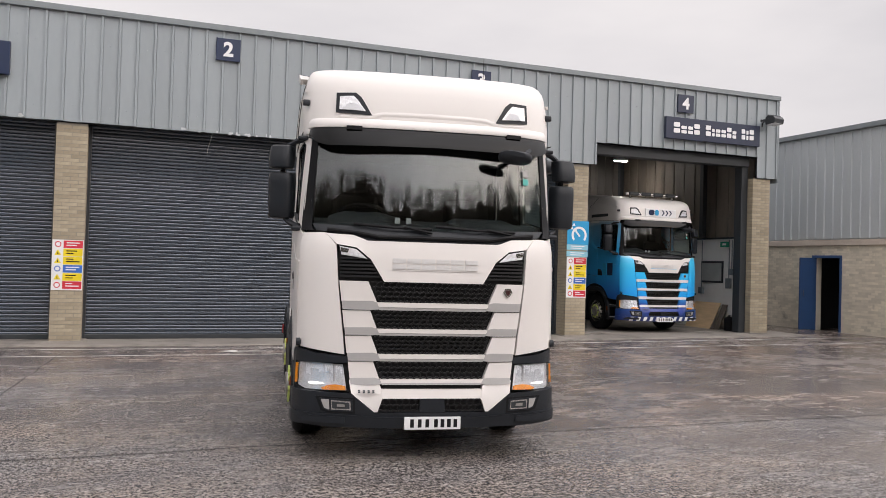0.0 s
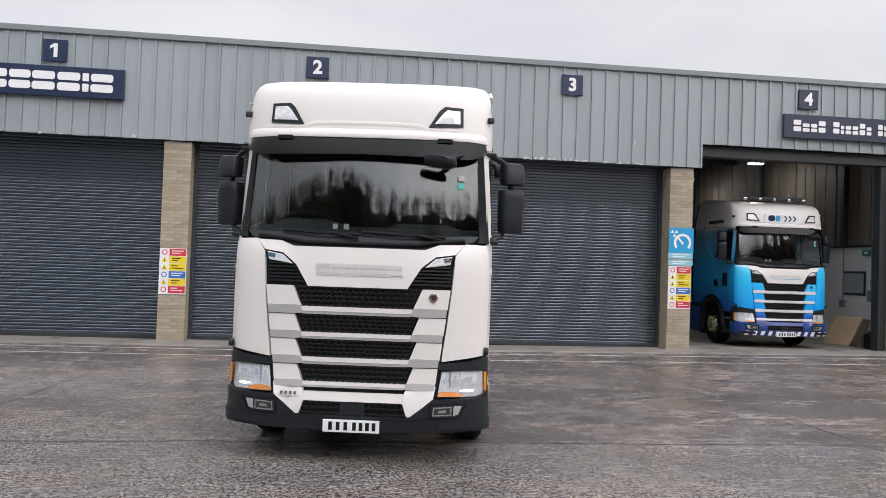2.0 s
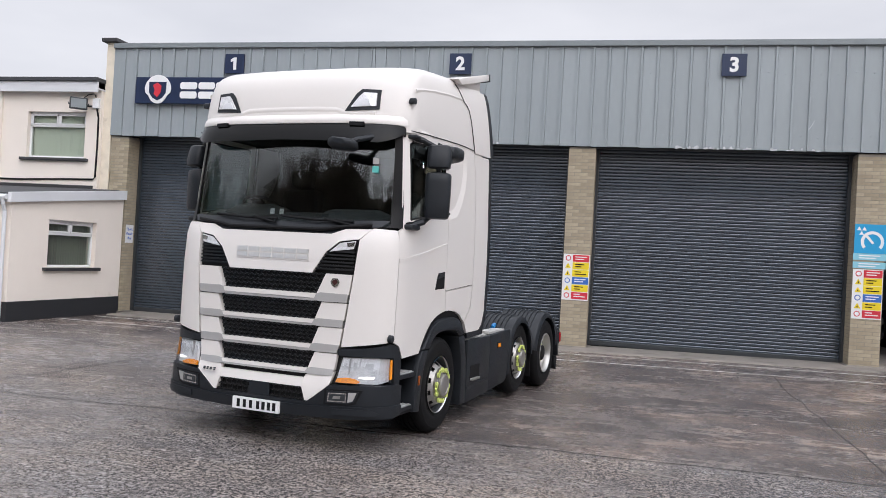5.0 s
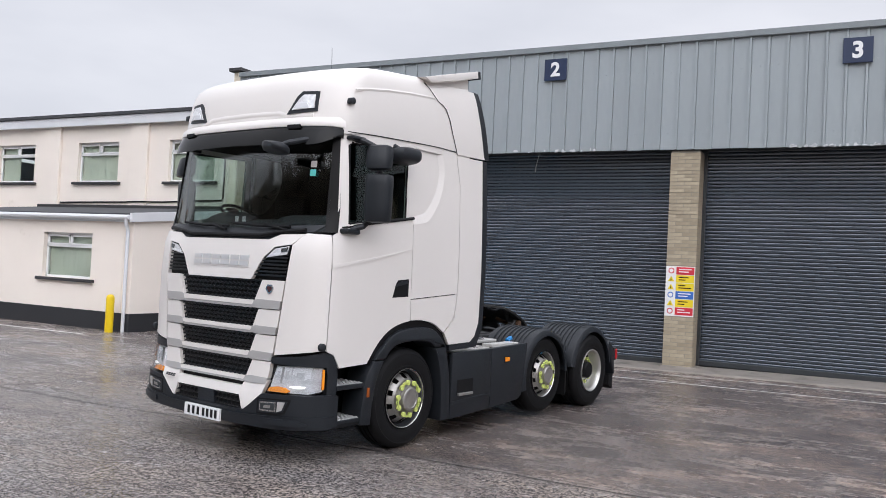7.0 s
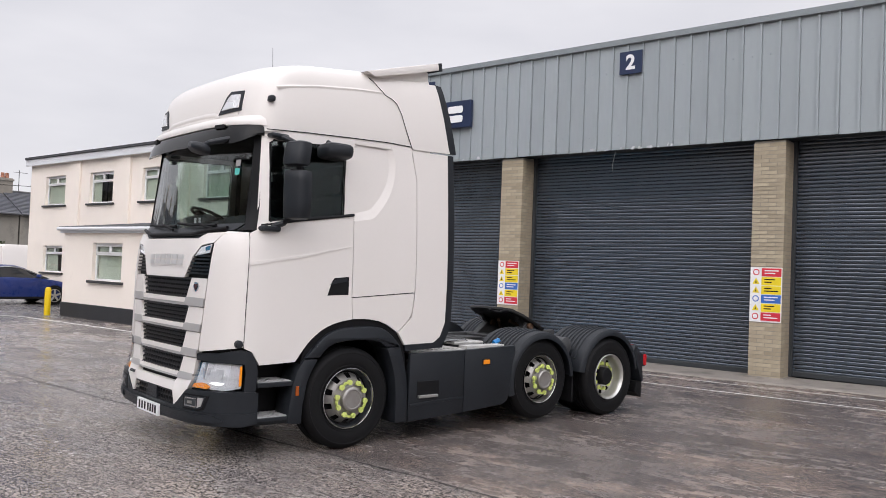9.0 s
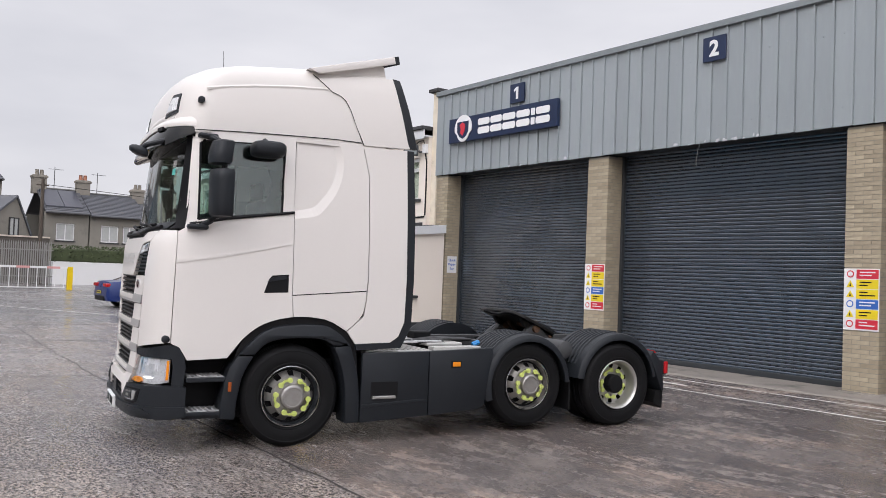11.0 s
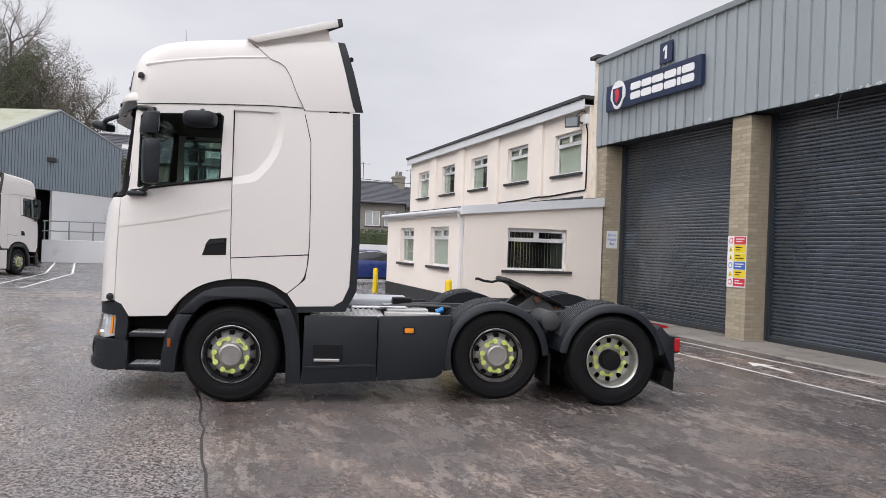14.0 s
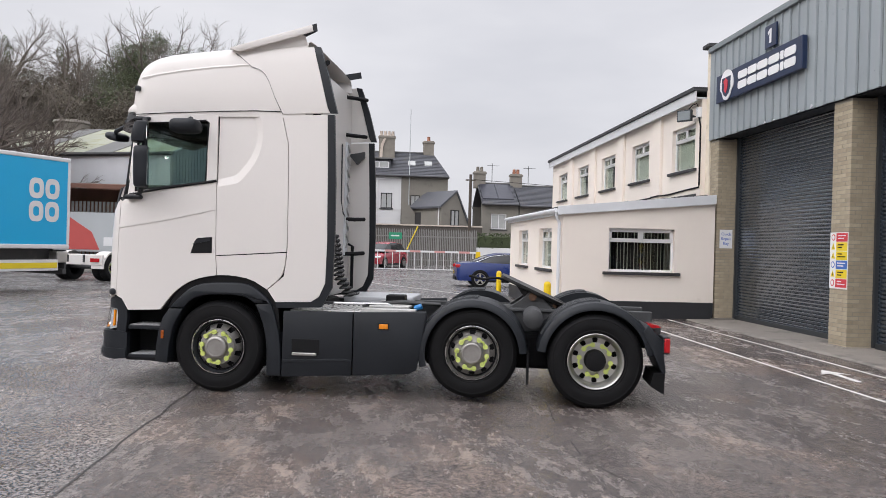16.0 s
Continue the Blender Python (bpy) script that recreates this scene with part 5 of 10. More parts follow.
def build_cab(root, paint, low_paint, bars, lit=True, roof_paint=None, wing=True, hood_paint=None):
    # ----- black shell behind the panels
    shell = bmesh.new()
    sheet(F([(-1.2, 0.32), (1.2, 0.32), (1.2, 0.95), (1.2, 2.08), (-1.2, 2.08), (-1.2, 0.95)]), skin, 0.01, -0.05, bm=shell)
    for g in (1, -1):
        sheet([(0.16, 0.92), (0.8, 0.92), (0.93, 1.1), (1.4, 1.29), (1.9, 1.16), (2.05, 1.05), (2.25, 1.05), (2.25, 3.0), (1.30, 3.0), (1.30, 2.25), (0.33, 2.12), (0.16, 2.08)], side_skin(g), 0.01, -0.03, 0.2, 0.4, bm=shell)
    part("inner_shell", shell, M_SEAM, root, "black inner shell behind the panel gaps", smooth=True)
    # ----- front
    hood = [(-0.995, 2.06), (-0.90, 1.962), (-0.72, 1.935), (-0.59, 1.83), (-0.465, 1.628), (0.465, 1.628), (0.59, 1.83), (0.72, 1.935), (0.90, 1.962), (0.995, 2.06), (0.75, 2.05), (0.62, 2.0), (-0.62, 2.0), (-0.75, 2.05)]
    part("hood", sheet(F(hood), skin, 0.04, 0.004), hood_paint or paint, root, smooth=True)
    maker = part("nameplate", sheet(F([(-0.40, 1.735), (0.42, 1.735), (0.42, 1.742), (-0.40, 1.742)]), skin, 0.006, 0.010), paint, root)
    letter_bars(maker, -0.40, 0.42, 1.748, 1.846, 6, M_LETTER)
    cowl = bmesh.new()
    sheet(F([(-1.06, 2.085), (-0.78, 2.056), (-0.63, 2.005), (0.63, 2.005), (0.78, 2.056), (1.06, 2.085), (1.13, 2.15), (0.0, 2.105), (-1.13, 2.15)]), skin, 0.03, -0.006, bm=cowl)
    part("cowl", cowl, M_PLASTIC, root, "black cowl under the windscreen", smooth=True)
    ridge = tube([skin(s_at_v(v), z, 0.015) for v, z in ((-0.98, 2.10), (-0.7, 2.07), (-0.52, 2.04), (0.52, 2.04), (0.7, 2.07), (0.98, 2.10))], 0.018)
    part("cowl_lip", ridge, M_BLACK, root)
    for g in (1, -1):
        ul = part("upper_lamp", sheet(F([(0.888, 1.958), (0.715, 1.928), (0.592, 1.822), (0.868, 1.858)], g), skin, 0.03, -0.004), M_BLACK, root, "clear marker lamp at the hood's edge", smooth=True)
        part("lamp_glass", sheet(F([(0.876, 1.946), (0.722, 1.918), (0.625, 1.834), (0.858, 1.868)], g), skin, 0.012, 0.002), M_LAMP_IN, ul, "clear lamp glass", smooth=True)
        for a in (0.655, 0.70, 0.745):
            part("lamp_cell", sheet(F([(a, 1.846 + (a - 0.655) * 0.15), (a + 0.036, 1.852 + (a - 0.655) * 0.15), (a + 0.046, 1.872 + (a - 0.655) * 0.15), (a + 0.012, 1.868 + (a - 0.655) * 0.15)], g), skin, 0.004, 0.006), M_FASCIA, ul, "bright lamp cell")
        part("lamp_cell", sheet(F([(0.80, 1.885), (0.862, 1.893), (0.868, 1.935), (0.79, 1.92)], g), skin, 0.004, 0.006), M_CHROME, ul, "bright lamp cell")
        air = bmesh.new()
        for i in range(6):
            z = 1.665 + i * 0.033
            k = (z - 1.645) / 0.2
            sheet(F([(0.475 + 0.11 * k, z), (0.868, z), (0.868, z + 0.016), (0.475 + 0.11 * k, z + 0.016)], g), skin, 0.02, -0.004, bm=air)
        part("side_intake", air, M_MESH, root, "black slatted intake beside the hood")
        # corner panel, from the grille to the door
        inner = [(s_at_v((v + 0.006) * g), z) for v, z in ((0.80, 0.962), (0.818, 1.13), (0.84, 1.3), (0.859, 1.47), (0.878, 1.645), (0.888, 1.80), (0.90, 1.955), (0.955, 2.02), (1.0, 2.068))]
        outer = [(s_at_u(u, z, g), z) for u, z in ((0.232, 1.03), (0.235, 1.2), (0.238, 1.36), (0.24, 1.5), (0.244, 1.65), (0.249, 1.8), (0.253, 1.95), (0.255, 2.02), (0.256, 2.062))]
        face, back = [], []
        for (sa, za), (sb, zb) in zip(inner, outer):
            line = [(sa + (sb - sa) * i / 14, za + (zb - za) * i / 14) for i in range(15)]
            face.append([skin(q, z, 0.004) for q, z in line])
            back.append([skin(q, z, -0.04) for q, z in line])
        part("corner_panel", loft([f + p[::-1] for f, p in zip(face, back)]), paint, root, smooth=True)
        # brow over the headlamp, lamp, amber strip
        part("lamp_brow", sheet(F([(0.775, 0.885), (0.775, 0.945), (1.05, 0.965)], g) + S([(0.22, 1.01), (0.31, 0.985), (0.36, 0.90), (0.36, 0.62), (0.25, 0.60), (0.25, 0.88)], g), skin, 0.06, -0.002), M_PLASTIC, root, "dark surround of the headlamp", smooth=True)
        hl = part("headlamp", sheet(F([(0.785, 0.64), (0.82, 0.865), (1.08, 0.88)], g) + S([(0.235, 0.868), (0.228, 0.665), (0.1, 0.64)], g), skin, 0.01, -0.035), M_LAMP_IN, root, "rectangular headlamp with a clear lens", smooth=True)
        lens = part("lens", sheet(F([(0.785, 0.64), (0.82, 0.865), (1.08, 0.88)], g) + S([(0.235, 0.868), (0.228, 0.665), (0.1, 0.64)], g), skin, 0.004, 0.0), M_LENS, hl, "clear lens", smooth=True)
        lens.visible_shadow = False
        part("bezel", sheet(F([(0.885, 0.72), (0.895, 0.865), (0.905, 0.865), (0.90, 0.72)], g), skin, 0.03, -0.012), M_GREY_TRIM_SHADE, hl)
        # cells in flat white: the sky they would mirror is painted in
        for cell in ([(0.812, 0.716), (0.832, 0.852), (0.885, 0.858), (0.878, 0.722)], [(0.905, 0.712), (0.912, 0.86), (0.985, 0.864), (0.968, 0.74)], [(0.985, 0.735), (1.0, 0.866), (1.16, 0.872), (1.15, 0.70), (1.04, 0.70)]):
            mid = (sum(p[0] for p in cell) / len(cell), sum(p[1] for p in cell) / len(cell))
            part("lamp_reflector", sheet(F(cell, g), skin, 0.010, -0.026), M_WHITE, hl, "white reflector facet, mirrored sky put into its colour", smooth=True)
            part("reflector_core", sheet(F([(mid[0] + (p[0] - mid[0]) * 0.45, mid[1] + (p[1] - mid[1]) * 0.5) for p in cell], g), skin, 0.010, -0.016), M_LAMP_IN, hl, smooth=True)
        part("daytime_light", sheet(F([(0.98, 0.692), (1.06, 0.682), (1.12, 0.688), (1.125, 0.704), (1.06, 0.708), (1.0, 0.704)], g), skin, 0.02, -0.012), M_DRL if lit else M_LAMP_IN, hl, "lit white running light")
        part("indicator", sheet(F([(0.787, 0.644), (0.794, 0.678), (0.88, 0.690), (0.95, 0.684), (1.01, 0.660), (0.99, 0.644)], g), skin, 0.02, -0.004), M_ORANGE, hl, "amber indicator")
        part("side_indicator", sheet([(0.206, 0.685), (0.227, 0.69), (0.233, 0.862), (0.215, 0.862)], side_skin(g), 0.02, 0.006), M_ORANGE, hl, "amber side lens")
        # small knob lamp at the panel's corner
        part("corner_knob", lathe([(0.0, 0.036), (0.035, 0.036), (0.045, 0.02), (0.045, 0.0)], 14, "x" , skin(s_at_u(0.19, 1.06, g), 1.06, 0.0) if g > 0 else skin(s_at_u(0.19, 1.06, g), 1.06, 0.045)), M_PLASTIC, root, smooth=True)
    # grille rows: dark mesh, white beams; shade on lower steps and undersides put in as grey
    rows = [(1.44, 1.632, 0.52, 0.60), (1.20, 1.365, 0.515, 0.575), (0.97, 1.135, 0.50, 0.56), (0.745, 0.90, 0.48, 0.535)]
    edge = lambda z: 0.785 + (z - 0.95) * 0.125 if z > 0.95 else 0.74 + (z - 0.62) * 0.12
    for i, (z0, z1, h0, h1) in enumerate(rows):
        grid = bmesh.new()
        grille_mesh(grid, z0 + 0.01, z1 - 0.01, h0 - 0.01, h1 - 0.02, -0.012)
        part("grille", grid, M_MESH, root, "black honeycomb grille row")
        zl = rows[i + 1][1] if i < 3 else 0.69
        hw = rows[i + 1][3] if i < 3 else 0.5
        for g in (1, -1):
            part("grille_block", sheet(F([(h0 + 0.008, z0 + 0.004), (edge(z0), z0 + 0.004), (edge(z1), z1 - 0.003), (h1 + 0.010, z1 - 0.003)], g), skin, 0.05, 0.002), bars[0], root, smooth=True)
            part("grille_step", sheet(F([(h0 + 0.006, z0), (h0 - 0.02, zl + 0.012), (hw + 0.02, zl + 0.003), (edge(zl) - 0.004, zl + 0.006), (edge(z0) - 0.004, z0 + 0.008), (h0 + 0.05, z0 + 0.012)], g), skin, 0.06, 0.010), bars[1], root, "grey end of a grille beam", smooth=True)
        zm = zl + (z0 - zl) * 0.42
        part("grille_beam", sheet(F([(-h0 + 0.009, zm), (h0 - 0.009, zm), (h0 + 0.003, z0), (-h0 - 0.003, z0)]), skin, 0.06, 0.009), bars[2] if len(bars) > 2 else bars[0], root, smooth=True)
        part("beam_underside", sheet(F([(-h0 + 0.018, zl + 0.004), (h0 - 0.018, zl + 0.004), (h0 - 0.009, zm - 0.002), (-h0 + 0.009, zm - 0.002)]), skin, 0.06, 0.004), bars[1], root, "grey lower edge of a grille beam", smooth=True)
    # lowest white panel with the narrow slot, lower grille, dark sensor plate
    low = bmesh.new()
    sheet(F([(-0.47, 0.655), (-0.46, 0.572), (-0.50, 0.452), (-0.53, 0.452), (-0.74, 0.62), (-0.76, 0.73), (-0.52, 0.735), (-0.50, 0.69), (-0.48, 0.69)]), skin, 0.05, 0.002, bm=low)
    sheet(F([(0.47, 0.655), (0.48, 0.69), (0.50, 0.69), (0.52, 0.735), (0.76, 0.73), (0.74, 0.62), (0.53, 0.452), (0.50, 0.452), (0.46, 0.572)]), skin, 0.05, 0.002, bm=low)
    sheet(F([(-0.469, 0.655), (-0.459, 0.574), (0.459, 0.574), (0.469, 0.655)]), skin, 0.05, 0.002, bm=low)
    part("lower_panel", low, bars[0], root, smooth=True)
    model = part("model_badge", sheet(F([(-0.70, 0.615), (-0.49, 0.612), (-0.49, 0.617), (-0.70, 0.620)]), skin, 0.004, 0.006), paint, root)
    letter_bars(model, -0.69, -0.52, 0.624, 0.648, 4, M_STEEL_DK, 0.55, 0.008)
    grid = bmesh.new()
    grille_mesh(grid, 0.462, 0.562, 0.50, 0.46, -0.012)
    part("lower_grille", grid, M_MESH, root, "black honeycomb lower grille")
    part("sensor_plate", sheet(F([(-0.12, 0.452), (0.12, 0.452), (0.11, 0.575), (-0.11, 0.575)]), skin, 0.05, 0.006), M_PLASTIC, root)
    badge = part("badge", sheet(F([(0.685, 1.59), (0.665, 1.555), (0.685, 1.52), (0.71, 1.505), (0.735, 1.52), (0.755, 1.555), (0.735, 1.59)]), skin, 0.02, 0.012), M_CHROME, root, "small crest badge")
    part("badge_centre", sheet(F([(0.69, 1.575), (0.685, 1.55), (0.71, 1.522), (0.735, 1.55), (0.73, 1.575)]), skin, 0.01, 0.018), M_BADGE, badge)
    # ----- bumper
    bump = bmesh.new()
    for g in (1, -1):
        sheet(F([(0.0, 0.30), (0.0, 0.45), (0.52, 0.445), (0.60, 0.50), (0.74, 0.615), (1.05, 0.63)], g) + S([(0.3, 0.635), (0.385, 0.62), (0.385, 0.345), (0.25, 0.325)], g) + F([(1.15, 0.33), (0.9, 0.315)], g), skin, 0.08, 0.012, bm=bump)
    part("bumper", bump, M_PLASTIC if lit or len(bars) < 3 else low_paint, root, "dark bumper", smooth=True)
    low_lip = bmesh.new()
    for g in (1, -1):
        sheet(F([(0.0, 0.305), (0.0, 0.408), (0.5, 0.410), (0.78, 0.428), (1.05, 0.440)], g) + S([(0.22, 0.446), (0.37, 0.44), (0.375, 0.36), (0.25, 0.338)], g) + F([(1.15, 0.338), (0.9, 0.322)], g), skin, 0.03, 0.026, bm=low_lip)
    part("bumper_lip", low_lip, M_PLASTIC if lit or len(bars) < 3 else low_paint, root, "dark lower lip of the bumper", smooth=True)
    for g in (1, -1):
        lip = bmesh.new()
        sheet(F([(0.79, 0.355), (0.79, 0.41), (1.10, 0.42), (1.18, 0.38), (1.13, 0.362)], g), skin, 0.03, 0.034, bm=lip)
        part("bumper_relief", lip, M_PLASTIC, root, smooth=True)
    for g in (1, -1):
        part("fog_recess", sheet(F([(0.70, 0.440), (0.705, 0.580), (0.93, 0.590), (1.05, 0.590), (1.0, 0.465), (0.93, 0.445)], g), skin, 0.02, 0.0145), M_BLACK, root)
        fog = part("fog_lamp", sheet(F([(0.72, 0.455), (0.725, 0.565), (0.93, 0.575), (1.02, 0.575), (0.98, 0.48), (0.93, 0.46)], g), skin, 0.03, 0.018), M_PLASTIC, root, "fog lamp in a bright bezel")
        part("fog_glass", sheet(F([(0.737, 0.470), (0.742, 0.550), (0.912, 0.560), (0.912, 0.474)], g), skin, 0.012, 0.022), M_CHROME, fog, "bright fog lamp bezel")
        part("fog_reflector", sheet(F([(0.749, 0.482), (0.754, 0.539), (0.901, 0.548), (0.901, 0.486)], g), skin, 0.008, 0.026), M_STEEL_DK, fog, "dark fog lamp glass")
        part("fog_reflector", sheet(F([(0.79, 0.500), (0.795, 0.524), (0.86, 0.528), (0.86, 0.503)], g), skin, 0.006, 0.030), M_RIM, fog, "dull fog lamp reflector")
        part("fog_trim", sheet(F([(0.925, 0.474), (0.93, 0.564), (1.0, 0.566), (0.97, 0.49)], g), skin, 0.012, 0.024), M_GREY_TRIM_SHADE, fog)
    plate = part("number_plate", box(-0.26, 0.26, -0.133, -0.105, 0.302, 0.414, 0.003), M_WHITE, root, "white number plate")
    for i, x in enumerate((-0.19, -0.12, -0.05, 0.03, 0.09, 0.15, 0.21)):
        part("plate_bar", box(x - 0.017, x + 0.017, -0.136, -0.1335, 0.322, 0.396), M_BLACK, plate)
    # ----- windscreen, pillars, visor
    panes = []
    for depth in (-0.004, -0.010):
        rows = []
        for i in range(13):
            line = []
            for j in range(49):
                v = (-1 + 2 * j / 48) * (1.145 - 0.02 * i / 12)
                z = (2.088 + 0.047 * (v / 1.145) ** 2) * (1 - i / 12) + 2.95 * i / 12
                bow = 0.150 * (v / 1.145) ** 2 - depth
                line.append(Vector((v * float(np.interp(z, WIDE_Z, WIDE_W)), bow + 0.098 + (z - 2.09) * 0.112, z)))
            rows.append(line)
        panes.append(rows)
    ws = part("windscreen", loft([f + k[::-1] for f, k in zip(*panes)]), M_SCREEN, root, "large curved windscreen", smooth=True)
    ws.visible_shadow = False
    for g in (1, -1):
        part("pillar", sheet(F([(1.125, 2.12), (1.107, 2.98)], g) + S([(0.365, 3.0), (0.315, 2.085), (0.2, 2.085)], g), skin, 0.03, 0.002), M_PILLAR, root, "gloss black windscreen pillar", smooth=True)
    vis = bmesh.new()
    sec = []
    for i in range(41):
        v = -1.18 + 2.36 * i / 40
        e = abs(v) / 1.18
        drop = 2.872 + 0.02 * (1 - e) + 0.115 * max(0.0, (e - 0.80) / 0.20) ** 2
        s = s_at_v(v)
        w = math.sqrt(max(0.0, 1 - e ** 8)) * 0.82 + 0.18
        sec.append([skin(s, 3.045, 0.09 * w), skin(s, 3.05, 0.0), skin(s, 2.95, 0.0), skin(s, drop, 0.125 * w), skin(s, drop - 0.004, 0.135 * w), skin(s, 2.96, 0.125 * w)])
    loft(sec, vis)
    part("sun_visor", vis, M_VISOR, root, "smoked black sun visor over the windscreen", smooth=True)
    for g in (1, -1):
        part("visor_clip", sheet(F([(0.70, 3.028), (0.84, 3.028), (0.84, 3.064), (0.70, 3.064)], g), skin, 0.03, 0.112), M_BLACK, root)
    lipb = bmesh.new()
    loft([[skin(s_at_v(v), zz, o * (math.sqrt(max(0.0, 1 - (abs(v) / 1.195) ** 6)) * 0.93 + 0.07) if o > 0 else o) for zz, o in ((3.052, 0.098), (3.052, -0.02), (3.15, -0.02), (3.142, 0.045), (3.115, 0.085), (3.08, 0.103))] for v in np.linspace(-1.19, 1.19, 61)], lipb)
    part("roof_lip", lipb, roof_paint or paint, root, smooth=True)
    for k, (x0, x1) in enumerate(((-0.75, -0.02), (0.02, 0.8))):
        blade = tube([skin(s_at_v(x0), 2.155, 0.02), skin(s_at_v((x0 + x1) / 2), 2.13, 0.03), skin(s_at_v(x1), 2.125, 0.02)], 0.013)
        tube([skin(s_at_v(x1), 2.09, 0.02), skin(s_at_v((x0 + x1) / 2 + 0.1), 2.14, 0.035)], 0.012, bm=blade)
        part("wiper", blade, M_BLACK, root)
    # ----- sides
    for g in (1, -1):
        hole = [(0.43, 2.175), (1.225, 2.285), (1.238, 2.93), (1.205, 2.955), (0.455, 2.925), (0.43, 2.90)]
        # the door is laid as four plates round the window
        d = bmesh.new()
        sheet([(0.262, 2.055), (0.318, 2.09), (0.322, 2.155), (0.43, 2.172), (1.225, 2.282), (1.345, 2.30), (1.355, 1.50)] + rounded([(1.372, 1.276), (1.20, 1.248), (1.05, 1.192), (0.94, 1.112), (0.862, 1.035), (0.75, 0.885)], 1) + [(0.385, 0.868), (0.31, 0.99), (0.238, 1.022), (0.248, 1.5)], side_skin(g), 0.03, 0.004, 0.12, 0.3, d)
        sheet([(0.322, 2.155), (0.37, 3.0), (0.455, 2.925), (0.43, 2.90), (0.43, 2.172)], side_skin(g), 0.03, 0.004, 0.12, 0.3, d)
        sheet([(0.37, 3.0), (1.338, 3.035), (1.238, 2.93), (1.205, 2.955), (0.455, 2.925)], side_skin(g), 0.03, 0.004, 0.12, 0.3, d)
        sheet([(1.338, 3.035), (1.345, 2.30), (1.225, 2.282), (1.238, 2.93)], side_skin(g), 0.03, 0.004, 0.12, 0.3, d)
        dr = part("door", d, low_paint, root, "cab door" if low_paint is paint else "", smooth=True)
        pane = part("window", sheet(hole, side_skin(g), 0.006, -0.012, 0.2, 0.4), M_SIDEGLASS, dr, "tinted door window", smooth=True)
        pane.visible_shadow = False
        part("window_seal", tube([skin(s_at_u(u, z, g), z, -0.002) for u, z in hole + hole[:1]], 0.012, 6), M_BLACK, dr)
        part("waist_trim", tube([skin(s_at_u(u, z, g), z, 0.008) for u, z in ((0.36, 2.13), (0.7, 2.20), (1.345, 2.298))], 0.016, 6), M_BLACK, dr)
        hd = part("handle_recess", sheet([(1.075, 1.505), (1.315, 1.515), (1.315, 1.69), (1.15, 1.675), (1.12, 1.64)], side_skin(g), 0.03, 0.006), M_BLACK, dr, "black recessed door handle")
        part("handle", sheet([(1.10, 1.61), (1.29, 1.645), (1.29, 1.675), (1.16, 1.662)], side_skin(g), 0.02, 0.016), M_PLASTIC, hd)
        # swage line pressed along the door
        sw = sheet([(0.255, 1.765), (0.8, 1.86), (1.34, 1.985), (1.34, 1.992), (0.8, 1.885), (0.255, 1.80)], side_skin(g), 0.01, 0.010, 0.12, 0.3)
        part("swage", sw, low_paint, dr, smooth=True)
        # rear quarter: pressed-in panel with a sloping rim
        rim_out = [(1.352, 3.04), (1.755, 3.055), (1.80, 3.03), (1.862, 2.815), (1.80, 2.535), (1.62, 2.30), (1.55, 2.27), (1.352, 2.235)]
        rim_out = rim_out[:1] + rounded(rim_out[1:-1]) + rim_out[-1:]
        rim_in = [(1.352, 3.0), (1.70, 3.01), (1.735, 2.985), (1.79, 2.81), (1.735, 2.585), (1.58, 2.385), (1.52, 2.355), (1.352, 2.315)]
        rim_in = rim_in[:1] + rounded(rim_in[1:-1]) + rim_in[-1:]
        q = bmesh.new()
        sheet(rim_in, side_skin(g), 0.02, -0.020, 0.15, 0.3, q)
        for (ua, za), (ub, zb), (uc, zc), (ud, zd) in zip(rim_out, rim_out[1:], rim_in[1:], rim_in):
            q.faces.new([q.verts.new(skin(s_at_u(u, z, g), z, o)) for u, z, o in ((ua, za, 0.004), (ub, zb, 0.004), (uc, zc, -0.020), (ud, zd, -0.020))])
        seam = [(2.05, 3.02), (2.125, 2.715), (2.14, 2.2), (2.148, 1.667), (2.14, 1.55)]
        sheet([(1.755, 3.055), (2.04, 3.065)] + seam + [(1.362, 1.492)] + rim_out[:0:-1][:-1], side_skin(g), 0.03, 0.004, 0.15, 0.3, q)
        part("quarter_panel", q, low_paint, root, smooth=True)
        part("locker_door", sheet([(1.362, 1.482), (2.138, 1.538), (2.135, 1.49)] + rounded([(2.13, 1.42), (2.10, 1.28), (1.935, 1.14)], 2) + rounded([(1.93, 1.143), (1.76, 1.245), (1.55, 1.280), (1.38, 1.278)], 1), side_skin(g), 0.03, 0.004, 0.15, 0.3), low_paint, root, smooth=True)
        # side deflector with its rubber edge, two heights
        da = part("side_deflector", sheet([(2.058, 3.02), (2.133, 2.715), (2.148, 2.2), (2.156, 1.667), (2.148, 1.49), (2.12, 1.285), (1.945, 1.135), (2.035, 1.008), (2.42, 1.02), (2.51, 1.08), (2.575, 1.23), (2.585, 1.68), (2.57, 2.4), (2.548, 3.03)], side_skin(g), 0.045, 0.006, 0.15, 0.3), low_paint, root, smooth=True)
        part("rubber_edge", sheet([(2.55, 3.03), (2.625, 3.03), (2.66, 2.3), (2.667, 1.68), (2.652, 1.18), (2.54, 0.965), (2.05, 0.945), (2.035, 1.004), (2.42, 1.016), (2.512, 1.076), (2.577, 1.226), (2.587, 1.68), (2.572, 2.4)], side_skin(g), 0.05, 0.010, 0.15, 0.3), M_PLASTIC, da, "black rubber edge strip")
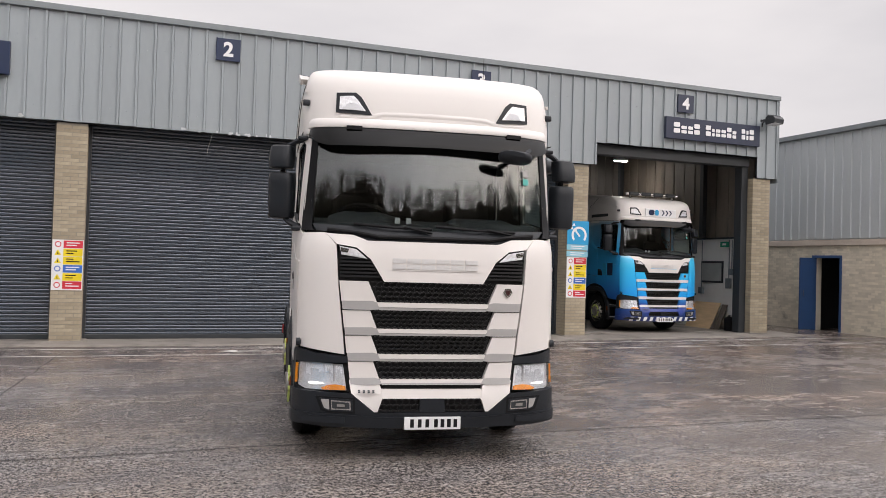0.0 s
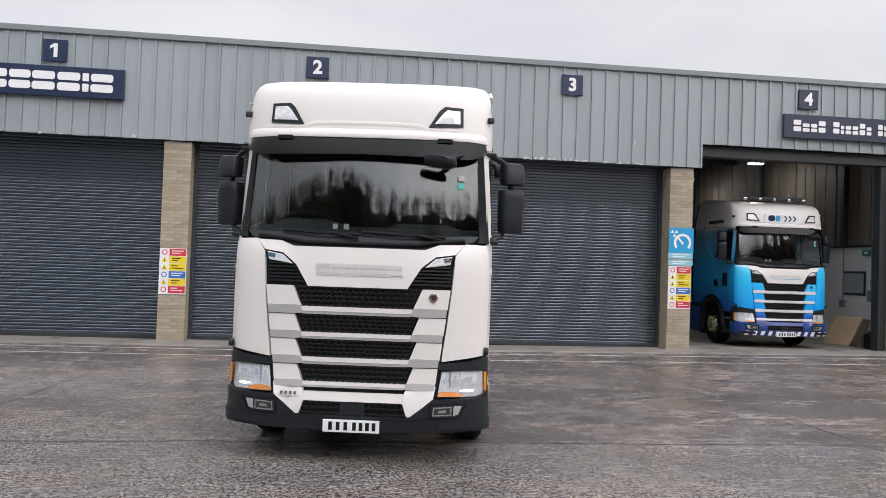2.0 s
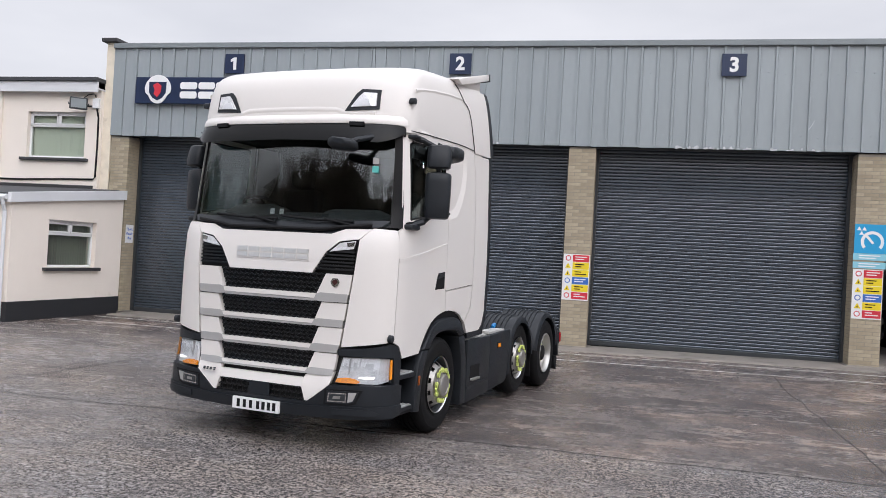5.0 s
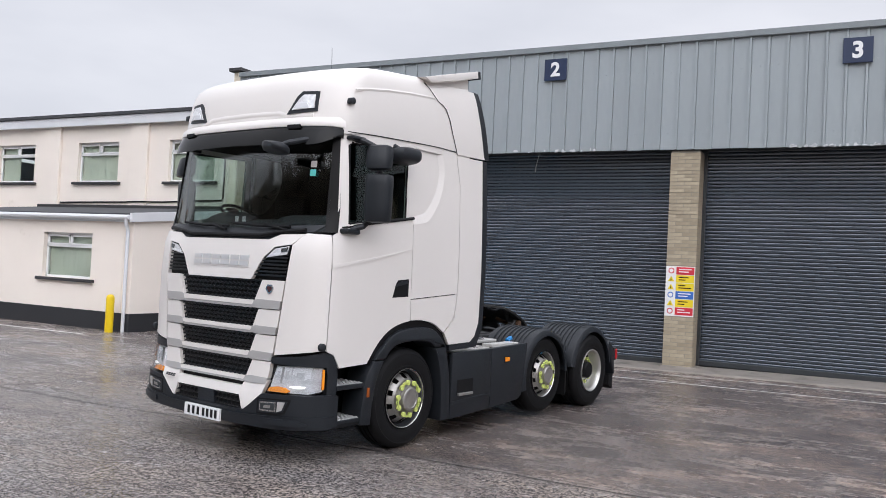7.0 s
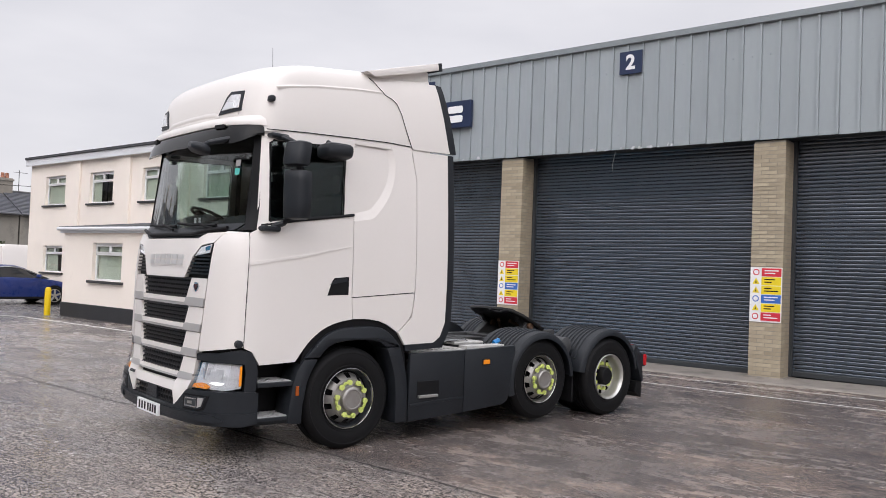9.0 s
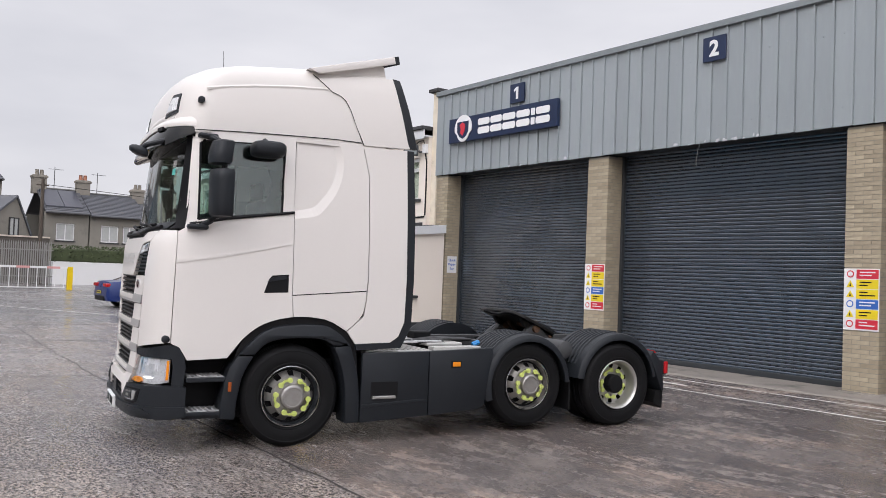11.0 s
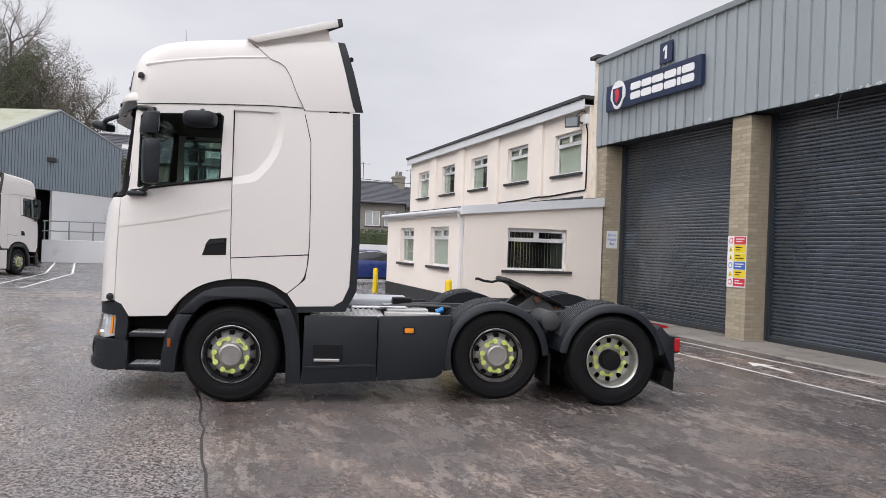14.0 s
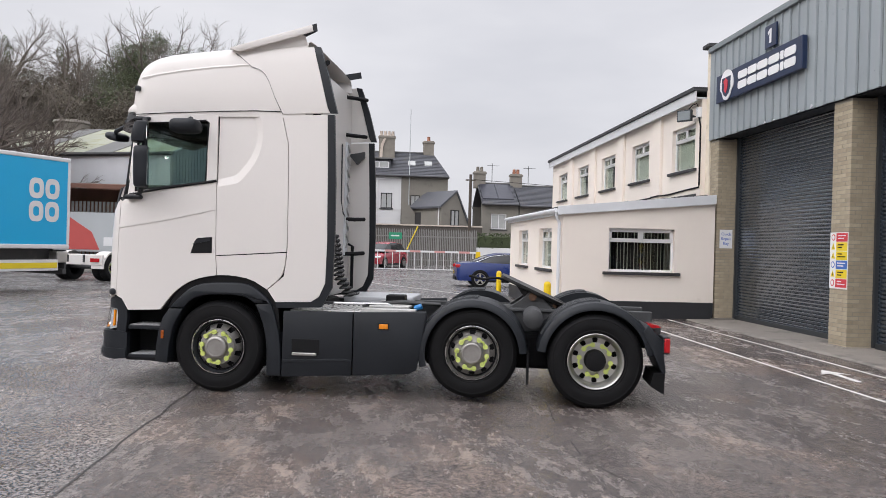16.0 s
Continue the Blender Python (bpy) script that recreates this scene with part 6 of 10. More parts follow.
        # fender over the front wheel
        pieces = [("front_fender", [(0.70, 0.315), (0.708, 0.47), (0.735, 0.66), (0.775, 0.79), (0.852, 0.903), (1.006, 0.903), (0.945, 0.80), (0.895, 0.69), (0.855, 0.47), (0.845, 0.30)]),
                  ("wheel_arch", [(0.855, 0.909)] + rounded([(0.965, 1.030), (1.08, 1.135), (1.24, 1.192), (1.48, 1.206), (1.745, 1.197), (1.895, 1.092), (1.978, 1.002)], 2) + [(1.982, 0.996), (1.806, 0.986)] + rounded([(1.80, 0.99), (1.695, 1.060), (1.44, 1.072), (1.20, 1.054), (1.085, 0.995), (1.015, 0.909)], 2)),
                  ("rear_fender", [(1.809, 0.980), (1.985, 0.990)] + rounded([(1.995, 0.965), (2.035, 0.85), (2.095, 0.62), (2.108, 0.21)], 1) + [(1.95, 0.21)] + rounded([(1.948, 0.5), (1.925, 0.68), (1.87, 0.86), (1.809, 0.972)], 1))]
        for nm, poly in pieces:
            part(nm, prism(poly, 1.0 * g, (1.268 if nm == "wheel_arch" else 1.258) * g, "x", 0.022 if nm == "wheel_arch" else 0.014), M_PLASTIC, root, "dark grey wheel arch" if nm == "wheel_arch" else "dark grey fender piece", smooth=True)
        liner = prism(rounded([(0.80, 0.4), (0.81, 0.90), (0.93, 1.10), (1.12, 1.24), (1.4, 1.285), (1.72, 1.27), (1.9, 1.17), (2.07, 1.04), (2.09, 0.3)]) + [(2.0, 0.3), (2.0, 0.6), (1.92, 0.9), (1.72, 1.10), (1.4, 1.14), (1.10, 1.07), (0.92, 0.9), (0.85, 0.65), (0.84, 0.4)], 0.45 * g, 1.225 * g, "x")
        prism([(0.82, 0.4), (0.82, 1.2), (2.05, 1.2), (2.05, 0.4)], 0.42 * g, 0.46 * g, "x", bm=liner)
        part("arch_liner", liner, M_BLACK, root)
        part("side_marker", box(1.262 * g - 0.008, 1.262 * g + 0.008, 0.768, 0.80, 0.57, 0.66, 0.004), M_AMBER_DK, root, "small amber side marker")
        # entry steps in a dark well
        well = bmesh.new()
        box(min(0.88 * g, 0.92 * g), max(0.88 * g, 0.92 * g), 0.30, 0.88, 0.32, 0.92, bm=well)
        box(min(0.9 * g, 1.2 * g), max(0.9 * g, 1.2 * g), 0.33, 0.37, 0.33, 0.92, bm=well)
        box(min(0.9 * g, 1.235 * g), max(0.9 * g, 1.235 * g), 0.36, 0.76, 0.32, 0.365, 0.01, well)
        part("step_well", well, M_BLACK, root)
        for z in (0.395, 0.715):
            st = part("step", box(min(0.93 * g, 1.235 * g), max(0.93 * g, 1.235 * g), 0.385, 0.755, z - 0.055, z - 0.012, 0.008), M_PLASTIC, root, "dark entry step")
            tread = bmesh.new()
            box(min(0.95 * g, 1.225 * g), max(0.95 * g, 1.225 * g), 0.40, 0.74, z - 0.012, z - 0.004, 0.003, tread, 1)
            for i in range(7):
                for j in range(5):
                    cx, cy = (0.975 + j * 0.056) * g, 0.43 + i * 0.047
                    lathe([(0.0, 0.016), (0.006, 0.012), (0.006, 0.006), (0.0, 0.004)], 8, "z", (cx, cy, z - 0.004), tread)
            part("tread", tread, M_TREAD_DK, st, "studded metal tread")
        # mirrors
        # local offsets differ a little from side to side
        mo = 1.425 if g > 0 else -1.40
        shape = [(math.copysign(abs(math.cos(q)) ** 0.42, math.cos(q)), math.sin(q)) for q in [math.pi * i / 10 for i in range(11)]]
        ring = [(cx, -0.105 * cy ** 0.8) for cx, cy in [(c, max(d, 0.0)) for c, d in shape]] + [(-0.97, 0.035), (0.97, 0.035)]
        turn = Matrix.Translation((mo, 0.61, 0)) @ pose(0, 0, 0, 0, 0, 20 * g) @ Matrix.Translation((-mo, -0.61, 0))
        ma = part("mirror_arm", tube([(1.19 * g, 0.47, 2.965), (1.28 * g, 0.54, 2.945), (mo - 0.02 * g, 0.60, 2.88), (mo, 0.61, 2.66), (mo, 0.61, 2.25), (1.33 * g, 0.53, 2.165), (1.20 * g, 0.43, 2.10)], 0.028), M_PLASTIC, root, "dark mirror arm beside the door", smooth=True)
        part("upper_mirror", loft([[turn @ Vector((mo + dx * 0.115 * w, 0.605 - k + dy * w + 0.02 * (1 - w), z)) for dx, dy in ring] for z, w, k in ((2.68, 0.8, 0.03), (2.69, 0.97, 0.03), (2.74, 1.03, 0.025), (2.83, 1.02, 0.01), (2.892, 0.95, 0.0), (2.905, 0.78, 0.0))]), M_PLASTIC, ma, "dark upper mirror housing", smooth=True)
        part("main_mirror", loft([[turn @ Vector((mo + dx * 0.12 * w, 0.61 + dy * w + 0.02 * (1 - w), z)) for dx, dy in ring] for z, w in ((2.20, 0.72), (2.208, 0.9), (2.23, 0.99), (2.35, 1.03), (2.55, 1.05), (2.62, 1.03), (2.636, 0.95), (2.642, 0.75))]), M_PLASTIC, ma, "dark main mirror housing", smooth=True)
        for z0, z1 in ((2.715, 2.875), (2.235, 2.605)):
            mg = box(mo - 0.092, mo + 0.092, 0.640 if z0 < 2.5 else 0.628, 0.650 if z0 < 2.5 else 0.640, z0, z1, 0.003)
            bmesh.ops.transform(mg, matrix=turn, verts=mg.verts)
            part("mirror_glass", mg, M_MIRROR, ma, "mirror glass")
        part("arm_base", box(min(1.19 * g, 1.31 * g), max(1.19 * g, 1.31 * g), 0.33, 0.52, 2.08, 2.13, 0.02), M_PLASTIC, ma)
        part("top_base", box(min(1.17 * g, 1.27 * g), max(1.17 * g, 1.27 * g), 0.40, 0.58, 2.945, 2.985, 0.015), M_PLASTIC, ma)
    oval = [(math.copysign(abs(math.cos(q)) ** 0.5, math.cos(q)), math.copysign(abs(math.sin(q)) ** 0.62, math.sin(q))) for q in [2 * math.pi * i / 18 for i in range(18)]]
    kerb = part("kerb_mirror", loft([[Vector((x, 1.03 + a * 0.165 * w, 2.862 + b * 0.072 * w + (x - 1.27) * 0.12)) for a, b in oval] for x, w in ((1.265, 0.8), (1.285, 0.97), (1.34, 1.03), (1.41, 1.0), (1.455, 0.85), (1.475, 0.55))]), M_PLASTIC, root, "dark kerb mirror over the door", smooth=True)
    part("kerb_arm", tube([(1.20, 1.03, 2.98), (1.30, 1.03, 2.93)], 0.03), M_PLASTIC, kerb)
    fm = part("front_mirror", loft([[Vector((0.735 + a * 0.155 * w, -0.085 + y + 0.05 * (1 - a) * 0.3, 2.830 + b * 0.048 * w - a * 0.012 - y * 0.25)) for a, b in oval] for y, w in ((-0.07, 0.45), (-0.05, 0.8), (-0.01, 1.0), (0.05, 1.0), (0.085, 0.88), (0.095, 0.6))]), M_PLASTIC, root, "dark front mirror hanging from the visor", smooth=True)
    part("front_mirror_arm", tube([(0.78, -0.05, 2.835), (0.86, 0.0, 2.875), skin(s_at_v(0.93), 2.925, 0.10), skin(s_at_v(0.95), 2.94, 0.04)], 0.026), M_PLASTIC, fm)
    # ----- roof
    levels = [(3.0, 0.17, 1.222), (3.08, 0.172, 1.226), (3.18, 0.18, 1.226), (3.30, 0.193, 1.222), (3.42, 0.213, 1.21), (3.50, 0.236, 1.202), (3.565, 0.27, 1.190), (3.615, 0.32, 1.172), (3.655, 0.40, 1.145), (3.68, 0.52, 1.10), (3.695, 0.70, 1.03), (3.705, 0.9, 0.86), (3.71, 1.05, 0.5)]
    lz, lu, lw = [l[0] for l in levels], [l[1] for l in levels], [l[2] for l in levels]

    def lift(u, z):
        return z + (z - 3.0) / 0.71 * 0.10 * max(u - 0.62, -0.2)

    def roof_side(sgn):
        """The roof's flank addressed by u and true height."""
        def place(u, z, o=0.0):
            zz = z
            for _ in range(6):
                zz = z - (lift(u, zz) - zz)
            return Vector((sgn * (float(np.interp(zz, lz, lw)) + o), u, z))
        return place
    rings = []
    for z, uf, w in levels:
        pts = []
        for i in range(25):
            a = (i / 24) * math.pi / 2
            pts.append((w * math.sin(a) ** (2 / 3.0), uf + 0.42 * (1 - math.cos(a) ** (2 / 3.0))))
        pts += [(w, uf + 0.42 + (2.30 - uf - 0.42) * i / 8) for i in range(1, 9)]
        full = [(-v, u) for v, u in reversed(pts[1:])] + pts
        rings.append([Vector((v, u, lift(u, z))) for v, u in full])
    rf = loft(rings, closed=False, cap=False)
    rf2 = bmesh.new()
    merge(rf2, rf)
    rf2.faces.new([rf2.verts.new(p) for p in rings[-1]])
    part("roof", rf2, roof_paint or paint, root, "high rounded roof", smooth=True)
    for g in (1, -1):
        # crease, drip gap and rear flank of the roof
        crease = [(0.46, 3.415), (0.6, 3.445), (0.9, 3.495), (1.3, 3.54), (1.66, 3.565)]
        place = roof_side(g)
        part("roof_crease", loft([[place(u, z + dz, o) for dz, o in ((0.018, 0.0), (0.004, 0.007), (-0.016, 0.0), (0.0, -0.006))] for u, z in crease]), roof_paint or paint, root, smooth=True)
        part("roof_drip", tube([place(u, z, 0.004) for u, z in ((0.37, 3.012), (0.58, 3.024), (0.8, 3.036), (1.07, 3.046), (1.35, 3.056), (1.6, 3.063), (1.77, 3.066), (2.03, 3.06))], 0.0045, 6), M_SEAM, root, "dark gap under the roof")
        flank = [(1.56, 3.66), (1.70, 3.545), (1.78, 3.52), (1.84, 3.48), (1.90, 3.38), (1.965, 3.22), (2.06, 3.035), (2.575, 3.05), (2.55, 3.10), (2.46, 3.45), (2.37, 3.77), (1.95, 3.74)]
        dfl = part("roof_flank", sheet(flank, place, 0.04, 0.012, 0.12, 0.1), roof_paint or paint, root, smooth=True)
        part("flank_edge", sheet([(2.37, 3.775), (2.445, 3.765), (2.55, 3.45), (2.645, 3.09), (2.655, 3.05), (2.579, 3.05), (2.554, 3.10), (2.464, 3.45)], place, 0.06, 0.016, 0.12, 0.1), M_PLASTIC, dfl, "black rubber edge strip")
        part("flank_seam", tube([place(u, z, 0.008) for u, z in ((1.50, 3.70), (1.56, 3.66), (1.70, 3.545), (1.78, 3.52), (1.84, 3.48), (1.90, 3.38), (1.965, 3.22), (2.055, 3.035))], 0.004, 6), M_SEAM, dfl)
        pod = prism([(0.385, 3.275), (0.39, 3.325), (0.42, 3.335), (0.445, 3.32), (0.445, 3.285), (0.43, 3.272)], 1.17 * g, 1.235 * g, "x", 0.010)
        part("camera_pod", pod, M_PLASTIC, root, "small dark camera pod", smooth=True)
        # roof lamps in dark frames
        def roof_face(v, z, o=0.0):
            uf, w = float(np.interp(z, lz, lu)), float(np.interp(z, lz, lw))
            a = math.asin(min(0.999, (abs(v) / w) ** 1.5))
            u = uf + 0.42 * (1 - math.cos(a) ** (2 / 3.0))
            return Vector((v, u - o, lift(u, z)))
        fr = part("roof_lamp", sheet([(0.60 * g, 3.185), (0.935 * g, 3.205), (0.93 * g, 3.40), (0.75 * g, 3.405), (0.70 * g, 3.36)], roof_face, 0.05, 0.012, 0.1, 0.3), M_PLASTIC, root, "roof lamp in a dark frame", smooth=True)
        part("roof_lamp_glass", sheet([(0.66 * g, 3.222), (0.905 * g, 3.235), (0.90 * g, 3.365), (0.775 * g, 3.37), (0.735 * g, 3.33)], roof_face, 0.02, 0.022, 0.1, 0.3), M_LAMP_IN, fr, "clear lamp glass", smooth=True)
        part("roof_lamp_bar", sheet([(0.69 * g, 3.228), (0.86 * g, 3.236), (0.83 * g, 3.29), (0.74 * g, 3.30)], roof_face, 0.012, 0.027, 0.1, 0.3), M_FASCIA, fr, "bright reflector bar")
    line = [(-0.90, 3.17), (-0.62, 3.165), (-0.50, 3.20), (-0.3, 3.207), (0.0, 3.21), (0.3, 3.207), (0.50, 3.20), (0.62, 3.165), (0.90, 3.17)]
    part("roof_front_crease", loft([[roof_face(v, z + dz, o) for dz, o in ((0.028, -0.002), (0.006, 0.009), (-0.012, 0.007), (-0.03, -0.002), (0.0, -0.01))] for v, z in line]), roof_paint or paint, root, smooth=True)
    part("aerial", tube([(0.60, 0.75, 3.69), (0.60, 0.75, 3.72), (0.60, 0.74, 3.73), (0.60, 0.73, 3.94)], 0.0045, 6, None, 0.002), M_BLACK, root, "thin roof aerial")
    # rear wall, roof wing
    part("rear_wall", box(-1.19, 1.19, 2.26, 2.302, 1.0, 3.66, 0.01), roof_paint or paint, root, "white rear wall of the cab")
    if wing:
        vane = []
        for v in np.linspace(-1.23, 1.23, 25):
            d = 0.02 * (v / 1.23) ** 2
            w2 = 0.5 * (1 - (v / 1.23) ** 6)
            vane.append([Vector((v, u - w2 * k, z - d - w2 * k * 0.3)) for u, z, k in ((1.44, 3.765, 0), (1.9, 3.893, 0.5), (2.36, 4.015, 1), (2.365, 3.96, 1), (1.95, 3.845, 0.5), (1.56, 3.735, 0))])
        wg = part("roof_wing", loft(vane), paint, root, "white roof air deflector", smooth=True)
        for g in (1, -1):
            part("wing_end", prism([(1.44, 3.745), (1.9, 3.875), (2.36, 4.0), (2.375, 3.925), (1.95, 3.805), (1.55, 3.705)], 1.215 * g, 1.238 * g, "x", 0.008), paint, wg, smooth=True)
        # white body under the blade, behind a shadow gap
        body = loft([[Vector((v * (0.978 if z > 3.71 else 0.95), u, z)) for u, z in ((1.5, 3.70), (1.62, 3.757), (1.8, 3.808), (2.26 - 0.3 * (1 - (v / 1.2) ** 6), 3.925 - 0.09 * (1 - (v / 1.2) ** 6)), (2.32 - 0.3 * (1 - (v / 1.2) ** 6), 3.70))] for v in np.linspace(-1.2, 1.2, 17)])
        part("wing_body", body, paint, wg, smooth=True)
        for g in (1, -1):
            tip = []
            for v in np.linspace(1.0, 1.236, 6):
                d = 0.02 * (v / 1.23) ** 2
                w2 = 0.5 * max(0.0, 1 - (v / 1.23) ** 6)
                tip.append([Vector((v * g, u - w2, z - d - w2 * 0.3)) for u, z in ((2.358, 4.018), (2.405, 4.03), (2.42, 3.945), (2.36, 3.955))])
            part("wing_tip", loft(tip), M_PLASTIC, wg, "black tip strip of the air deflector")
    # ----- inside
    part("cab_floor", box(-1.18, 1.18, 0.35, 2.25, 1.25, 1.30), M_DASH, root)
    part("dashboard", loft([[Vector((x, y, z)) for y, z in ((0.26, 2.05), (0.34, 2.13), (0.44, 2.18), (0.62, 2.225), (0.76, 2.16), (0.70, 1.75), (0.30, 1.7))] for x in (-1.12, -0.5, 0.0, 0.5, 1.12)]), M_DASH, root, "dark dashboard")
    part("dash_hood", loft([[Vector((x, y, z)) for y, z in ((0.44, 2.17), (0.50, 2.26 + h), (0.62, 2.30 + h), (0.72, 2.20))] for x, h in ((-0.95, -0.05), (-0.8, 0.0), (-0.45, 0.0), (-0.25, -0.05))]), M_DASH, root, "raised instrument hood", smooth=True)
    part("dash_shelf", loft([[Vector((x, y, z)) for y, z in ((0.40, 2.15), (0.46, 2.235 + h), (0.62, 2.27 + h), (0.74, 2.19))] for x, h in ((0.18, -0.06), (0.30, 0.0), (0.80, 0.0), (0.98, -0.06))]), M_DASH, root, "raised passenger side of the dashboard", smooth=True)
    for x in (-0.30, -0.19):
        part("dash_tag", box(x - 0.025, x + 0.025, 0.40, 0.404, 2.185, 2.24, 0.002), M_FASCIA, root, "small pale holder on the dashboard")
    part("dash_box", box(0.2, 0.34, 0.42, 0.52, 2.15, 2.21, 0.01), M_STEEL_DK, root)
    part("dash_sheet", box(0.5, 0.8, 0.40, 0.60, 2.152, 2.16, 0.002), M_DASH, root)
    for x in (0.95,):
        part("screen_sticker", sheet(F([(x - 0.03, 2.60), (x + 0.03, 2.60), (x + 0.03, 2.66), (x - 0.03, 2.66)]), skin, 0.001, -0.014), M_TEAL, root, "small teal windscreen sticker")
        part("screen_sticker", sheet(F([(x - 0.03, 2.68), (x + 0.03, 2.68), (x + 0.03, 2.74), (x - 0.03, 2.74)]), skin, 0.001, -0.014), M_GREY_TRIM_SHADE, root, "small pale windscreen sticker")
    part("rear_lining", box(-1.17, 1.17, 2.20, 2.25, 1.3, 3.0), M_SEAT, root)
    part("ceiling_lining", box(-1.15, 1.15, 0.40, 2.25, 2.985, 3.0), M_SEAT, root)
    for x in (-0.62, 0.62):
        seat = part("seat", box(x - 0.26, x + 0.26, 0.95, 1.45, 1.72, 1.86, 0.05), M_SEAT, root, "cab seat darkened as if in shade")
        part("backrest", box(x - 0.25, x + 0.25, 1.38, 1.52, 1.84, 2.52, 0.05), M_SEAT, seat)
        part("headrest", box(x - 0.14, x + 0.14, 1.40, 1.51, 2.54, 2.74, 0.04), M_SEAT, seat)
        part("seat_base", box(x - 0.2, x + 0.2, 1.0, 1.4, 1.3, 1.72, 0.02), M_DASH, seat)
    sw = lathe([(math.sin(a) * 0.017, 0.24 + math.cos(a) * 0.017) for a in [2 * math.pi * i / 8 for i in range(8)]], 30, "z", closed=True)
    bmesh.ops.transform(sw, matrix=pose(-0.62, 0.74, 2.26, -26, 0, 0), verts=sw.verts)
    stw = part("steering_wheel", sw, M_BLACK, root, "black steering wheel", smooth=True)
    spk = box(-0.235, 0.235, -0.025, 0.025, -0.02, 0.0)
    box(-0.07, 0.07, -0.20, 0.05, -0.025, 0.0, 0.01, spk)
    bmesh.ops.transform(spk, matrix=pose(-0.62, 0.74, 2.26, -26, 0, 0), verts=spk.verts)
    part("spoke", spk, M_BLACK, stw)
    part("column", tube([(-0.62, 0.74, 2.24), (-0.62, 0.58, 1.95)], 0.05), M_BLACK, stw)


M_LETTER = mat("brushed_letter", (0.68, 0.665, 0.65), 0.35, metal=0.4, vary=0.05)
M_TEAL = mat("teal_sticker", (0.1, 0.5, 0.45), 0.5, vary=0.05)
M_BADGE = mat("dark_red_enamel", (0.05, 0.014, 0.014), 0.3, vary=0.1)
M_MIRROR = mat("mirror_glass", (0.8, 0.8, 0.8), 0.02, metal=1.0, vary=0.0, rough_vary=0.0)

TRUCK = pose(2.676, 7.142, 0, 0, 0, -9.5)


def white_truck():
    root = thing("tractor_unit", "white high-roof tractor unit with dark plastic skirts on wet concrete", "truck", TRUCK)
    build_cab(root, M_PAINT, M_PAINT, (M_PAINT, M_GREY_TRIM_SHADE, M_PAINT))
    for g in (1, -1):
        wheel(root, 1.215 * g, 1.395, 0.498, 0.5, g, "front")
        wheel(root, 1.215 * g, 4.165, 0.535, 0.485, g, "front")
        wheel(root, 1.245 * g, 5.455, 0.496, 0.498, g, "drive")
        # side skirt in two panels with a step pocket
        a = part("skirt", prism([(2.115, 0.205), (2.885, 0.245), (2.885, 0.925), (2.125, 0.915)], 1.2 * g, 1.255 * g, "x", 0.012), M_PLASTIC, root, "dark grey side skirt", smooth=True)
        part("skirt", prism([(2.892, 0.245), (3.50, 0.285), (3.58, 0.33), (3.60, 0.45), (3.64, 0.70), (3.68, 0.90), (3.67, 0.955), (2.892, 0.925)], 1.2 * g, 1.253 * g, "x", 0.012), M_PLASTIC, root, "dark grey side skirt", smooth=True)
        part("skirt_rib", prism([(2.13, 0.36), (2.80, 0.395), (2.88, 0.38), (2.88, 0.41), (2.80, 0.425), (2.13, 0.39)], 1.25 * g, 1.262 * g, "x", 0.004), M_PLASTIC, a)
        pk = part("step_pocket", box(min(1.25 * g, 1.259 * g), max(1.25 * g, 1.259 * g), 2.225, 2.53, 0.455, 0.62, 0.004), M_BLACK, a, "dark step pocket")
        part("pocket_tread", box(min(1.245 * g, 1.285 * g), max(1.245 * g, 1.285 * g), 2.235, 2.50, 0.445, 0.475, 0.006), M_ALU, pk, "aluminium step edge")
        mk = part("side_lamp", box(min(1.25 * g, 1.268 * g), max(1.25 * g, 1.268 * g), 3.17, 3.265, 0.757, 0.808, 0.006), M_ORANGE, root, "amber side marker lamp")
        part("lamp_frame", box(min(1.248 * g, 1.258 * g), max(1.248 * g, 1.258 * g), 3.155, 3.28, 0.744, 0.82, 0.004), M_BLACK, mk)
        # ribbed mudguards over the two rear axles
        for (uc, zc, r, a0, a1, name) in ((4.165, 0.52, 0.585, 3, 196, "m"), (5.455, 0.50, 0.615, 8, 172, "d")):
            mg = bmesh.new()
            n = 26
            secs = []
            for i in range(n + 1):
                q = radians(a0 + (a1 - a0) * i / n)
                cy, cz = uc + math.cos(q) * r, zc + math.sin(q) * r
                iy, iz = uc + math.cos(q) * (r - 0.02), zc + math.sin(q) * (r - 0.02)
                ly, lz = uc + math.cos(q) * (r - 0.085), zc + math.sin(q) * (r - 0.085)
                jy, jz = uc + math.cos(q) * (r - 0.2), zc + math.sin(q) * (r - 0.2)
                secs.append([Vector((x * g, y, z)) for x, y, z in ((0.60, jy, jz), (0.60, cy, cz), (1.19, cy, cz), (1.235, uc + math.cos(q) * (r - 0.012), zc + math.sin(q) * (r - 0.012)), (1.262, uc + math.cos(q) * (r - 0.05), zc + math.sin(q) * (r - 0.05)), (1.262, ly, lz), (1.235, ly, lz), (1.225, iy, iz), (0.62, iy, iz), (0.62, jy, jz))])
            loft(secs, mg)
            guard = part("mudguard", mg, M_PLASTIC, root, "dark ribbed plastic mudguard", smooth=True)
            for k in range(8):
                x = 0.68 + k * 0.063
                rb = loft([[Vector(((x + dx) * g, uc + math.cos(radians(q)) * (r + dr), zc + math.sin(radians(q)) * (r + dr))) for dx, dr in ((-0.018, -0.004), (-0.010, 0.015), (0.010, 0.015), (0.018, -0.004))] for q in range(86, 157, 5)])
                part("rib", rb, M_PLASTIC, guard, smooth=True)
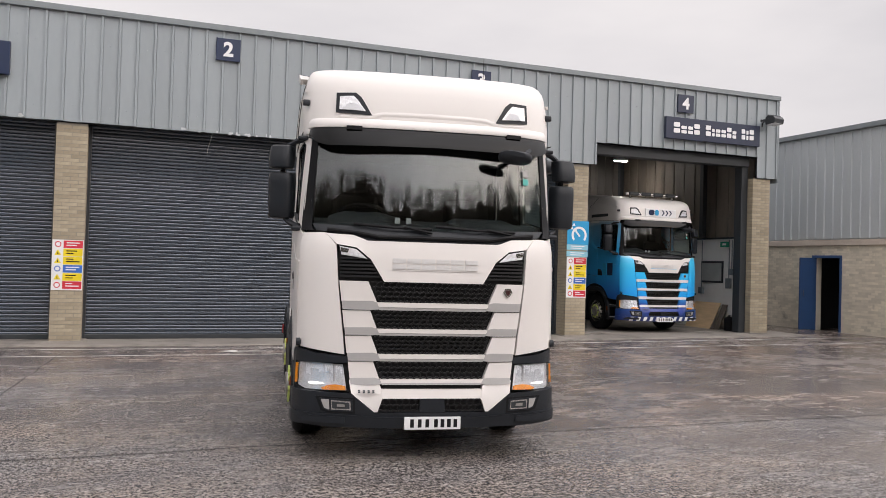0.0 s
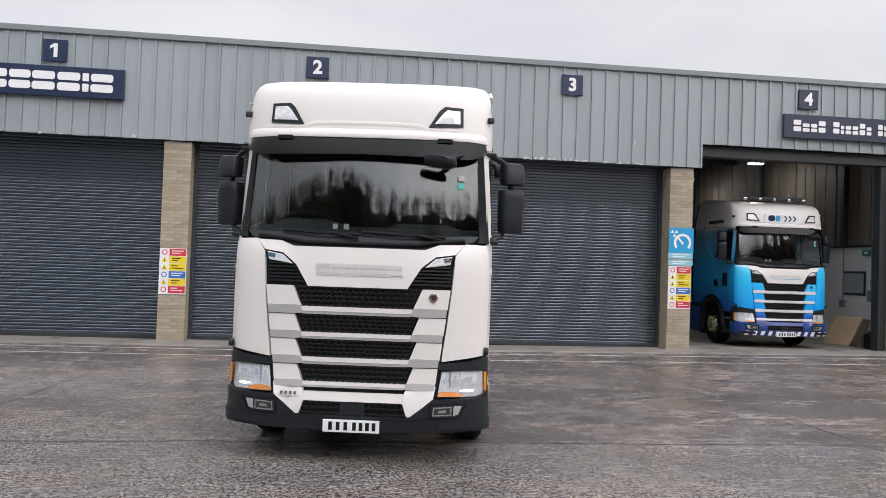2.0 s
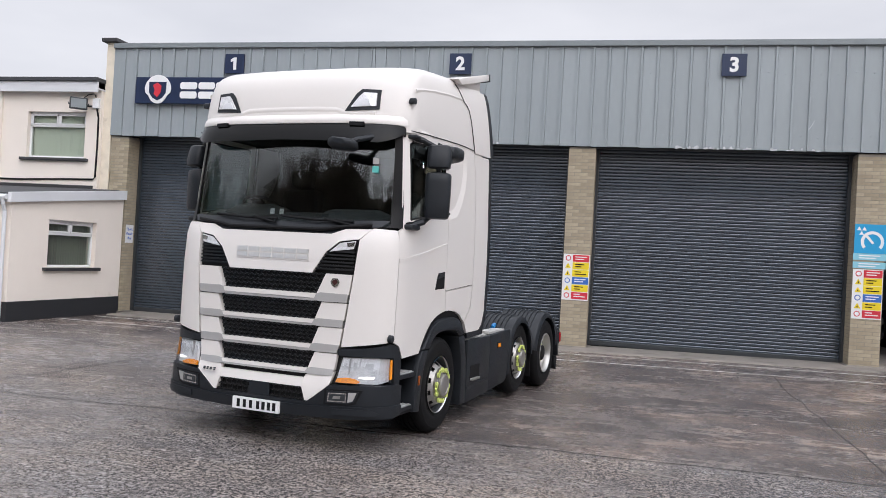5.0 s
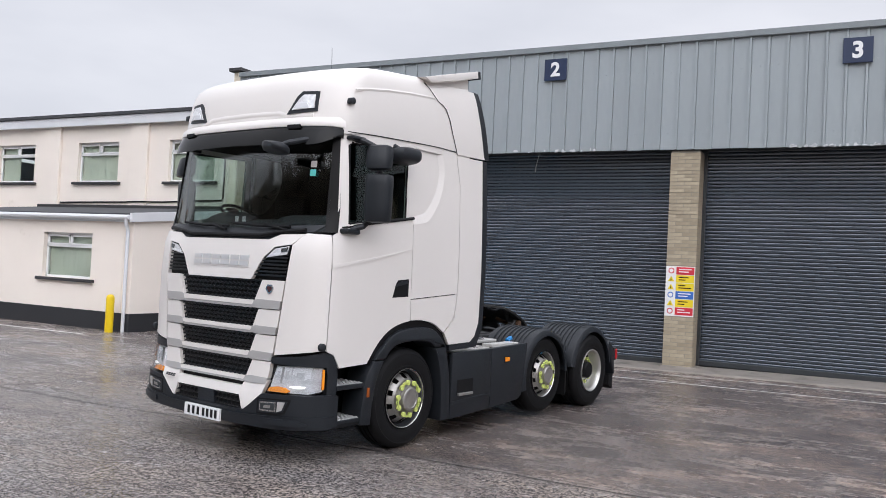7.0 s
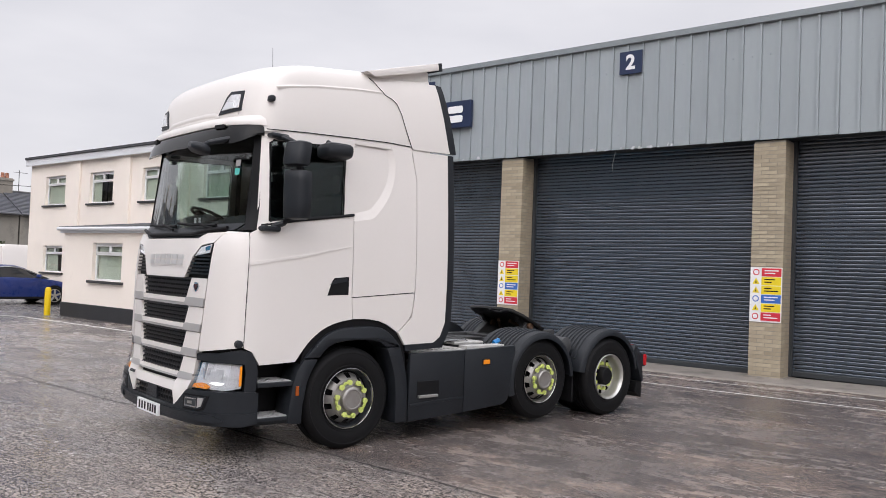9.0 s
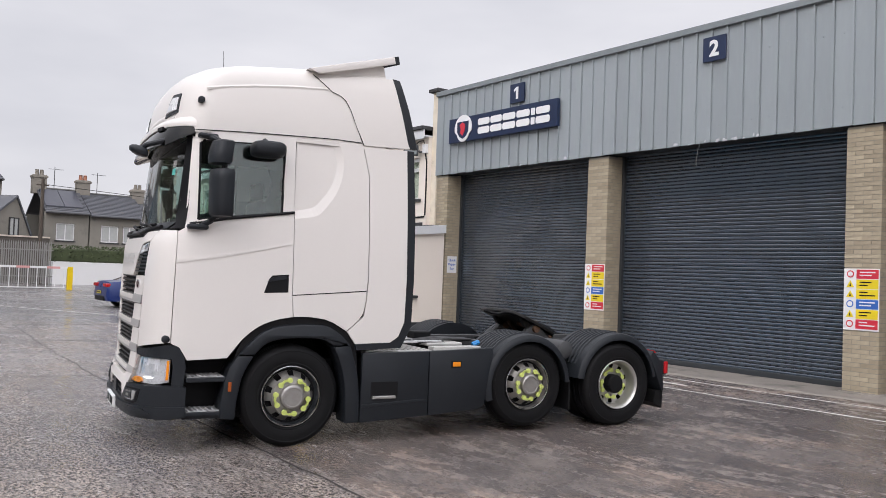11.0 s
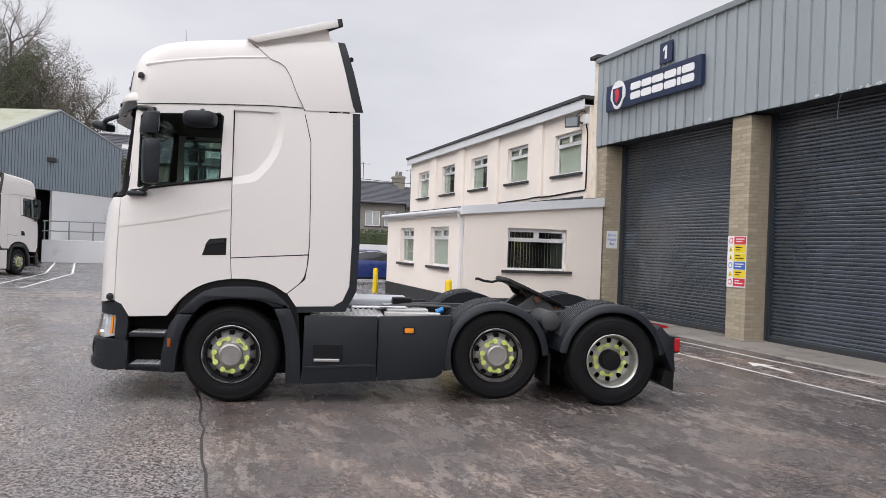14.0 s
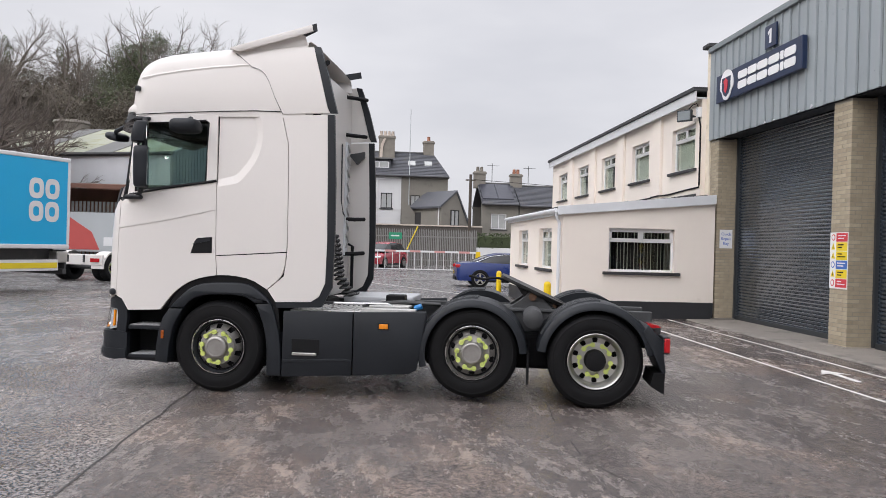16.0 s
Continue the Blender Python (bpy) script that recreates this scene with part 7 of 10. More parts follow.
            if name == "m":
                part("flap", box(min(0.64 * g, 1.22 * g), max(0.64 * g, 1.22 * g), 4.74, 4.765, 0.22, 0.56, 0.004), M_RUBBER, guard, "rubber mud flap")
        part("rear_guard", prism([(5.98, 0.90), (6.13, 0.74), (6.17, 0.40), (6.13, 0.40), (6.03, 0.62), (5.93, 0.82)], 0.62 * g, 1.262 * g, "x", 0.01), M_PLASTIC, root, "rear end of the mudguard", smooth=True)
        part("mud_flap", prism([(6.05, 0.40), (6.165, 0.40), (6.16, 0.18), (6.02, 0.26)], 0.66 * g, 1.24 * g, "x", 0.004), M_RUBBER, root, "black rubber mud flap")
        tl = part("tail_lamp", box(min(0.95 * g, 1.27 * g), max(0.95 * g, 1.27 * g), 6.13, 6.20, 0.60, 0.78, 0.012), M_PLASTIC, root, "tail lamp cluster")
        part("red_lens", box(min(1.22 * g, 1.285 * g), max(1.22 * g, 1.285 * g), 6.145, 6.205, 0.615, 0.765, 0.012), M_TAIL, tl, "red lens")
        part("upper_red_lens", loft([[Vector((x * g, y, z)) for y, z in ((5.98, 0.905), (6.10, 0.885), (6.13, 0.86), (6.0, 0.86))] for x in (0.95, 1.15)]), M_TAIL, tl, "red lens")
        # frame rail
        part("frame_rail", box(min(0.34 * g, 0.42 * g), max(0.34 * g, 0.42 * g), 0.9, 6.15, 0.70, 0.97, 0.01), M_CHASSIS, root, "grey steel frame rail")
    # axles, tanks, catwalk, coupling
    for u, z in ((1.395, 0.498), (4.165, 0.535), (5.455, 0.496)):
        part("axle", tube([(-1.0, u, z), (1.0, u, z)], 0.07, 12), M_CHASSIS, root)
        part("cross_member", box(-0.34, 0.34, u - 0.06, u + 0.06, 0.72, 0.9, 0.01), M_CHASSIS, root)
    part("gearbox", box(-0.35, 0.35, 0.7, 2.4, 0.35, 1.0, 0.06), M_BLACK, root, "dark engine and gearbox under the cab")
    for g in (1, -1):
        part("tank", box(min(0.46 * g, 1.17 * g), max(0.46 * g, 1.17 * g), 2.18, 3.5, 0.3, 0.86, 0.06), M_CHASSIS, root, "grey side tank behind the skirt")
    cat = part("catwalk", box(0.05, 1.18, 2.18, 2.95, 0.90, 0.93, 0.005), M_TREAD, root, "ribbed aluminium catwalk behind the cab")
    for i in range(12):
        part("tread_rib", box(0.08, 1.15, 2.21 + i * 0.06, 2.235 + i * 0.06, 0.93, 0.942, 0.003, None, 1), M_TREAD, cat)
    # two unseen black boxes added to keep light off the ground below
    part("underbody", prism([(0.06, 0.33), (0.5, 0.25), (3.4, 0.25), (3.4, 0.86), (0.06, 0.80)], -0.86, 0.86, "x", 0.03), M_BLACK, root, "black box added under the chassis to block light")
    part("axle_housing", box(-0.6, 0.6, 3.6, 5.95, 0.30, 0.70, 0.05), M_BLACK, root, "black box added round the rear axles to block light")
    part("valve_block", box(0.2, 0.42, 3.1, 3.32, 0.985, 1.07, 0.015), M_BLACK, root)
    part("grab_pipe", tube([(1.0, 2.6, 0.945), (1.0, 2.62, 1.0), (0.9, 3.2, 1.0), (0.88, 3.3, 0.95)], 0.014, 8), M_CHROME, root, "bright pipe on the deck")
    part("side_rail", box(1.06, 1.20, 2.96, 3.55, 0.925, 0.965, 0.006), M_TREAD, root, "bright deck edge")
    part("battery_cover", box(-0.95, -0.05, 2.5, 3.35, 0.93, 1.02, 0.02), M_FASCIA, root, "pale cover plate on the frame")
    part("deck_plate", box(0.10, 0.95, 3.0, 3.45, 0.95, 0.985, 0.01), M_TREAD, root, "aluminium deck plate")
    for i in range(4):
        part("air_pipe", tube([(0.5 + i * 0.1, 2.9, 0.965), (0.52 + i * 0.09, 3.3, 1.01), (0.45 + i * 0.05, 3.75, 0.985)], 0.016), M_HOSE if i % 2 else M_CHASSIS, root)
    part("tap", tube([(1.05, 3.52, 0.97), (1.05, 3.60, 1.0)], 0.03), M_BLUE_TAP, root, "blue air coupling")
    tilt = pose(0, 4.80, 1.165, -24, 0, 0)
    fw = prism([(-0.40, -0.37), (-0.46, -0.20), (-0.46, 0.10), (-0.40, 0.32), (-0.26, 0.42), (-0.13, 0.44), (-0.05, 0.20), (0.05, 0.20), (0.13, 0.44), (0.26, 0.42), (0.40, 0.32), (0.46, 0.10), (0.46, -0.20), (0.40, -0.37), (0.2, -0.40), (-0.2, -0.40)], -0.022, 0.018, "z", 0.008)
    prism([(-0.20, -0.02), (-0.10, -0.085), (0.25, -0.09), (0.34, -0.02)], -0.36, -0.30, "x", bm=fw)
    prism([(-0.20, -0.02), (-0.10, -0.085), (0.25, -0.09), (0.34, -0.02)], 0.30, 0.36, "x", bm=fw)
    bmesh.ops.transform(fw, matrix=tilt, verts=fw.verts)
    fifth = part("fifth_wheel", fw, M_GREASE, root, "greasy black fifth-wheel plate tilted back")
    for g in (1, -1):
        part("pedestal", prism([(4.50, 0.95), (5.05, 0.95), (4.92, 1.08), (4.83, 1.15), (4.76, 1.15), (4.66, 1.06)], 0.30 * g, 0.40 * g, "x", 0.01), M_CHASSIS, fifth)
        part("pivot", tube([(0.27 * g, 4.80, 1.10), (0.44 * g, 4.80, 1.10)], 0.045, 12), M_RUSTPIN, fifth, "rusty pivot pin")
        part("lock_bar", tube([(0.10 * g, 4.72, 1.15), (0.30 * g, 4.95, 1.04), (0.36 * g, 5.08, 0.99)], 0.022, 8), M_RUSTPIN, fifth, "rusty lock linkage")
    part("release_handle", tube([(0.36, 4.52, 1.27), (0.38, 4.42, 1.30), (0.38, 4.33, 1.305), (0.38, 4.26, 1.285), (0.38, 4.16, 1.295), (0.38, 4.09, 1.32), (0.38, 4.06, 1.315)], 0.015), M_BLACK, fifth)
    part("mount_plate", box(-0.45, 0.45, 4.35, 5.1, 0.93, 0.96, 0.005), M_CHASSIS, fifth)
    res = lathe([(-0.13, 0.0), (-0.12, 0.06), (-0.09, 0.105), (0.2, 0.11), (0.45, 0.105), (0.5, 0.0)], 20, "x", (0.6, 4.80, 0.90))
    part("air_tank", res, M_CHASSIS, root, "round grey air tank between the mudguards", smooth=True)
    part("tail_beam", box(-0.9, 0.9, 6.05, 6.17, 0.62, 0.86, 0.02), M_CHASSIS, root)
    # coiled air and electric lines behind the cab
    for k, (v, r) in enumerate(((0.15, 0.045), (0.30, 0.05), (0.02, 0.04))):
        pts = []
        for i in range(150):
            t = i / 149
            a = t * 2 * math.pi * 17
            base = Vector((v - 0.3 * t, 2.40 + 0.05 * math.sin(t * 3) + 0.5 * max(0, t - 0.55), 1.75 - 0.72 * min(1.0, t * 1.25)))
            pts.append(base + Vector((math.cos(a) * r, math.sin(a) * r * 0.7, 0.3 * r * math.sin(a))))
        part("coiled_line", tube(pts, 0.011, 5), M_HOSE, root, "black coiled air line")
    part("line_post", tube([(0.15, 2.34, 1.0), (0.15, 2.34, 2.0)], 0.02), M_BLACK, root)
    for z in (3.60, 3.10, 1.98, 1.52):
        for g in (1, -1):
            part("deflector_stay", tube([(0.86 * g, 2.30, z), (0.98 * g, 2.42, z), (1.15 * g, 2.52, z + 0.01)], 0.026), M_BLACK, root)
    part("cable_tray", box(-0.98, -0.84, 2.301, 2.33, 1.5, 3.0, 0.004), M_FASCIA, root)
    lat = bmesh.new()
    for i in range(16):
        za, zb = 1.6 + i * 0.085, 1.6 + (i + 1) * 0.085
        tube([(-0.98 if i % 2 else -0.84, 2.34, za), (-0.84 if i % 2 else -0.98, 2.34, zb)], 0.011, 5, lat)
    part("grab_rail", tube([(-1.08, 2.30, 1.02), (-1.08, 2.38, 1.06), (-1.08, 2.38, 1.62), (-1.08, 2.30, 1.66)], 0.022), M_BLACK, root, "black grab rail behind the cab")
    part("lifting_bracket", prism([(2.30, 2.86), (2.52, 2.90), (2.52, 2.82), (2.42, 2.72)], -1.12, -1.06, "x", 0.006), M_CHASSIS, root, "grey bracket on the deflector")
    part("small_cable", tube([(-0.62, 2.31, 2.95), (-0.58, 2.32, 2.6), (-0.60, 2.32, 2.2), (-0.72, 2.32, 2.05), (-0.84, 2.32, 2.02)], 0.009, 6), M_CHASSIS, root)
    part("cable_lattice", lat, M_GREY_TRIM_SHADE, root, "zigzag cable lashing")


white_truck()


# ================= open bay =================
M_WHITEBRICK = mat("white_painted_block", (0.80, 0.78, 0.74), 0.7, vary=0.12, scale=1.2, bump=0.3, stain=(0.3, 0.28, 0.25), stain_at=0.6)
M_SHEET = mat("tan_lining_sheet", (0.17, 0.142, 0.112), 0.6, vary=0.3, scale=1.0, stain=(0.10, 0.085, 0.07), stain_at=0.5, piece=0.25, stretch=(1, 1, 0.3))
M_PLY = mat("plywood", (0.74, 0.53, 0.31), 0.7, vary=0.2, scale=2, stretch=(1, 1, 6))
M_TUBE = mat("strip_light", (0.9, 0.9, 0.9), 0.4, emit=(1.0, 0.98, 0.93), power=120.0)
M_GREEN = mat("sign_green", (0.02, 0.3, 0.16), 0.4, vary=0.05)


def open_bay():
    tagged(finish("wall_bay_lower", box(16.76, 16.845, 18.82, 37.9, 0.0, 2.82), M_WHITEBRICK), "white painted block wall inside the bay", "wall", kind="structure")
    rnd = random.Random(3)
    up = tagged(new("wall_bay_lining"), "stained lining sheets above the block wall", "wall", kind="structure")
    y = 18.85
    while y < 37.5:
        w = 1.05
        o = rnd.uniform(0.0, 0.012)
        part("sheet_panel", box(16.79 - o, 16.846, y, y + w - 0.02, 2.88, 6.3, 0.004), M_SHEET, up)
        part("cover_strip", box(16.765, 16.788 - o, y + w / 2 - 0.02, y + w / 2 + 0.02, 2.88, 6.3), M_SHEET, up)
        y += w
    tagged(finish("trim_bay_rail", box(16.70, 16.759, 18.85, 37.9, 2.825, 2.875), M_STEEL_DK), "dark steel rail on the block wall", "rail", kind="structure")
    for y in (20.9, 25.5, 30.5):
        tagged(finish("trim_bay_post", box(16.60, 16.755, y - 0.08, y + 0.08, 2.88, 6.4, 0.01), M_STEEL_DK), "dark steel post of the bay", "post", kind="structure")
    # frame of the door opening
    tagged(finish("door_bay_frame", box(16.06, 16.276, 18.5, 18.78, 0.05, 5.06, 0.01), M_STEEL_DK), "dark steel jamb of the open bay", "door frame", kind="structure")
    tagged(finish("door_bay_head", box(11.05, 16.27, 18.44, 18.78, 4.80, 5.065, 0.01), M_STEEL_DK), "dark steel head of the open bay", "door frame", kind="structure")
    for y in (22.5, 27.5, 32.5):
        tagged(finish("trim_bay_beam", box(10.5, 16.75, y - 0.09, y + 0.09, 5.95, 6.3, 0.01), M_STEEL_DK), "dark steel roof beam of the bay", "beam", kind="structure")
    w = tagged(new("window_11"), "small internal window with dark panes in the white wall", "window", kind="structure")
    part("window_frame", box(16.73, 16.757, 20.0, 21.0, 1.50, 2.16, 0.006), M_STEEL_DK, w)
    part("pane", box(16.722, 16.728, 20.06, 20.94, 1.56, 2.10), M_PANE_GREY, w)
    s = thing("exit_sign", "small green exit sign on the bay wall", "sign")
    part("board", box(16.66, 16.72, 19.72, 20.06, 2.58, 2.74, 0.004), M_GREEN, s)
    part("bar", box(16.652, 16.658, 19.80, 19.95, 2.63, 2.69), M_WHITE, s)
    for y, z, h in ((19.72, 1.35, 0.3), (19.6, 1.75, 0.18), (20.95, 1.15, 0.2)):
        s = thing("switch_box", "grey electrical box on the white bay wall", "switch box")
        part("case", box(16.66, 16.757, y - 0.09, y + 0.09, z, z + h, 0.01), M_CLAD_TRIM, s)
        part("conduit", tube([(16.72, y, z + h), (16.72, y, 2.8)], 0.014, 6), M_CLAD_TRIM, s)
    b = thing("plywood_sheet", "plain plywood sheet leaning on the bay wall", "board")
    part("panel", prism([(16.28, 0.132), (16.30, 0.132), (16.70, 0.90), (16.68, 0.905)], 20.0, 21.15, "y", 0.0), M_PLY, b)
    b = thing("plywood_sheet", "darker offcut board behind the plywood sheet", "board")
    part("panel", prism([(16.40, 0.132), (16.425, 0.132), (16.74, 0.86), (16.72, 0.865)], 19.75, 19.98, "y", 0.0), M_SHEET, b)
    c = thing("oil_can", "small black container by the bay wall", "container")
    part("can", lathe([(0, 0), (0, 0.14), (0.36, 0.14), (0.40, 0.1), (0.42, 0.04), (0.45, 0.04), (0.45, 0.0)], 18, "z", (16.45, 19.35, 0.13)), M_BLACK, c, smooth=True)
    for y in (23.9, 29.0):
        l = thing("strip_light", "lit strip light under the bay roof", "light", group="bay lights")
        part("housing", box(15.35, 15.85, y - 0.09, y + 0.09, 5.52, 5.60, 0.01), M_FASCIA, l)
        part("tube", box(15.38, 15.82, y - 0.06, y + 0.06, 5.495, 5.518), M_TUBE, l, "lit diffuser")
        for x in (15.4, 15.8):
            part("hanger", tube([(x, y, 5.6), (x, y, 6.46)], 0.01, 6), M_STEEL_DK, l)


M_PANE_GREY = mat("grey_pane", (0.42, 0.43, 0.42), 0.12, vary=0.15)
open_bay()


def livery(name, stops):
    """Paint that changes with height, as the lorry is painted."""
    m = bpy.data.materials.new(name)
    m.use_nodes = True
    n, l = m.node_tree.nodes, m.node_tree.links
    b = n["Principled BSDF"]
    co, sep, mp, ra, no, ad = n.new("ShaderNodeTexCoord"), n.new("ShaderNodeSeparateXYZ"), n.new("ShaderNodeMapRange"), n.new("ShaderNodeValToRGB"), n.new("ShaderNodeTexNoise"), n.new("ShaderNodeMath")
    l.new(co.outputs["Object"], sep.inputs[0])
    no.inputs["Scale"].default_value = 0.9
    l.new(co.outputs["Object"], no.inputs["Vector"])
    ad.operation = "MULTIPLY_ADD"
    l.new(no.outputs["Fac"], ad.inputs[0])
    ad.inputs[1].default_value = 0.25
    l.new(sep.outputs["Z"], ad.inputs[2])
    mp.inputs["From Min"].default_value, mp.inputs["From Max"].default_value = 0.125, 4.125
    l.new(ad.outputs[0], mp.inputs["Value"])
    l.new(mp.outputs["Result"], ra.inputs["Fac"])
    el = ra.color_ramp.elements
    el[0].position, el[0].color = stops[0][0] / 4, (*stops[0][1], 1)
    el[1].position, el[1].color = stops[-1][0] / 4, (*stops[-1][1], 1)
    for z, c in stops[1:-1]:
        e = el.new(z / 4)
        e.color = (*c, 1)
    l.new(ra.outputs["Color"], b.inputs["Base Color"])
    b.inputs["Roughness"].default_value, b.inputs["Coat Weight"].default_value = 0.3, 0.5
    return m


def blue_truck():
    front = livery("blue_livery_front", [(0.3, (0.015, 0.03, 0.16)), (0.75, (0.02, 0.06, 0.32)), (1.0, (0.0, 0.34, 0.86)), (1.6, (0.02, 0.52, 0.95)), (2.0, (0.05, 0.60, 0.95)), (2.12, (0.72, 0.82, 0.87)), (3.9, (0.84, 0.84, 0.82))])
    flank = livery("blue_livery_side", [(0.3, (0.01, 0.02, 0.12)), (1.0, (0.01, 0.12, 0.46)), (1.6, (0.01, 0.36, 0.80)), (2.3, (0.03, 0.36, 0.70)), (2.9, (0.15, 0.34, 0.5)), (3.1, (0.6, 0.66, 0.68)), (3.9, (0.74, 0.74, 0.72))])
    root = thing("tractor_unit", "blue and white high-roof tractor unit parked in the open bay", "truck", pose(13.72, 18.80, 0.13))
    build_cab(root, front, flank, (front, M_FASCIA, M_PAINT), lit=False, roof_paint=M_PAINT, wing=False, hood_paint=M_PAINT)
    for g in (1, -1):
        wheel(root, 1.215 * g, 1.395, 0.498, 0.5, g, "front")
        wheel(root, 1.245 * g, 5.0, 0.498, 0.498, g, "drive")
        part("skirt", box(min(1.2 * g, 1.25 * g), max(1.2 * g, 1.25 * g), 2.12, 4.3, 0.25, 0.92, 0.012), flank, root)
        part("frame_rail", box(min(0.34 * g, 0.42 * g), max(0.34 * g, 0.42 * g), 0.9, 5.9, 0.70, 0.97, 0.01), M_CHASSIS, root)
    # striped bumper edge
    for i in range(12):
        v = -1.05 + i * 0.19
        part("bumper_stripe", sheet(F([(v, 0.325), (v + 0.09, 0.325), (v + 0.125, 0.43), (v + 0.035, 0.43)]), skin, 0.01, 0.03), M_WHITE, root)
    bar = part("light_bar", tube([(-0.85, 0.62, 3.80), (0.85, 0.62, 3.80)], 0.04, 10), M_CHROME, root, "chrome roof light bar")
    for v in (-0.6, -0.2, 0.2, 0.6):
        part("spot_lamp", box(v - 0.16, v + 0.16, 0.55, 0.66, 3.76, 3.86, 0.03), M_STEEL_DK, bar)
    for v in (-0.7, 0.7):
        part("bar_stay", tube([(v, 0.62, 3.62), (v, 0.62, 3.80)], 0.03), M_CHROME, bar)
    box_sign = part("roof_sign", box(-0.50, 0.50, 0.165, 0.20, 3.16, 3.38, 0.01), M_WHITE, root, "white roof sign board")
    for v, w, mm in ((-0.31, 0.18, M_NAVY), (-0.14, 0.12, M_SIGN_CY)):
        part("mark", prism(rounded([(v - w / 2, 3.20), (v + w / 2, 3.20), (v + w / 2, 3.35), (v - w / 2, 3.35)], 1, True), 0.155, 0.163), mm, box_sign)
    for v in (0.02, 0.14, 0.26):
        part("chevron", prism([(v, 3.20), (v + 0.035, 3.20), (v + 0.095, 3.275), (v + 0.035, 3.35), (v, 3.35), (v + 0.06, 3.275)], 0.155, 0.163), M_NAVY, box_sign, "navy chevron")
    part("door_mark", box(-1.275, -1.262, 0.55, 0.80, 1.52, 1.86, 0.002), M_NAVY, root, "dark letter-sized block on the door")
    part("door_mark", box(-1.275, -1.262, 0.84, 1.03, 1.52, 1.86, 0.002), M_SIGN_CY, root, "pale blue letter-sized block on the door")
    part("roof_text", box(-1.232, -1.224, 0.9, 1.75, 3.16, 3.24, 0.001), M_STEEL_DK, root, "bar of dark lettering on the roof")
    part("gearbox", box(-0.35, 0.35, 0.7, 2.4, 0.35, 1.0, 0.06), M_BLACK, root)
    for u in (1.395, 5.0):
        part("axle", tube([(-1.0, u, 0.498), (1.0, u, 0.498)], 0.07, 12), M_CHASSIS, root)


blue_truck()

# ================= neighbouring unit beyond the last bay =================
M_BLUE_DOOR = mat("blue_painted_door", (0.03, 0.075, 0.19), 0.5, vary=0.12)
M_BAND = mat("pale_concrete_band", (0.55, 0.47, 0.40), 0.8, vary=0.15, bump=0.3)
M_CLAD2 = mat("pale_grey_cladding", (0.46, 0.49, 0.50), 0.5, vary=0.1, scale=0.7, stretch=(1, 1, 0.3))


def neighbour():
    x0, ya, yb = 19.9, 12.4, 34.0
    d0, d1, zt = 18.62, 19.62, 2.38
    wall_with_holes("wall_neighbour_lower", (x0, yb), (x0, ya), -0.2, 2.72, [(yb - d1, yb - d0, 0.0, zt)], 0.3, M_BRICK_W, "buff brick lower wall of the neighbouring unit")
    # brick courses stand proud of the wall
    bm = bmesh.new()
    rnd = random.Random(8)
    zs = 0.02
    r = 0
    quads_v, quads_f = [], []
    while zs < 2.66:
        y = 15.6 + (0.1125 if r % 2 else 0)
        while y < 24.6:
            if not (d0 - 0.22 < y < d1 + 0.02 and zs < zt):
                o = rnd.uniform(0.004, 0.010)
                b = len(quads_v)
                for yy, zz in ((y, zs), (y + 0.215, zs), (y + 0.215, zs + 0.065), (y, zs + 0.065)):
                    quads_v.append((x0 - o, yy, zz))
                for yy, zz in ((y, zs), (y + 0.215, zs), (y + 0.215, zs + 0.065), (y, zs + 0.065)):
                    quads_v.append((x0 + 0.002, yy, zz))
                quads_f += [(b, b + 1, b + 2, b + 3), (b, b + 4, b + 5, b + 1), (b + 2, b + 1, b + 5, b + 6), (b + 3, b + 2, b + 6, b + 7), (b, b + 3, b + 7, b + 4)]
            y += 0.225
        zs += 0.075
        r += 1
    bm.free()
    me = bpy.data.meshes.new("brickwork")
    me.from_pydata(quads_v, [], quads_f)
    me.materials.append(M_BRICK_W)
    tagged(new("wall_neighbour_brickwork", me), "coursed buff brickwork of the neighbouring unit", "brickwork", kind="stuff")
    tagged(finish("trim_neighbour_sill", box(x0 - 0.06, x0 + 0.25, ya, yb, 2.725, 2.90, 0.01), M_BAND), "pale concrete band over the brick wall", "band", kind="structure")
    prof = []
    y = ya
    while y < yb:
        prof += [(y, 0.0), (y + 0.24, 0.0), (y + 0.262, -0.035), (y + 0.31, -0.035), (y + 0.33, 0.0)]
        y += 0.333
    bm = bmesh.new()
    lo = [bm.verts.new((x0 + 0.06 + o, yy, 2.94)) for yy, o in prof]
    hi = [bm.verts.new((x0 + 0.06 + o, yy, 6.12)) for yy, o in prof]
    for i in range(len(prof) - 1):
        bm.faces.new([lo[i], lo[i + 1], hi[i + 1], hi[i]])
    tagged(finish("wall_neighbour_cladding", bm, M_CLAD2), "grey ribbed cladding of the neighbouring unit", "cladding", kind="structure")
    tagged(finish("wall_neighbour_core", box(x0 + 0.10, x0 + 0.3, ya, yb, 2.902, 6.1), M_CLAD2), "grey wall behind the ribbed cladding", "wall", kind="structure")
    tagged(finish("trim_neighbour_eaves", box(x0 - 0.06, x0 + 0.3, ya - 0.1, yb, 6.125, 6.28, 0.02), M_CLAD_TRIM), "grey eaves gutter of the neighbouring unit", "gutter", kind="structure")
    tagged(finish("roof_neighbour", prism([(x0 + 0.2, 6.2), (x0 + 9.0, 7.6), (x0 + 18, 6.2)], ya, yb, "y"), M_CLAD2), "low pitched roof of the neighbouring unit", "roof", kind="structure")
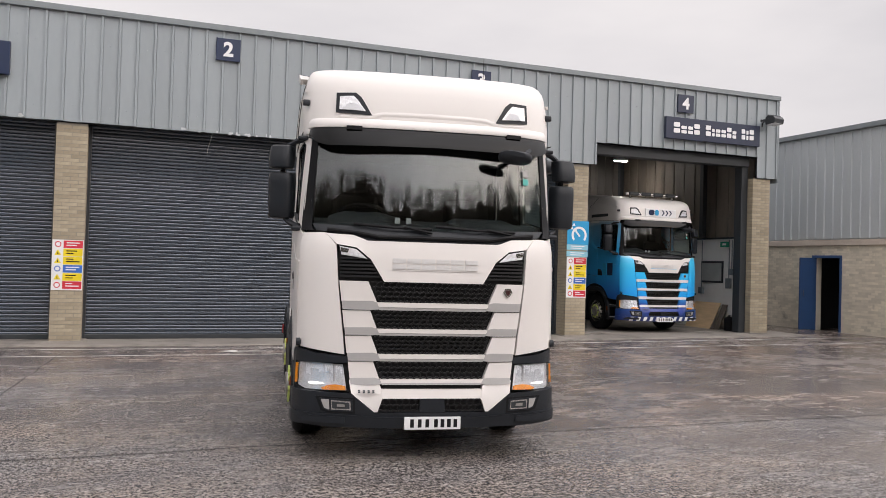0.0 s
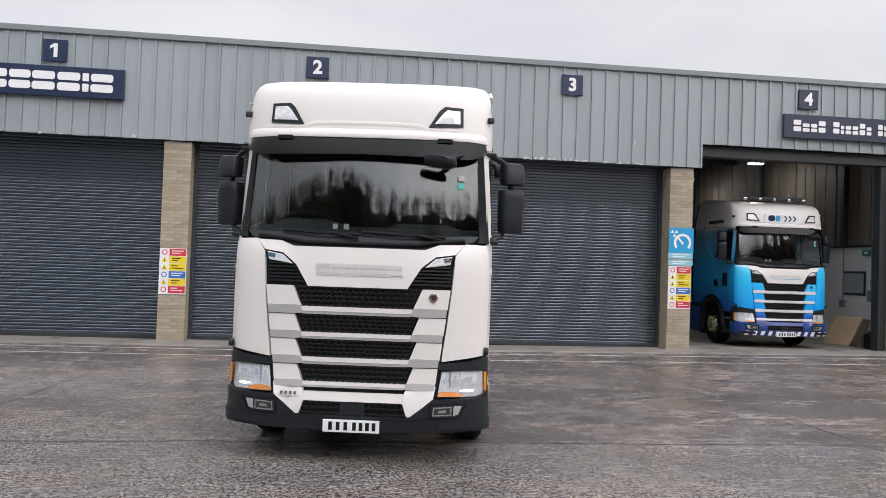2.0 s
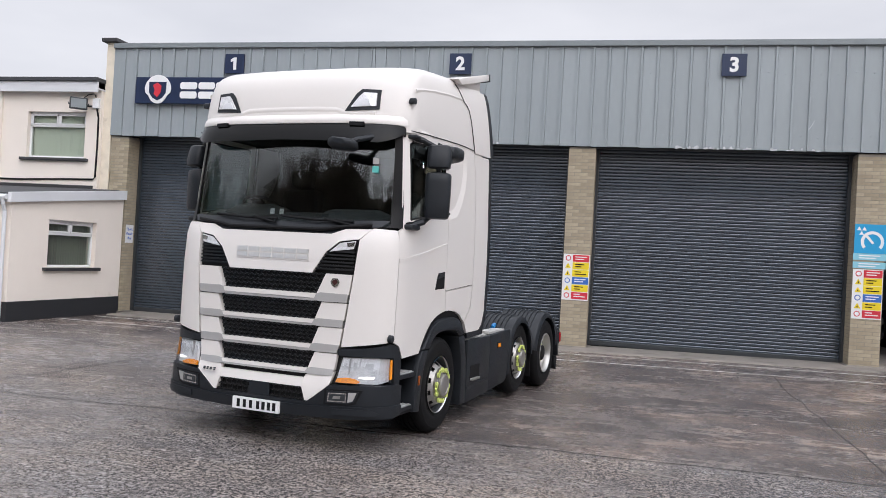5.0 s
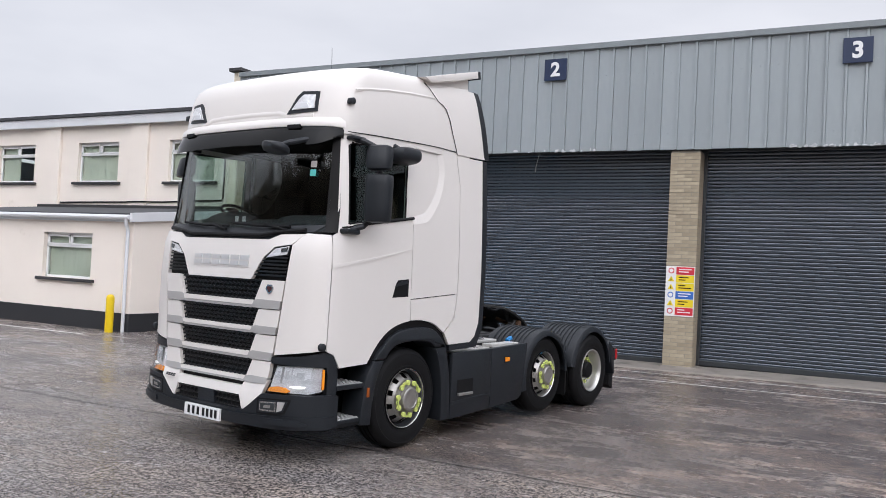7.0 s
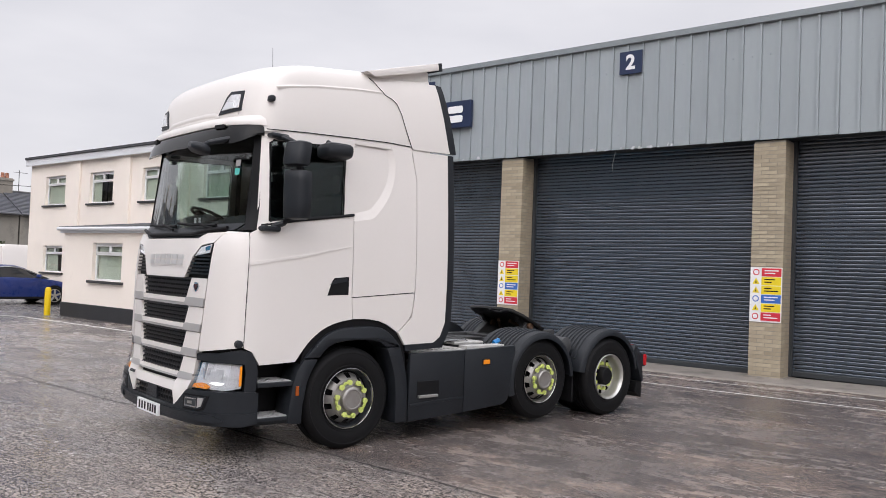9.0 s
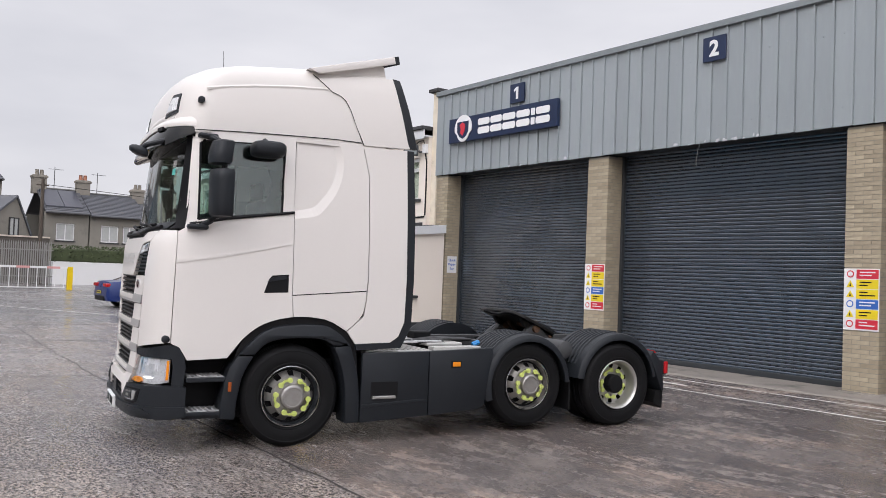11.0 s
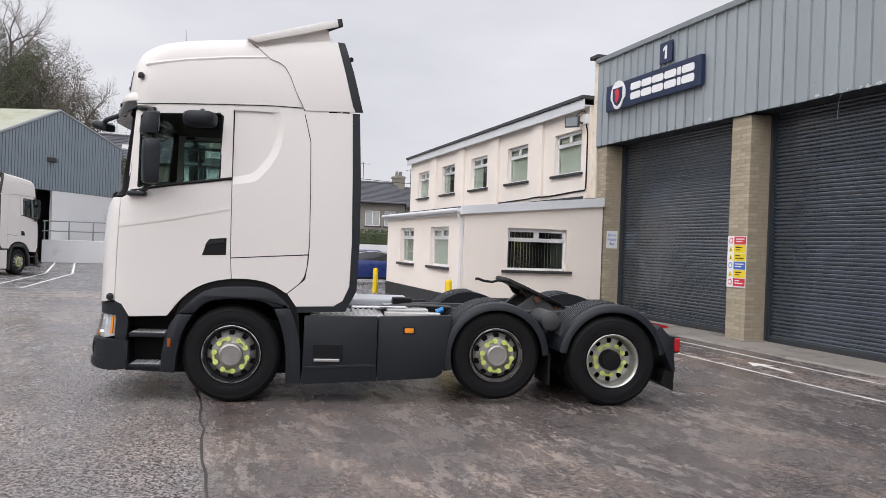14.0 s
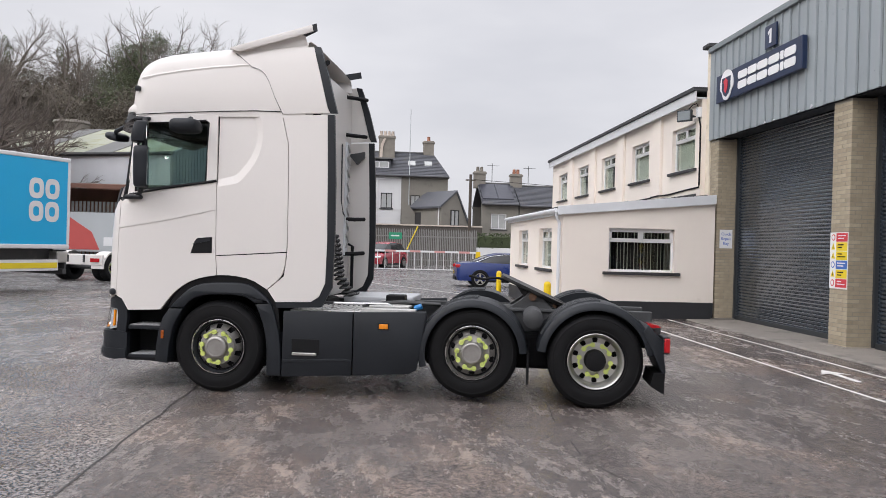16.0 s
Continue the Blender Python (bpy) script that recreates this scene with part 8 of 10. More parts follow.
    tagged(finish("wall_neighbour_end", box(x0 + 0.31, x0 + 17.9, ya, ya + 0.25, -0.2, 6.19), M_CLAD2), "end wall of the neighbouring unit", "wall", kind="structure")
    # near-black sheets added as the shade behind the open door
    tagged(finish("wall_neighbour_room", box(x0 + 1.6, x0 + 1.7, d0 - 1, d1 + 1, 0.0, 2.7), M_INSIDE_SHADE), "near-black sheet for the unlit room behind the open door", "wall", kind="structure")
    for ya2, yb2, za, zb2 in ((d0 - 0.55, d0 - 0.45, 0.0, 2.6), (d1 + 0.45, d1 + 0.55, 0.0, 2.6), (d0 - 0.44, d1 + 0.44, 2.5, 2.6)):
        tagged(finish("wall_neighbour_room", box(x0 + 0.305, x0 + 1.595, ya2, yb2, za, zb2), M_INSIDE_SHADE), "near-black sheet for the unlit room behind the open door", "wall", kind="structure")
    d = tagged(new("door_1"), "blue steel door standing open in the brick wall", "door", kind="structure")
    part("leaf", box(x0 - 0.55, x0 - 0.01, d1 + 0.0, d1 + 0.05, 0.14, zt - 0.03, 0.006), M_BLUE_DOOR, d)
    part("door_frame", box(x0 - 0.02, x0 + 0.1, d1 - 0.001, d1 + 0.09, 0.1, zt + 0.05, 0.006), M_BLUE_DOOR, d)
    part("door_frame", box(x0 - 0.02, x0 + 0.1, d0 - 0.06, d0 + 0.02, 0.1, zt + 0.05, 0.006), M_BLUE_DOOR, d)
    part("door_frame", box(x0 - 0.02, x0 + 0.1, d0, d1, zt - 0.03, zt + 0.05, 0.006), M_BLUE_DOOR, d)
    part("door_handle", tube([(x0 - 0.45, d1 - 0.03, 1.15), (x0 - 0.45, d1 - 0.03, 1.35)], 0.012, 6), M_CHROME, d)
    l = thing("wall_lamp", "small dark lamp on the grey cladding", "lamp")
    part("housing", box(x0 - 0.28, x0 - 0.06, 21.35, 21.55, 5.55, 5.70, 0.03), M_STEEL_DK, l)
    part("bracket", tube([(x0 - 0.1, 21.45, 5.62), (x0 + 0.08, 21.45, 5.62)], 0.03), M_STEEL_DK, l)


neighbour()


# ================= houses, fence, vehicles and trees in the distance =================
M_ASH = mat("grey_roughcast", (0.225, 0.21, 0.182), 0.9, vary=0.14, scale=0.7, bump=0.3, bump_scale=30, stain=(0.16, 0.15, 0.13), stain_at=0.55)
M_WHITEWASH = mat("whitewashed_wall", (0.68, 0.68, 0.68), 0.8, vary=0.06, scale=0.5, stain=(0.5, 0.49, 0.46), stain_at=0.62)
M_SLATE = mat("slate_roof", (0.085, 0.088, 0.10), 0.55, vary=0.2, scale=0.8, fine=9, bump=0.4, bump_scale=12, stain=(0.13, 0.125, 0.11), stain_at=0.58)
M_SOLAR = mat("solar_glass", (0.035, 0.037, 0.052), 0.35, vary=0.15, scale=2)
M_BANDRED = mat("faded_red_band", (0.60, 0.30, 0.29), 0.5, vary=0.1)
M_OLDWALL = mat("dark_stone_wall", (0.085, 0.075, 0.066), 0.9, vary=0.35, scale=2.5, bump=0.4, bump_scale=14)
M_TERRA = mat("terracotta_pot", (0.36, 0.16, 0.10), 0.8, vary=0.15)
M_CHIM = mat("chimney_brick", (0.225, 0.205, 0.175), 0.9, vary=0.2, scale=2.5, bump=0.3)
M_PALISADE = mat("palisade_steel", (0.23, 0.225, 0.215), 0.6, vary=0.2, stain=(0.2, 0.13, 0.08), stain_at=0.6)
M_RAILW = mat("white_rail", (0.72, 0.72, 0.72), 0.4, vary=0.05)
M_REDP = mat("red_plastic", (0.55, 0.10, 0.09), 0.4, vary=0.06)
M_REDCAR = mat("red_car_paint", (0.33, 0.03, 0.045), 0.25, vary=0.05, coat=0.6)
M_BLUECAR = mat("blue_car_paint", (0.008, 0.024, 0.13), 0.3, spec=0.35, vary=0.05, coat=0.3)
M_BARK = mat("bark", (0.075, 0.06, 0.048), 0.9, vary=0.25, scale=2, bump=0.4)
# twigs and ivy are lightened: the haze of distance is put into their colour
M_TWIG = mat("twigs", (0.145, 0.122, 0.105), 0.9, vary=0.3, scale=0.6, island=0.25)
M_IVY = mat("ivy_leaves", (0.075, 0.09, 0.042), 0.6, vary=0.3, scale=1.2, island=0.45)
M_WOODS = mat("winter_woods", (0.105, 0.090, 0.068), 0.85, vary=0.35, scale=0.12, island=0.5)
M_HILL = mat("hill_scrub", (0.075, 0.07, 0.045), 0.9, vary=0.3, scale=0.1)
M_GABLE = mat("grey_blue_sheet", (0.20, 0.24, 0.275), 0.5, vary=0.1, scale=0.4, stretch=(1, 1, 0.3))
M_ROOFLIGHT = mat("lichened_roof_sheet", (0.34, 0.35, 0.27), 0.7, vary=0.2, scale=0.5, stain=(0.26, 0.26, 0.14), stain_at=0.5)
M_ROOFDARK = mat("dark_roof_sheet", (0.15, 0.15, 0.145), 0.7, vary=0.2, scale=0.5)
M_RUST = mat("rusty_sheet", (0.17, 0.085, 0.06), 0.8, vary=0.25, scale=1)
M_COOL = mat("pale_blue_lorry_side", (0.0, 0.40, 0.74), 0.4, vary=0.04, scale=0.5)
M_HEDGE = mat("hedge_leaves", (0.045, 0.06, 0.022), 0.7, vary=0.3, island=0.4)


def wall_at(x, y0, y1, z0, z1, holes=(), thick=0.3):
    """A wall facing +x with holes (y0, y1, z0, z1)."""
    bm = bmesh.new()
    ys = sorted({y0, y1, *[h for q in holes for h in q[:2]]})
    zs = sorted({z0, z1, *[h for q in holes for h in q[2:]]})
    for a, c in zip(ys, ys[1:]):
        for d, e in zip(zs, zs[1:]):
            if any(h[0] <= (a + c) / 2 <= h[1] and h[2] <= (d + e) / 2 <= h[3] for h in holes):
                continue
            box(x - thick, x, a, c, d, e, bm=bm)
    bmesh.ops.remove_doubles(bm, verts=bm.verts, dist=1e-4)
    return bm


def house_window(parent, x, y0, y1, z0, z1, frame_m, lights=2):
    bm = bmesh.new()
    f = 0.08
    for a, c, d, e in ((y0, y1, z0, z0 + f), (y0, y1, z1 - f, z1), (y0, y0 + f, z0, z1), (y1 - f, y1, z0, z1), *[((y0 + (y1 - y0) * k / lights) - f / 2, (y0 + (y1 - y0) * k / lights) + f / 2, z0, z1) for k in range(1, lights)]):
        box(x - 0.16, x - 0.08, a, c, d, e, bm=bm)
    w = part("window", bm, frame_m, parent, "framed sash window")
    part("pane", box(x - 0.135, x - 0.125, y0 + f, y1 - f, z0 + f, z1 - f), M_PANE_GREY, w)
    part("sill", box(x - 0.1, x + 0.08, y0 - 0.1, y1 + 0.1, z0 - 0.12, z0 - 0.01), M_SILL, w)


def chimney(parent, x, y, z0, z1, wide, pots, pot_m):
    c = part("chimney", box(x - 0.4, x + 0.4, y - wide / 2, y + wide / 2, z0, z1, 0.02), M_CHIM, parent, "old brick chimney stack")
    part("cap", box(x - 0.48, x + 0.48, y - wide / 2 - 0.08, y + wide / 2 + 0.08, z1 - 0.25, z1 - 0.08, 0.02), M_CHIM, c)
    for k in range(pots):
        yy = y + (k - (pots - 1) / 2) * 0.36
        part("pot", lathe([(z1 - 0.08, 0.17), (z1 + 0.08, 0.17), (z1 + 0.40, 0.14), (z1 + 0.44, 0.16), (z1 + 0.46, 0.10)], 10, "z", (x, yy, 0)), pot_m, c, smooth=True)


def slope_roof(parent, x_eave, x_ridge, y0, y1, z_eave, z_ridge, material, back=None, hip=0.0):
    """Two slopes on a ridge; the far end may be hipped."""
    xb = back if back is not None else 2 * x_ridge - x_eave
    y2 = y1 - hip
    bm = bmesh.new()
    for xe in (x_eave, xb):
        loft([[Vector((xe, y0, z_eave)), Vector((xe, y0, z_eave - 0.15)), Vector((x_ridge, y0, z_ridge - 0.15)), Vector((x_ridge, y0, z_ridge))],
              [Vector((xe, y1, z_eave)), Vector((xe, y1, z_eave - 0.15)), Vector((x_ridge, y2, z_ridge - 0.15)), Vector((x_ridge, y2, z_ridge))]], bm)
    if hip:
        loft([[Vector((x, y, z)) for x, y, z in ((x_eave, y1, z_eave), (x_ridge, y2, z_ridge), (xb, y1, z_eave))], [Vector((x, y, z - 0.15)) for x, y, z in ((x_eave, y1, z_eave), (x_ridge, y2, z_ridge), (xb, y1, z_eave))]], bm)
    r = part("roof", bm, material, parent, "slate roof")
    # courses of slates on the near slope
    rows = 16
    for k in range(1, rows):
        t = k / rows
        x, z = x_eave + (x_ridge - x_eave) * t, z_eave + (z_ridge - z_eave) * t
        part("slate_course", box(x - 0.02, x + 0.05, y0, y1 - hip * t, z - 0.01, z + 0.03), material, r)
    part("ridge", box(x_ridge - 0.15, x_ridge + 0.15, y0, y2, z_ridge - 0.04, z_ridge + 0.08, 0.03), M_ROOFDARK, r)
    part("gutter", tube([(x_eave + 0.08, y0, z_eave - 0.1), (x_eave + 0.08, y1, z_eave - 0.1)], 0.08, 6), M_SILL, r)
    return r


def terrace():
    h = thing("terrace_house", "tall terrace house, white rendered rear, slate roof and chimneys", "house")
    x = -62.0
    wins = [(7.2, 8.3, 5.2, 6.65), (9.75, 10.8, 5.2, 6.65)]
    part("wall", wall_at(x, 6.6, 11.6, 0, 8.3, wins), M_WHITEWASH, h, "white rendered rear wall")
    for a in wins:
        house_window(h, x, *a, M_SILL)
    part("wall", box(x - 8.0, x - 7.7, -8, 15.74, 0, 8.3), M_ASH, h)
    slope_roof(h, x + 0.35, x - 4.0, -8.0, 15.95, 8.35, 11.0, M_SLATE, hip=1.3)
    chimney(h, x - 3.2, 10.2, 9.3, 12.5, 1.5, 4, M_BAND)
    part("flue_rib", prism([(9.5, 9.6), (9.62, 11.6), (9.9, 12.2), (10.1, 12.2), (9.85, 11.4), (9.75, 9.6)], x - 2.80, x - 2.68, "x"), M_BAND, h, "pale mortar rib on the chimney")
    chimney(h, x - 4.0, 14.2, 10.2, 12.2, 1.0, 1, M_TERRA)
    chimney(h, x - 4.0, 4.6, 10.2, 12.3, 1.2, 2, M_TERRA)
    dm = part("dormer", box(x - 3.0, x - 1.0, 7.6, 10.6, 9.0, 9.95), M_SLATE, h, "flat dark dormer")
    part("dormer_window", box(x - 0.99, x - 0.9, 7.75, 10.45, 9.12, 9.72), M_RAILW, dm)
    for k in range(3):
        part("dormer_pane", box(x - 0.895, x - 0.88, 7.85 + k * 0.87, 8.6 + k * 0.87, 9.2, 9.65), M_PANE_GREY, dm)
    part("dormer_roof", box(x - 3.1, x - 0.6, 7.3, 10.8, 9.96, 10.08), M_ROOFDARK, dm)
    for y in (12.2, 13.75, 0.2, 2.2):
        part("skylight", prism([(x - 1.5, 9.48), (x - 1.5, 9.56), (x - 2.2, 10.0), (x - 2.2, 9.9)], y, y + 0.7, "y"), M_PANE_GREY, h, "small roof window")
    part("wall", wall_at(x, -8.0, 6.58, 0, 8.3, [(3.0, 4.1, 4.8, 6.4), (-2.0, -0.8, 4.8, 6.4)]), M_ASH, h, "grey roughcast rear wall")
    for a in ((3.0, 4.1, 4.8, 6.4), (-2.0, -0.8, 4.8, 6.4)):
        house_window(h, x, *a, M_RAILW)
    part("wall", wall_at(x, 11.62, 15.74, 0, 8.3, [(12.45, 13.3, 4.5, 6.5)]), M_ASH, h, "grey roughcast rear wall")
    house_window(h, x, 12.45, 13.3, 4.5, 6.5, M_SILL)
    part("gable_end", box(x - 8, x, 15.745, 15.85, 0, 8.3), M_ASH, h)
    part("downpipe", tube([(x + 0.1, 9.4, 0), (x + 0.1, 9.4, 8.2)], 0.06, 6), M_RAILW, h)
    part("aerial_mast", tube([(x + 0.3, 12.3, 4.0), (x + 0.3, 12.3, 14.6)], 0.035, 6), M_CLAD2, h, "tall thin white mast")
    h.scale = (1, 1, 0.957)
    # rear annexe with its own gable
    e = thing("annexe", "grey roughcast gabled rear annexe with slate roof", "house", pose(-57.5, 15.0, 0, 0, 0, 33))
    part("gable", prism([(0, 0), (0, 5.1), (1.6, 6.35), (3.0, 3.5), (3.0, 0)], -0.3, 0, "x"), M_ASH, e)
    part("side_wall", box(-4.6, -0.301, 0, 0.2, 0, 5.1), M_ASH, e)
    part("roof", prism([(-0.25, 4.90), (1.6, 6.36), (1.6, 6.54), (-0.25, 5.08)], -4.6, 0.15, "x"), M_SLATE, e, "slate roof")
    part("roof", prism([(1.6, 6.36), (3.1, 3.3), (3.2, 3.42), (1.6, 6.54)], -4.6, 0.15, "x"), M_SLATE, e, "slate roof")
    house_window(e, 0.16, 1.0, 1.9, 3.4, 4.8, M_SILL)
    part("drainpipe", tube([(-0.3, -0.06, 1.5), (-0.3, -0.06, 5.0)], 0.06, 6), M_RAILW, e)
    part("rear_door", box(-3.9, -3.0, -0.03, 0.0, 2.2, 4.6), M_SILL, e)
    part("stair_wall", prism([(11.7, 0), (11.7, 5.6), (12.1, 5.5), (13.6, 3.6), (13.6, 0)], x + 1.0, x + 1.25, "x"), M_ASH, h, "sloping wall beside the back steps")
    part("stair_coping", prism([(11.7, 5.6), (12.1, 5.5), (13.6, 3.6), (13.6, 3.78), (12.15, 5.64), (11.7, 5.74)], x + 0.98, x + 1.27, "x"), M_CHIM, h)
    w = thing("yard_wall", "low grey rear wall below the terrace houses", "wall")
    part("wall", box(-57.1, -56.8, 6.0, 18.5, 0, 3.3), M_OLDWALL, w)
    part("coping", box(-57.18, -56.72, 6.0, 18.5, 3.3, 3.42, 0.02), M_BAND, w, "pale coping")
    # lower houses further along
    for y0, y1, ze, zr, w in ((18.9, 22.3, 5.6, 7.75, 1), (22.4, 27.0, 5.5, 7.6, 2), (27.1, 32.5, 5.2, 7.2, 1), (32.6, 39.0, 5.2, 7.3, 2), (39.1, 45.0, 5.2, 7.3, 1)):
        k = thing("terrace_house", "low grey terrace house with slate roof", "house", group="low terrace")
        holes = [(y0 + 0.9, y0 + 2.3, 3.3, 4.7)] + ([(y1 - 1.9, y1 - 0.8, 3.3, 4.7)] if w > 1 else [])
        part("wall", wall_at(-61.0, y0, y1 - 0.02, 0, ze, holes), M_ASH, k, "grey roughcast wall")
        for q in holes:
            house_window(k, -61.0, *q, M_RAILW)
        part("back_wall", box(-68.5, -68.2, y0, y1 - 0.02, 0, ze), M_ASH, k)
        slope_roof(k, -60.6, -65.0, y0, y1 - 0.02, ze, zr, M_SLATE, -69)
        chimney(k, -65.0, y0 + 0.2, zr - 0.5, zr + 1.1, 1.1, 2, M_TERRA if w > 1 else M_CHIM)
        part("aerial", tube([(-65, y0 + 1.4, zr), (-65, y0 + 1.4, zr + 1.9)], 0.03, 5), M_STEEL_DK, k)
        part("aerial_bar", tube([(-65, y0 + 0.9, zr + 1.7), (-65, y0 + 2.1, zr + 1.7)], 0.02, 5), M_STEEL_DK, k)
        if y0 < 19:
            for q in range(2):
                part("solar_panel", prism([(-61.4, ze + 0.46 - 0.02), (-61.4, ze + 0.52), (-64.6, zr - 0.10), (-64.6, zr - 0.17)], y0 + 0.15 + q * 1.45, y0 + 1.55 + q * 1.45, "y"), M_SOLAR, k, "dark solar panel")


terrace()


def palisade():
    root = thing("palisade_fence", "grey steel palisade fence behind the yard", "fence")
    prof = [(-0.035, 0.0), (-0.035, 2.72), (0.0, 2.9), (0.035, 2.72), (0.035, 0.0)]
    me_bm = prism(prof, -0.012, 0.012, "x")
    me = bpy.data.meshes.new("pale")
    me_bm.to_mesh(me)
    me_bm.free()
    me.materials.append(M_PALISADE)
    for i in range(118):
        ob = new("pale", me)
        ob.location = (-50, 1.2 + i * 0.137, 0.05)
        ob.parent = root
    for z in (0.5, 2.3):
        part("rail", box(-50.08, -50.02, 1.1, 17.4, z, z + 0.07), M_PALISADE, root)
    for i in range(7):
        part("post", box(-50.18, -50.08, 1.2 + i * 2.6, 1.3 + i * 2.6, -0.05, 2.7), M_PALISADE, root)
    s = thing("fence_notice", "small green notice on the palisade fence", "notice")
    part("board", box(-49.975, -49.955, 10.5, 11.5, 2.1, 2.6), M_GREEN, s)
    part("bar", box(-49.952, -49.945, 10.65, 11.3, 2.3, 2.4), M_WHITE, s)
    h = thing("hedge", "dark clipped hedge on a pale wall", "hedge")
    rnd = random.Random(4)
    vs, fs = [], []
    for i in range(2600):
        p = Vector((-50.6 + rnd.uniform(-0.7, 0.7), rnd.uniform(17.4, 27.0), 1.9 + rnd.uniform(-0.3, 0.85)))
        n = Vector((rnd.gauss(0, 1), rnd.gauss(0, 1), rnd.gauss(0, 1))).normalized()
        t = n.orthogonal().normalized() * rnd.uniform(0.06, 0.13)
        b = n.cross(t)
        k = len(vs)
        vs += [p - t, p + b * 0.6, p + t, p - b * 0.6]
        fs.append((k, k + 1, k + 2, k + 3))
    me = bpy.data.meshes.new("leaves")
    me.from_pydata(vs, [], fs)
    me.materials.append(M_HEDGE)
    lv = new("leaves", me)
    lv.parent = h
    lv["kind"] = "stuff"
    part("core", box(-51.1, -50.1, 17.4, 27.0, 1.62, 2.5, 0.1), M_HEDGE, h)
    part("wall", box(-51.2, -50.0, 17.4, 27.0, -0.05, 1.6, 0.02), M_WHITEWASH, h, "pale low wall")


palisade()


def barrier():
    root = thing("rising_barrier", "white skirted rising barrier with yellow cabinet", "barrier")
    x = -40.0
    arm = part("arm", box(x - 0.05, x + 0.05, 6.2, 16.3, 1.2, 1.32, 0.01), M_RAILW, root, "white barrier arm")
    for i in range(6):
        part("red_band", box(x - 0.056, x + 0.056, 7.0 + i * 1.6, 7.7 + i * 1.6, 1.196, 1.324), M_BANDRED, arm)
    for i in range(20):
        part("rod", tube([(x, 6.9 + i * 0.475, 0.12), (x, 6.9 + i * 0.475, 1.2)], 0.024, 6), M_RAILW, arm)
    part("lower_rail", box(x - 0.03, x + 0.03, 6.9, 16.0, 0.08, 0.13), M_RAILW, arm)
    part("cabinet", box(x - 0.25, x + 0.2, 6.1, 6.5, -0.02, 1.35, 0.03), M_YELLOW, root, "yellow barrier cabinet")
    part("rest_post", box(x - 0.1, x + 0.1, 16.1, 16.4, -0.02, 1.32, 0.02), M_YELLOW, root)
    c = thing("road_block", "red and white plastic road block", "road block")
    part("body", box(x - 1.2, x - 0.5, 5.2, 5.95, -0.02, 1.25, 0.08), M_REDP, c)
    part("cap", box(x - 1.1, x - 0.6, 5.3, 5.85, 1.25, 1.4, 0.05), M_RAILW, c)
    k = thing("traffic_cone", "red traffic cone beside the barrier", "cone")
    part("cone", lathe([(0.0, 0.22), (0.04, 0.22), (0.05, 0.16), (0.75, 0.03), (0.76, 0.0)], 14, "z", (x - 1.5, 7.3, 0)), M_REDP, k, smooth=True)
    s = thing("speed_sign", "round speed sign with the number ten on a hurdle", "sign")
    for z in (0.1, 1.15):
        part("bar", tube([(x + 2.6, 2.4, z), (x + 2.6, 5.3, z)], 0.03, 6), M_CLAD_TRIM, s)
    for i in range(14):
        part("upright", tube([(x + 2.6, 2.4 + i * 0.223, 0.0), (x + 2.6, 2.4 + i * 0.223, 1.15)], 0.016, 6), M_CLAD_TRIM, s)
    part("board", box(x + 2.63, x + 2.65, 3.5, 4.9, 0.35, 1.1), M_WHITE, s)
    part("ring", lathe([(x + 2.655, 0.34), (x + 2.665, 0.34), (x + 2.665, 0.25), (x + 2.655, 0.25)], 24, "x", (0, 4.2, 0.73), closed=True), M_REDP, s)
    lettering("numeral", "10", 0.34, 0.004, M_BLACK, s, pose(x + 2.66, 4.2, 0.73, 0, 0, 90))


barrier()


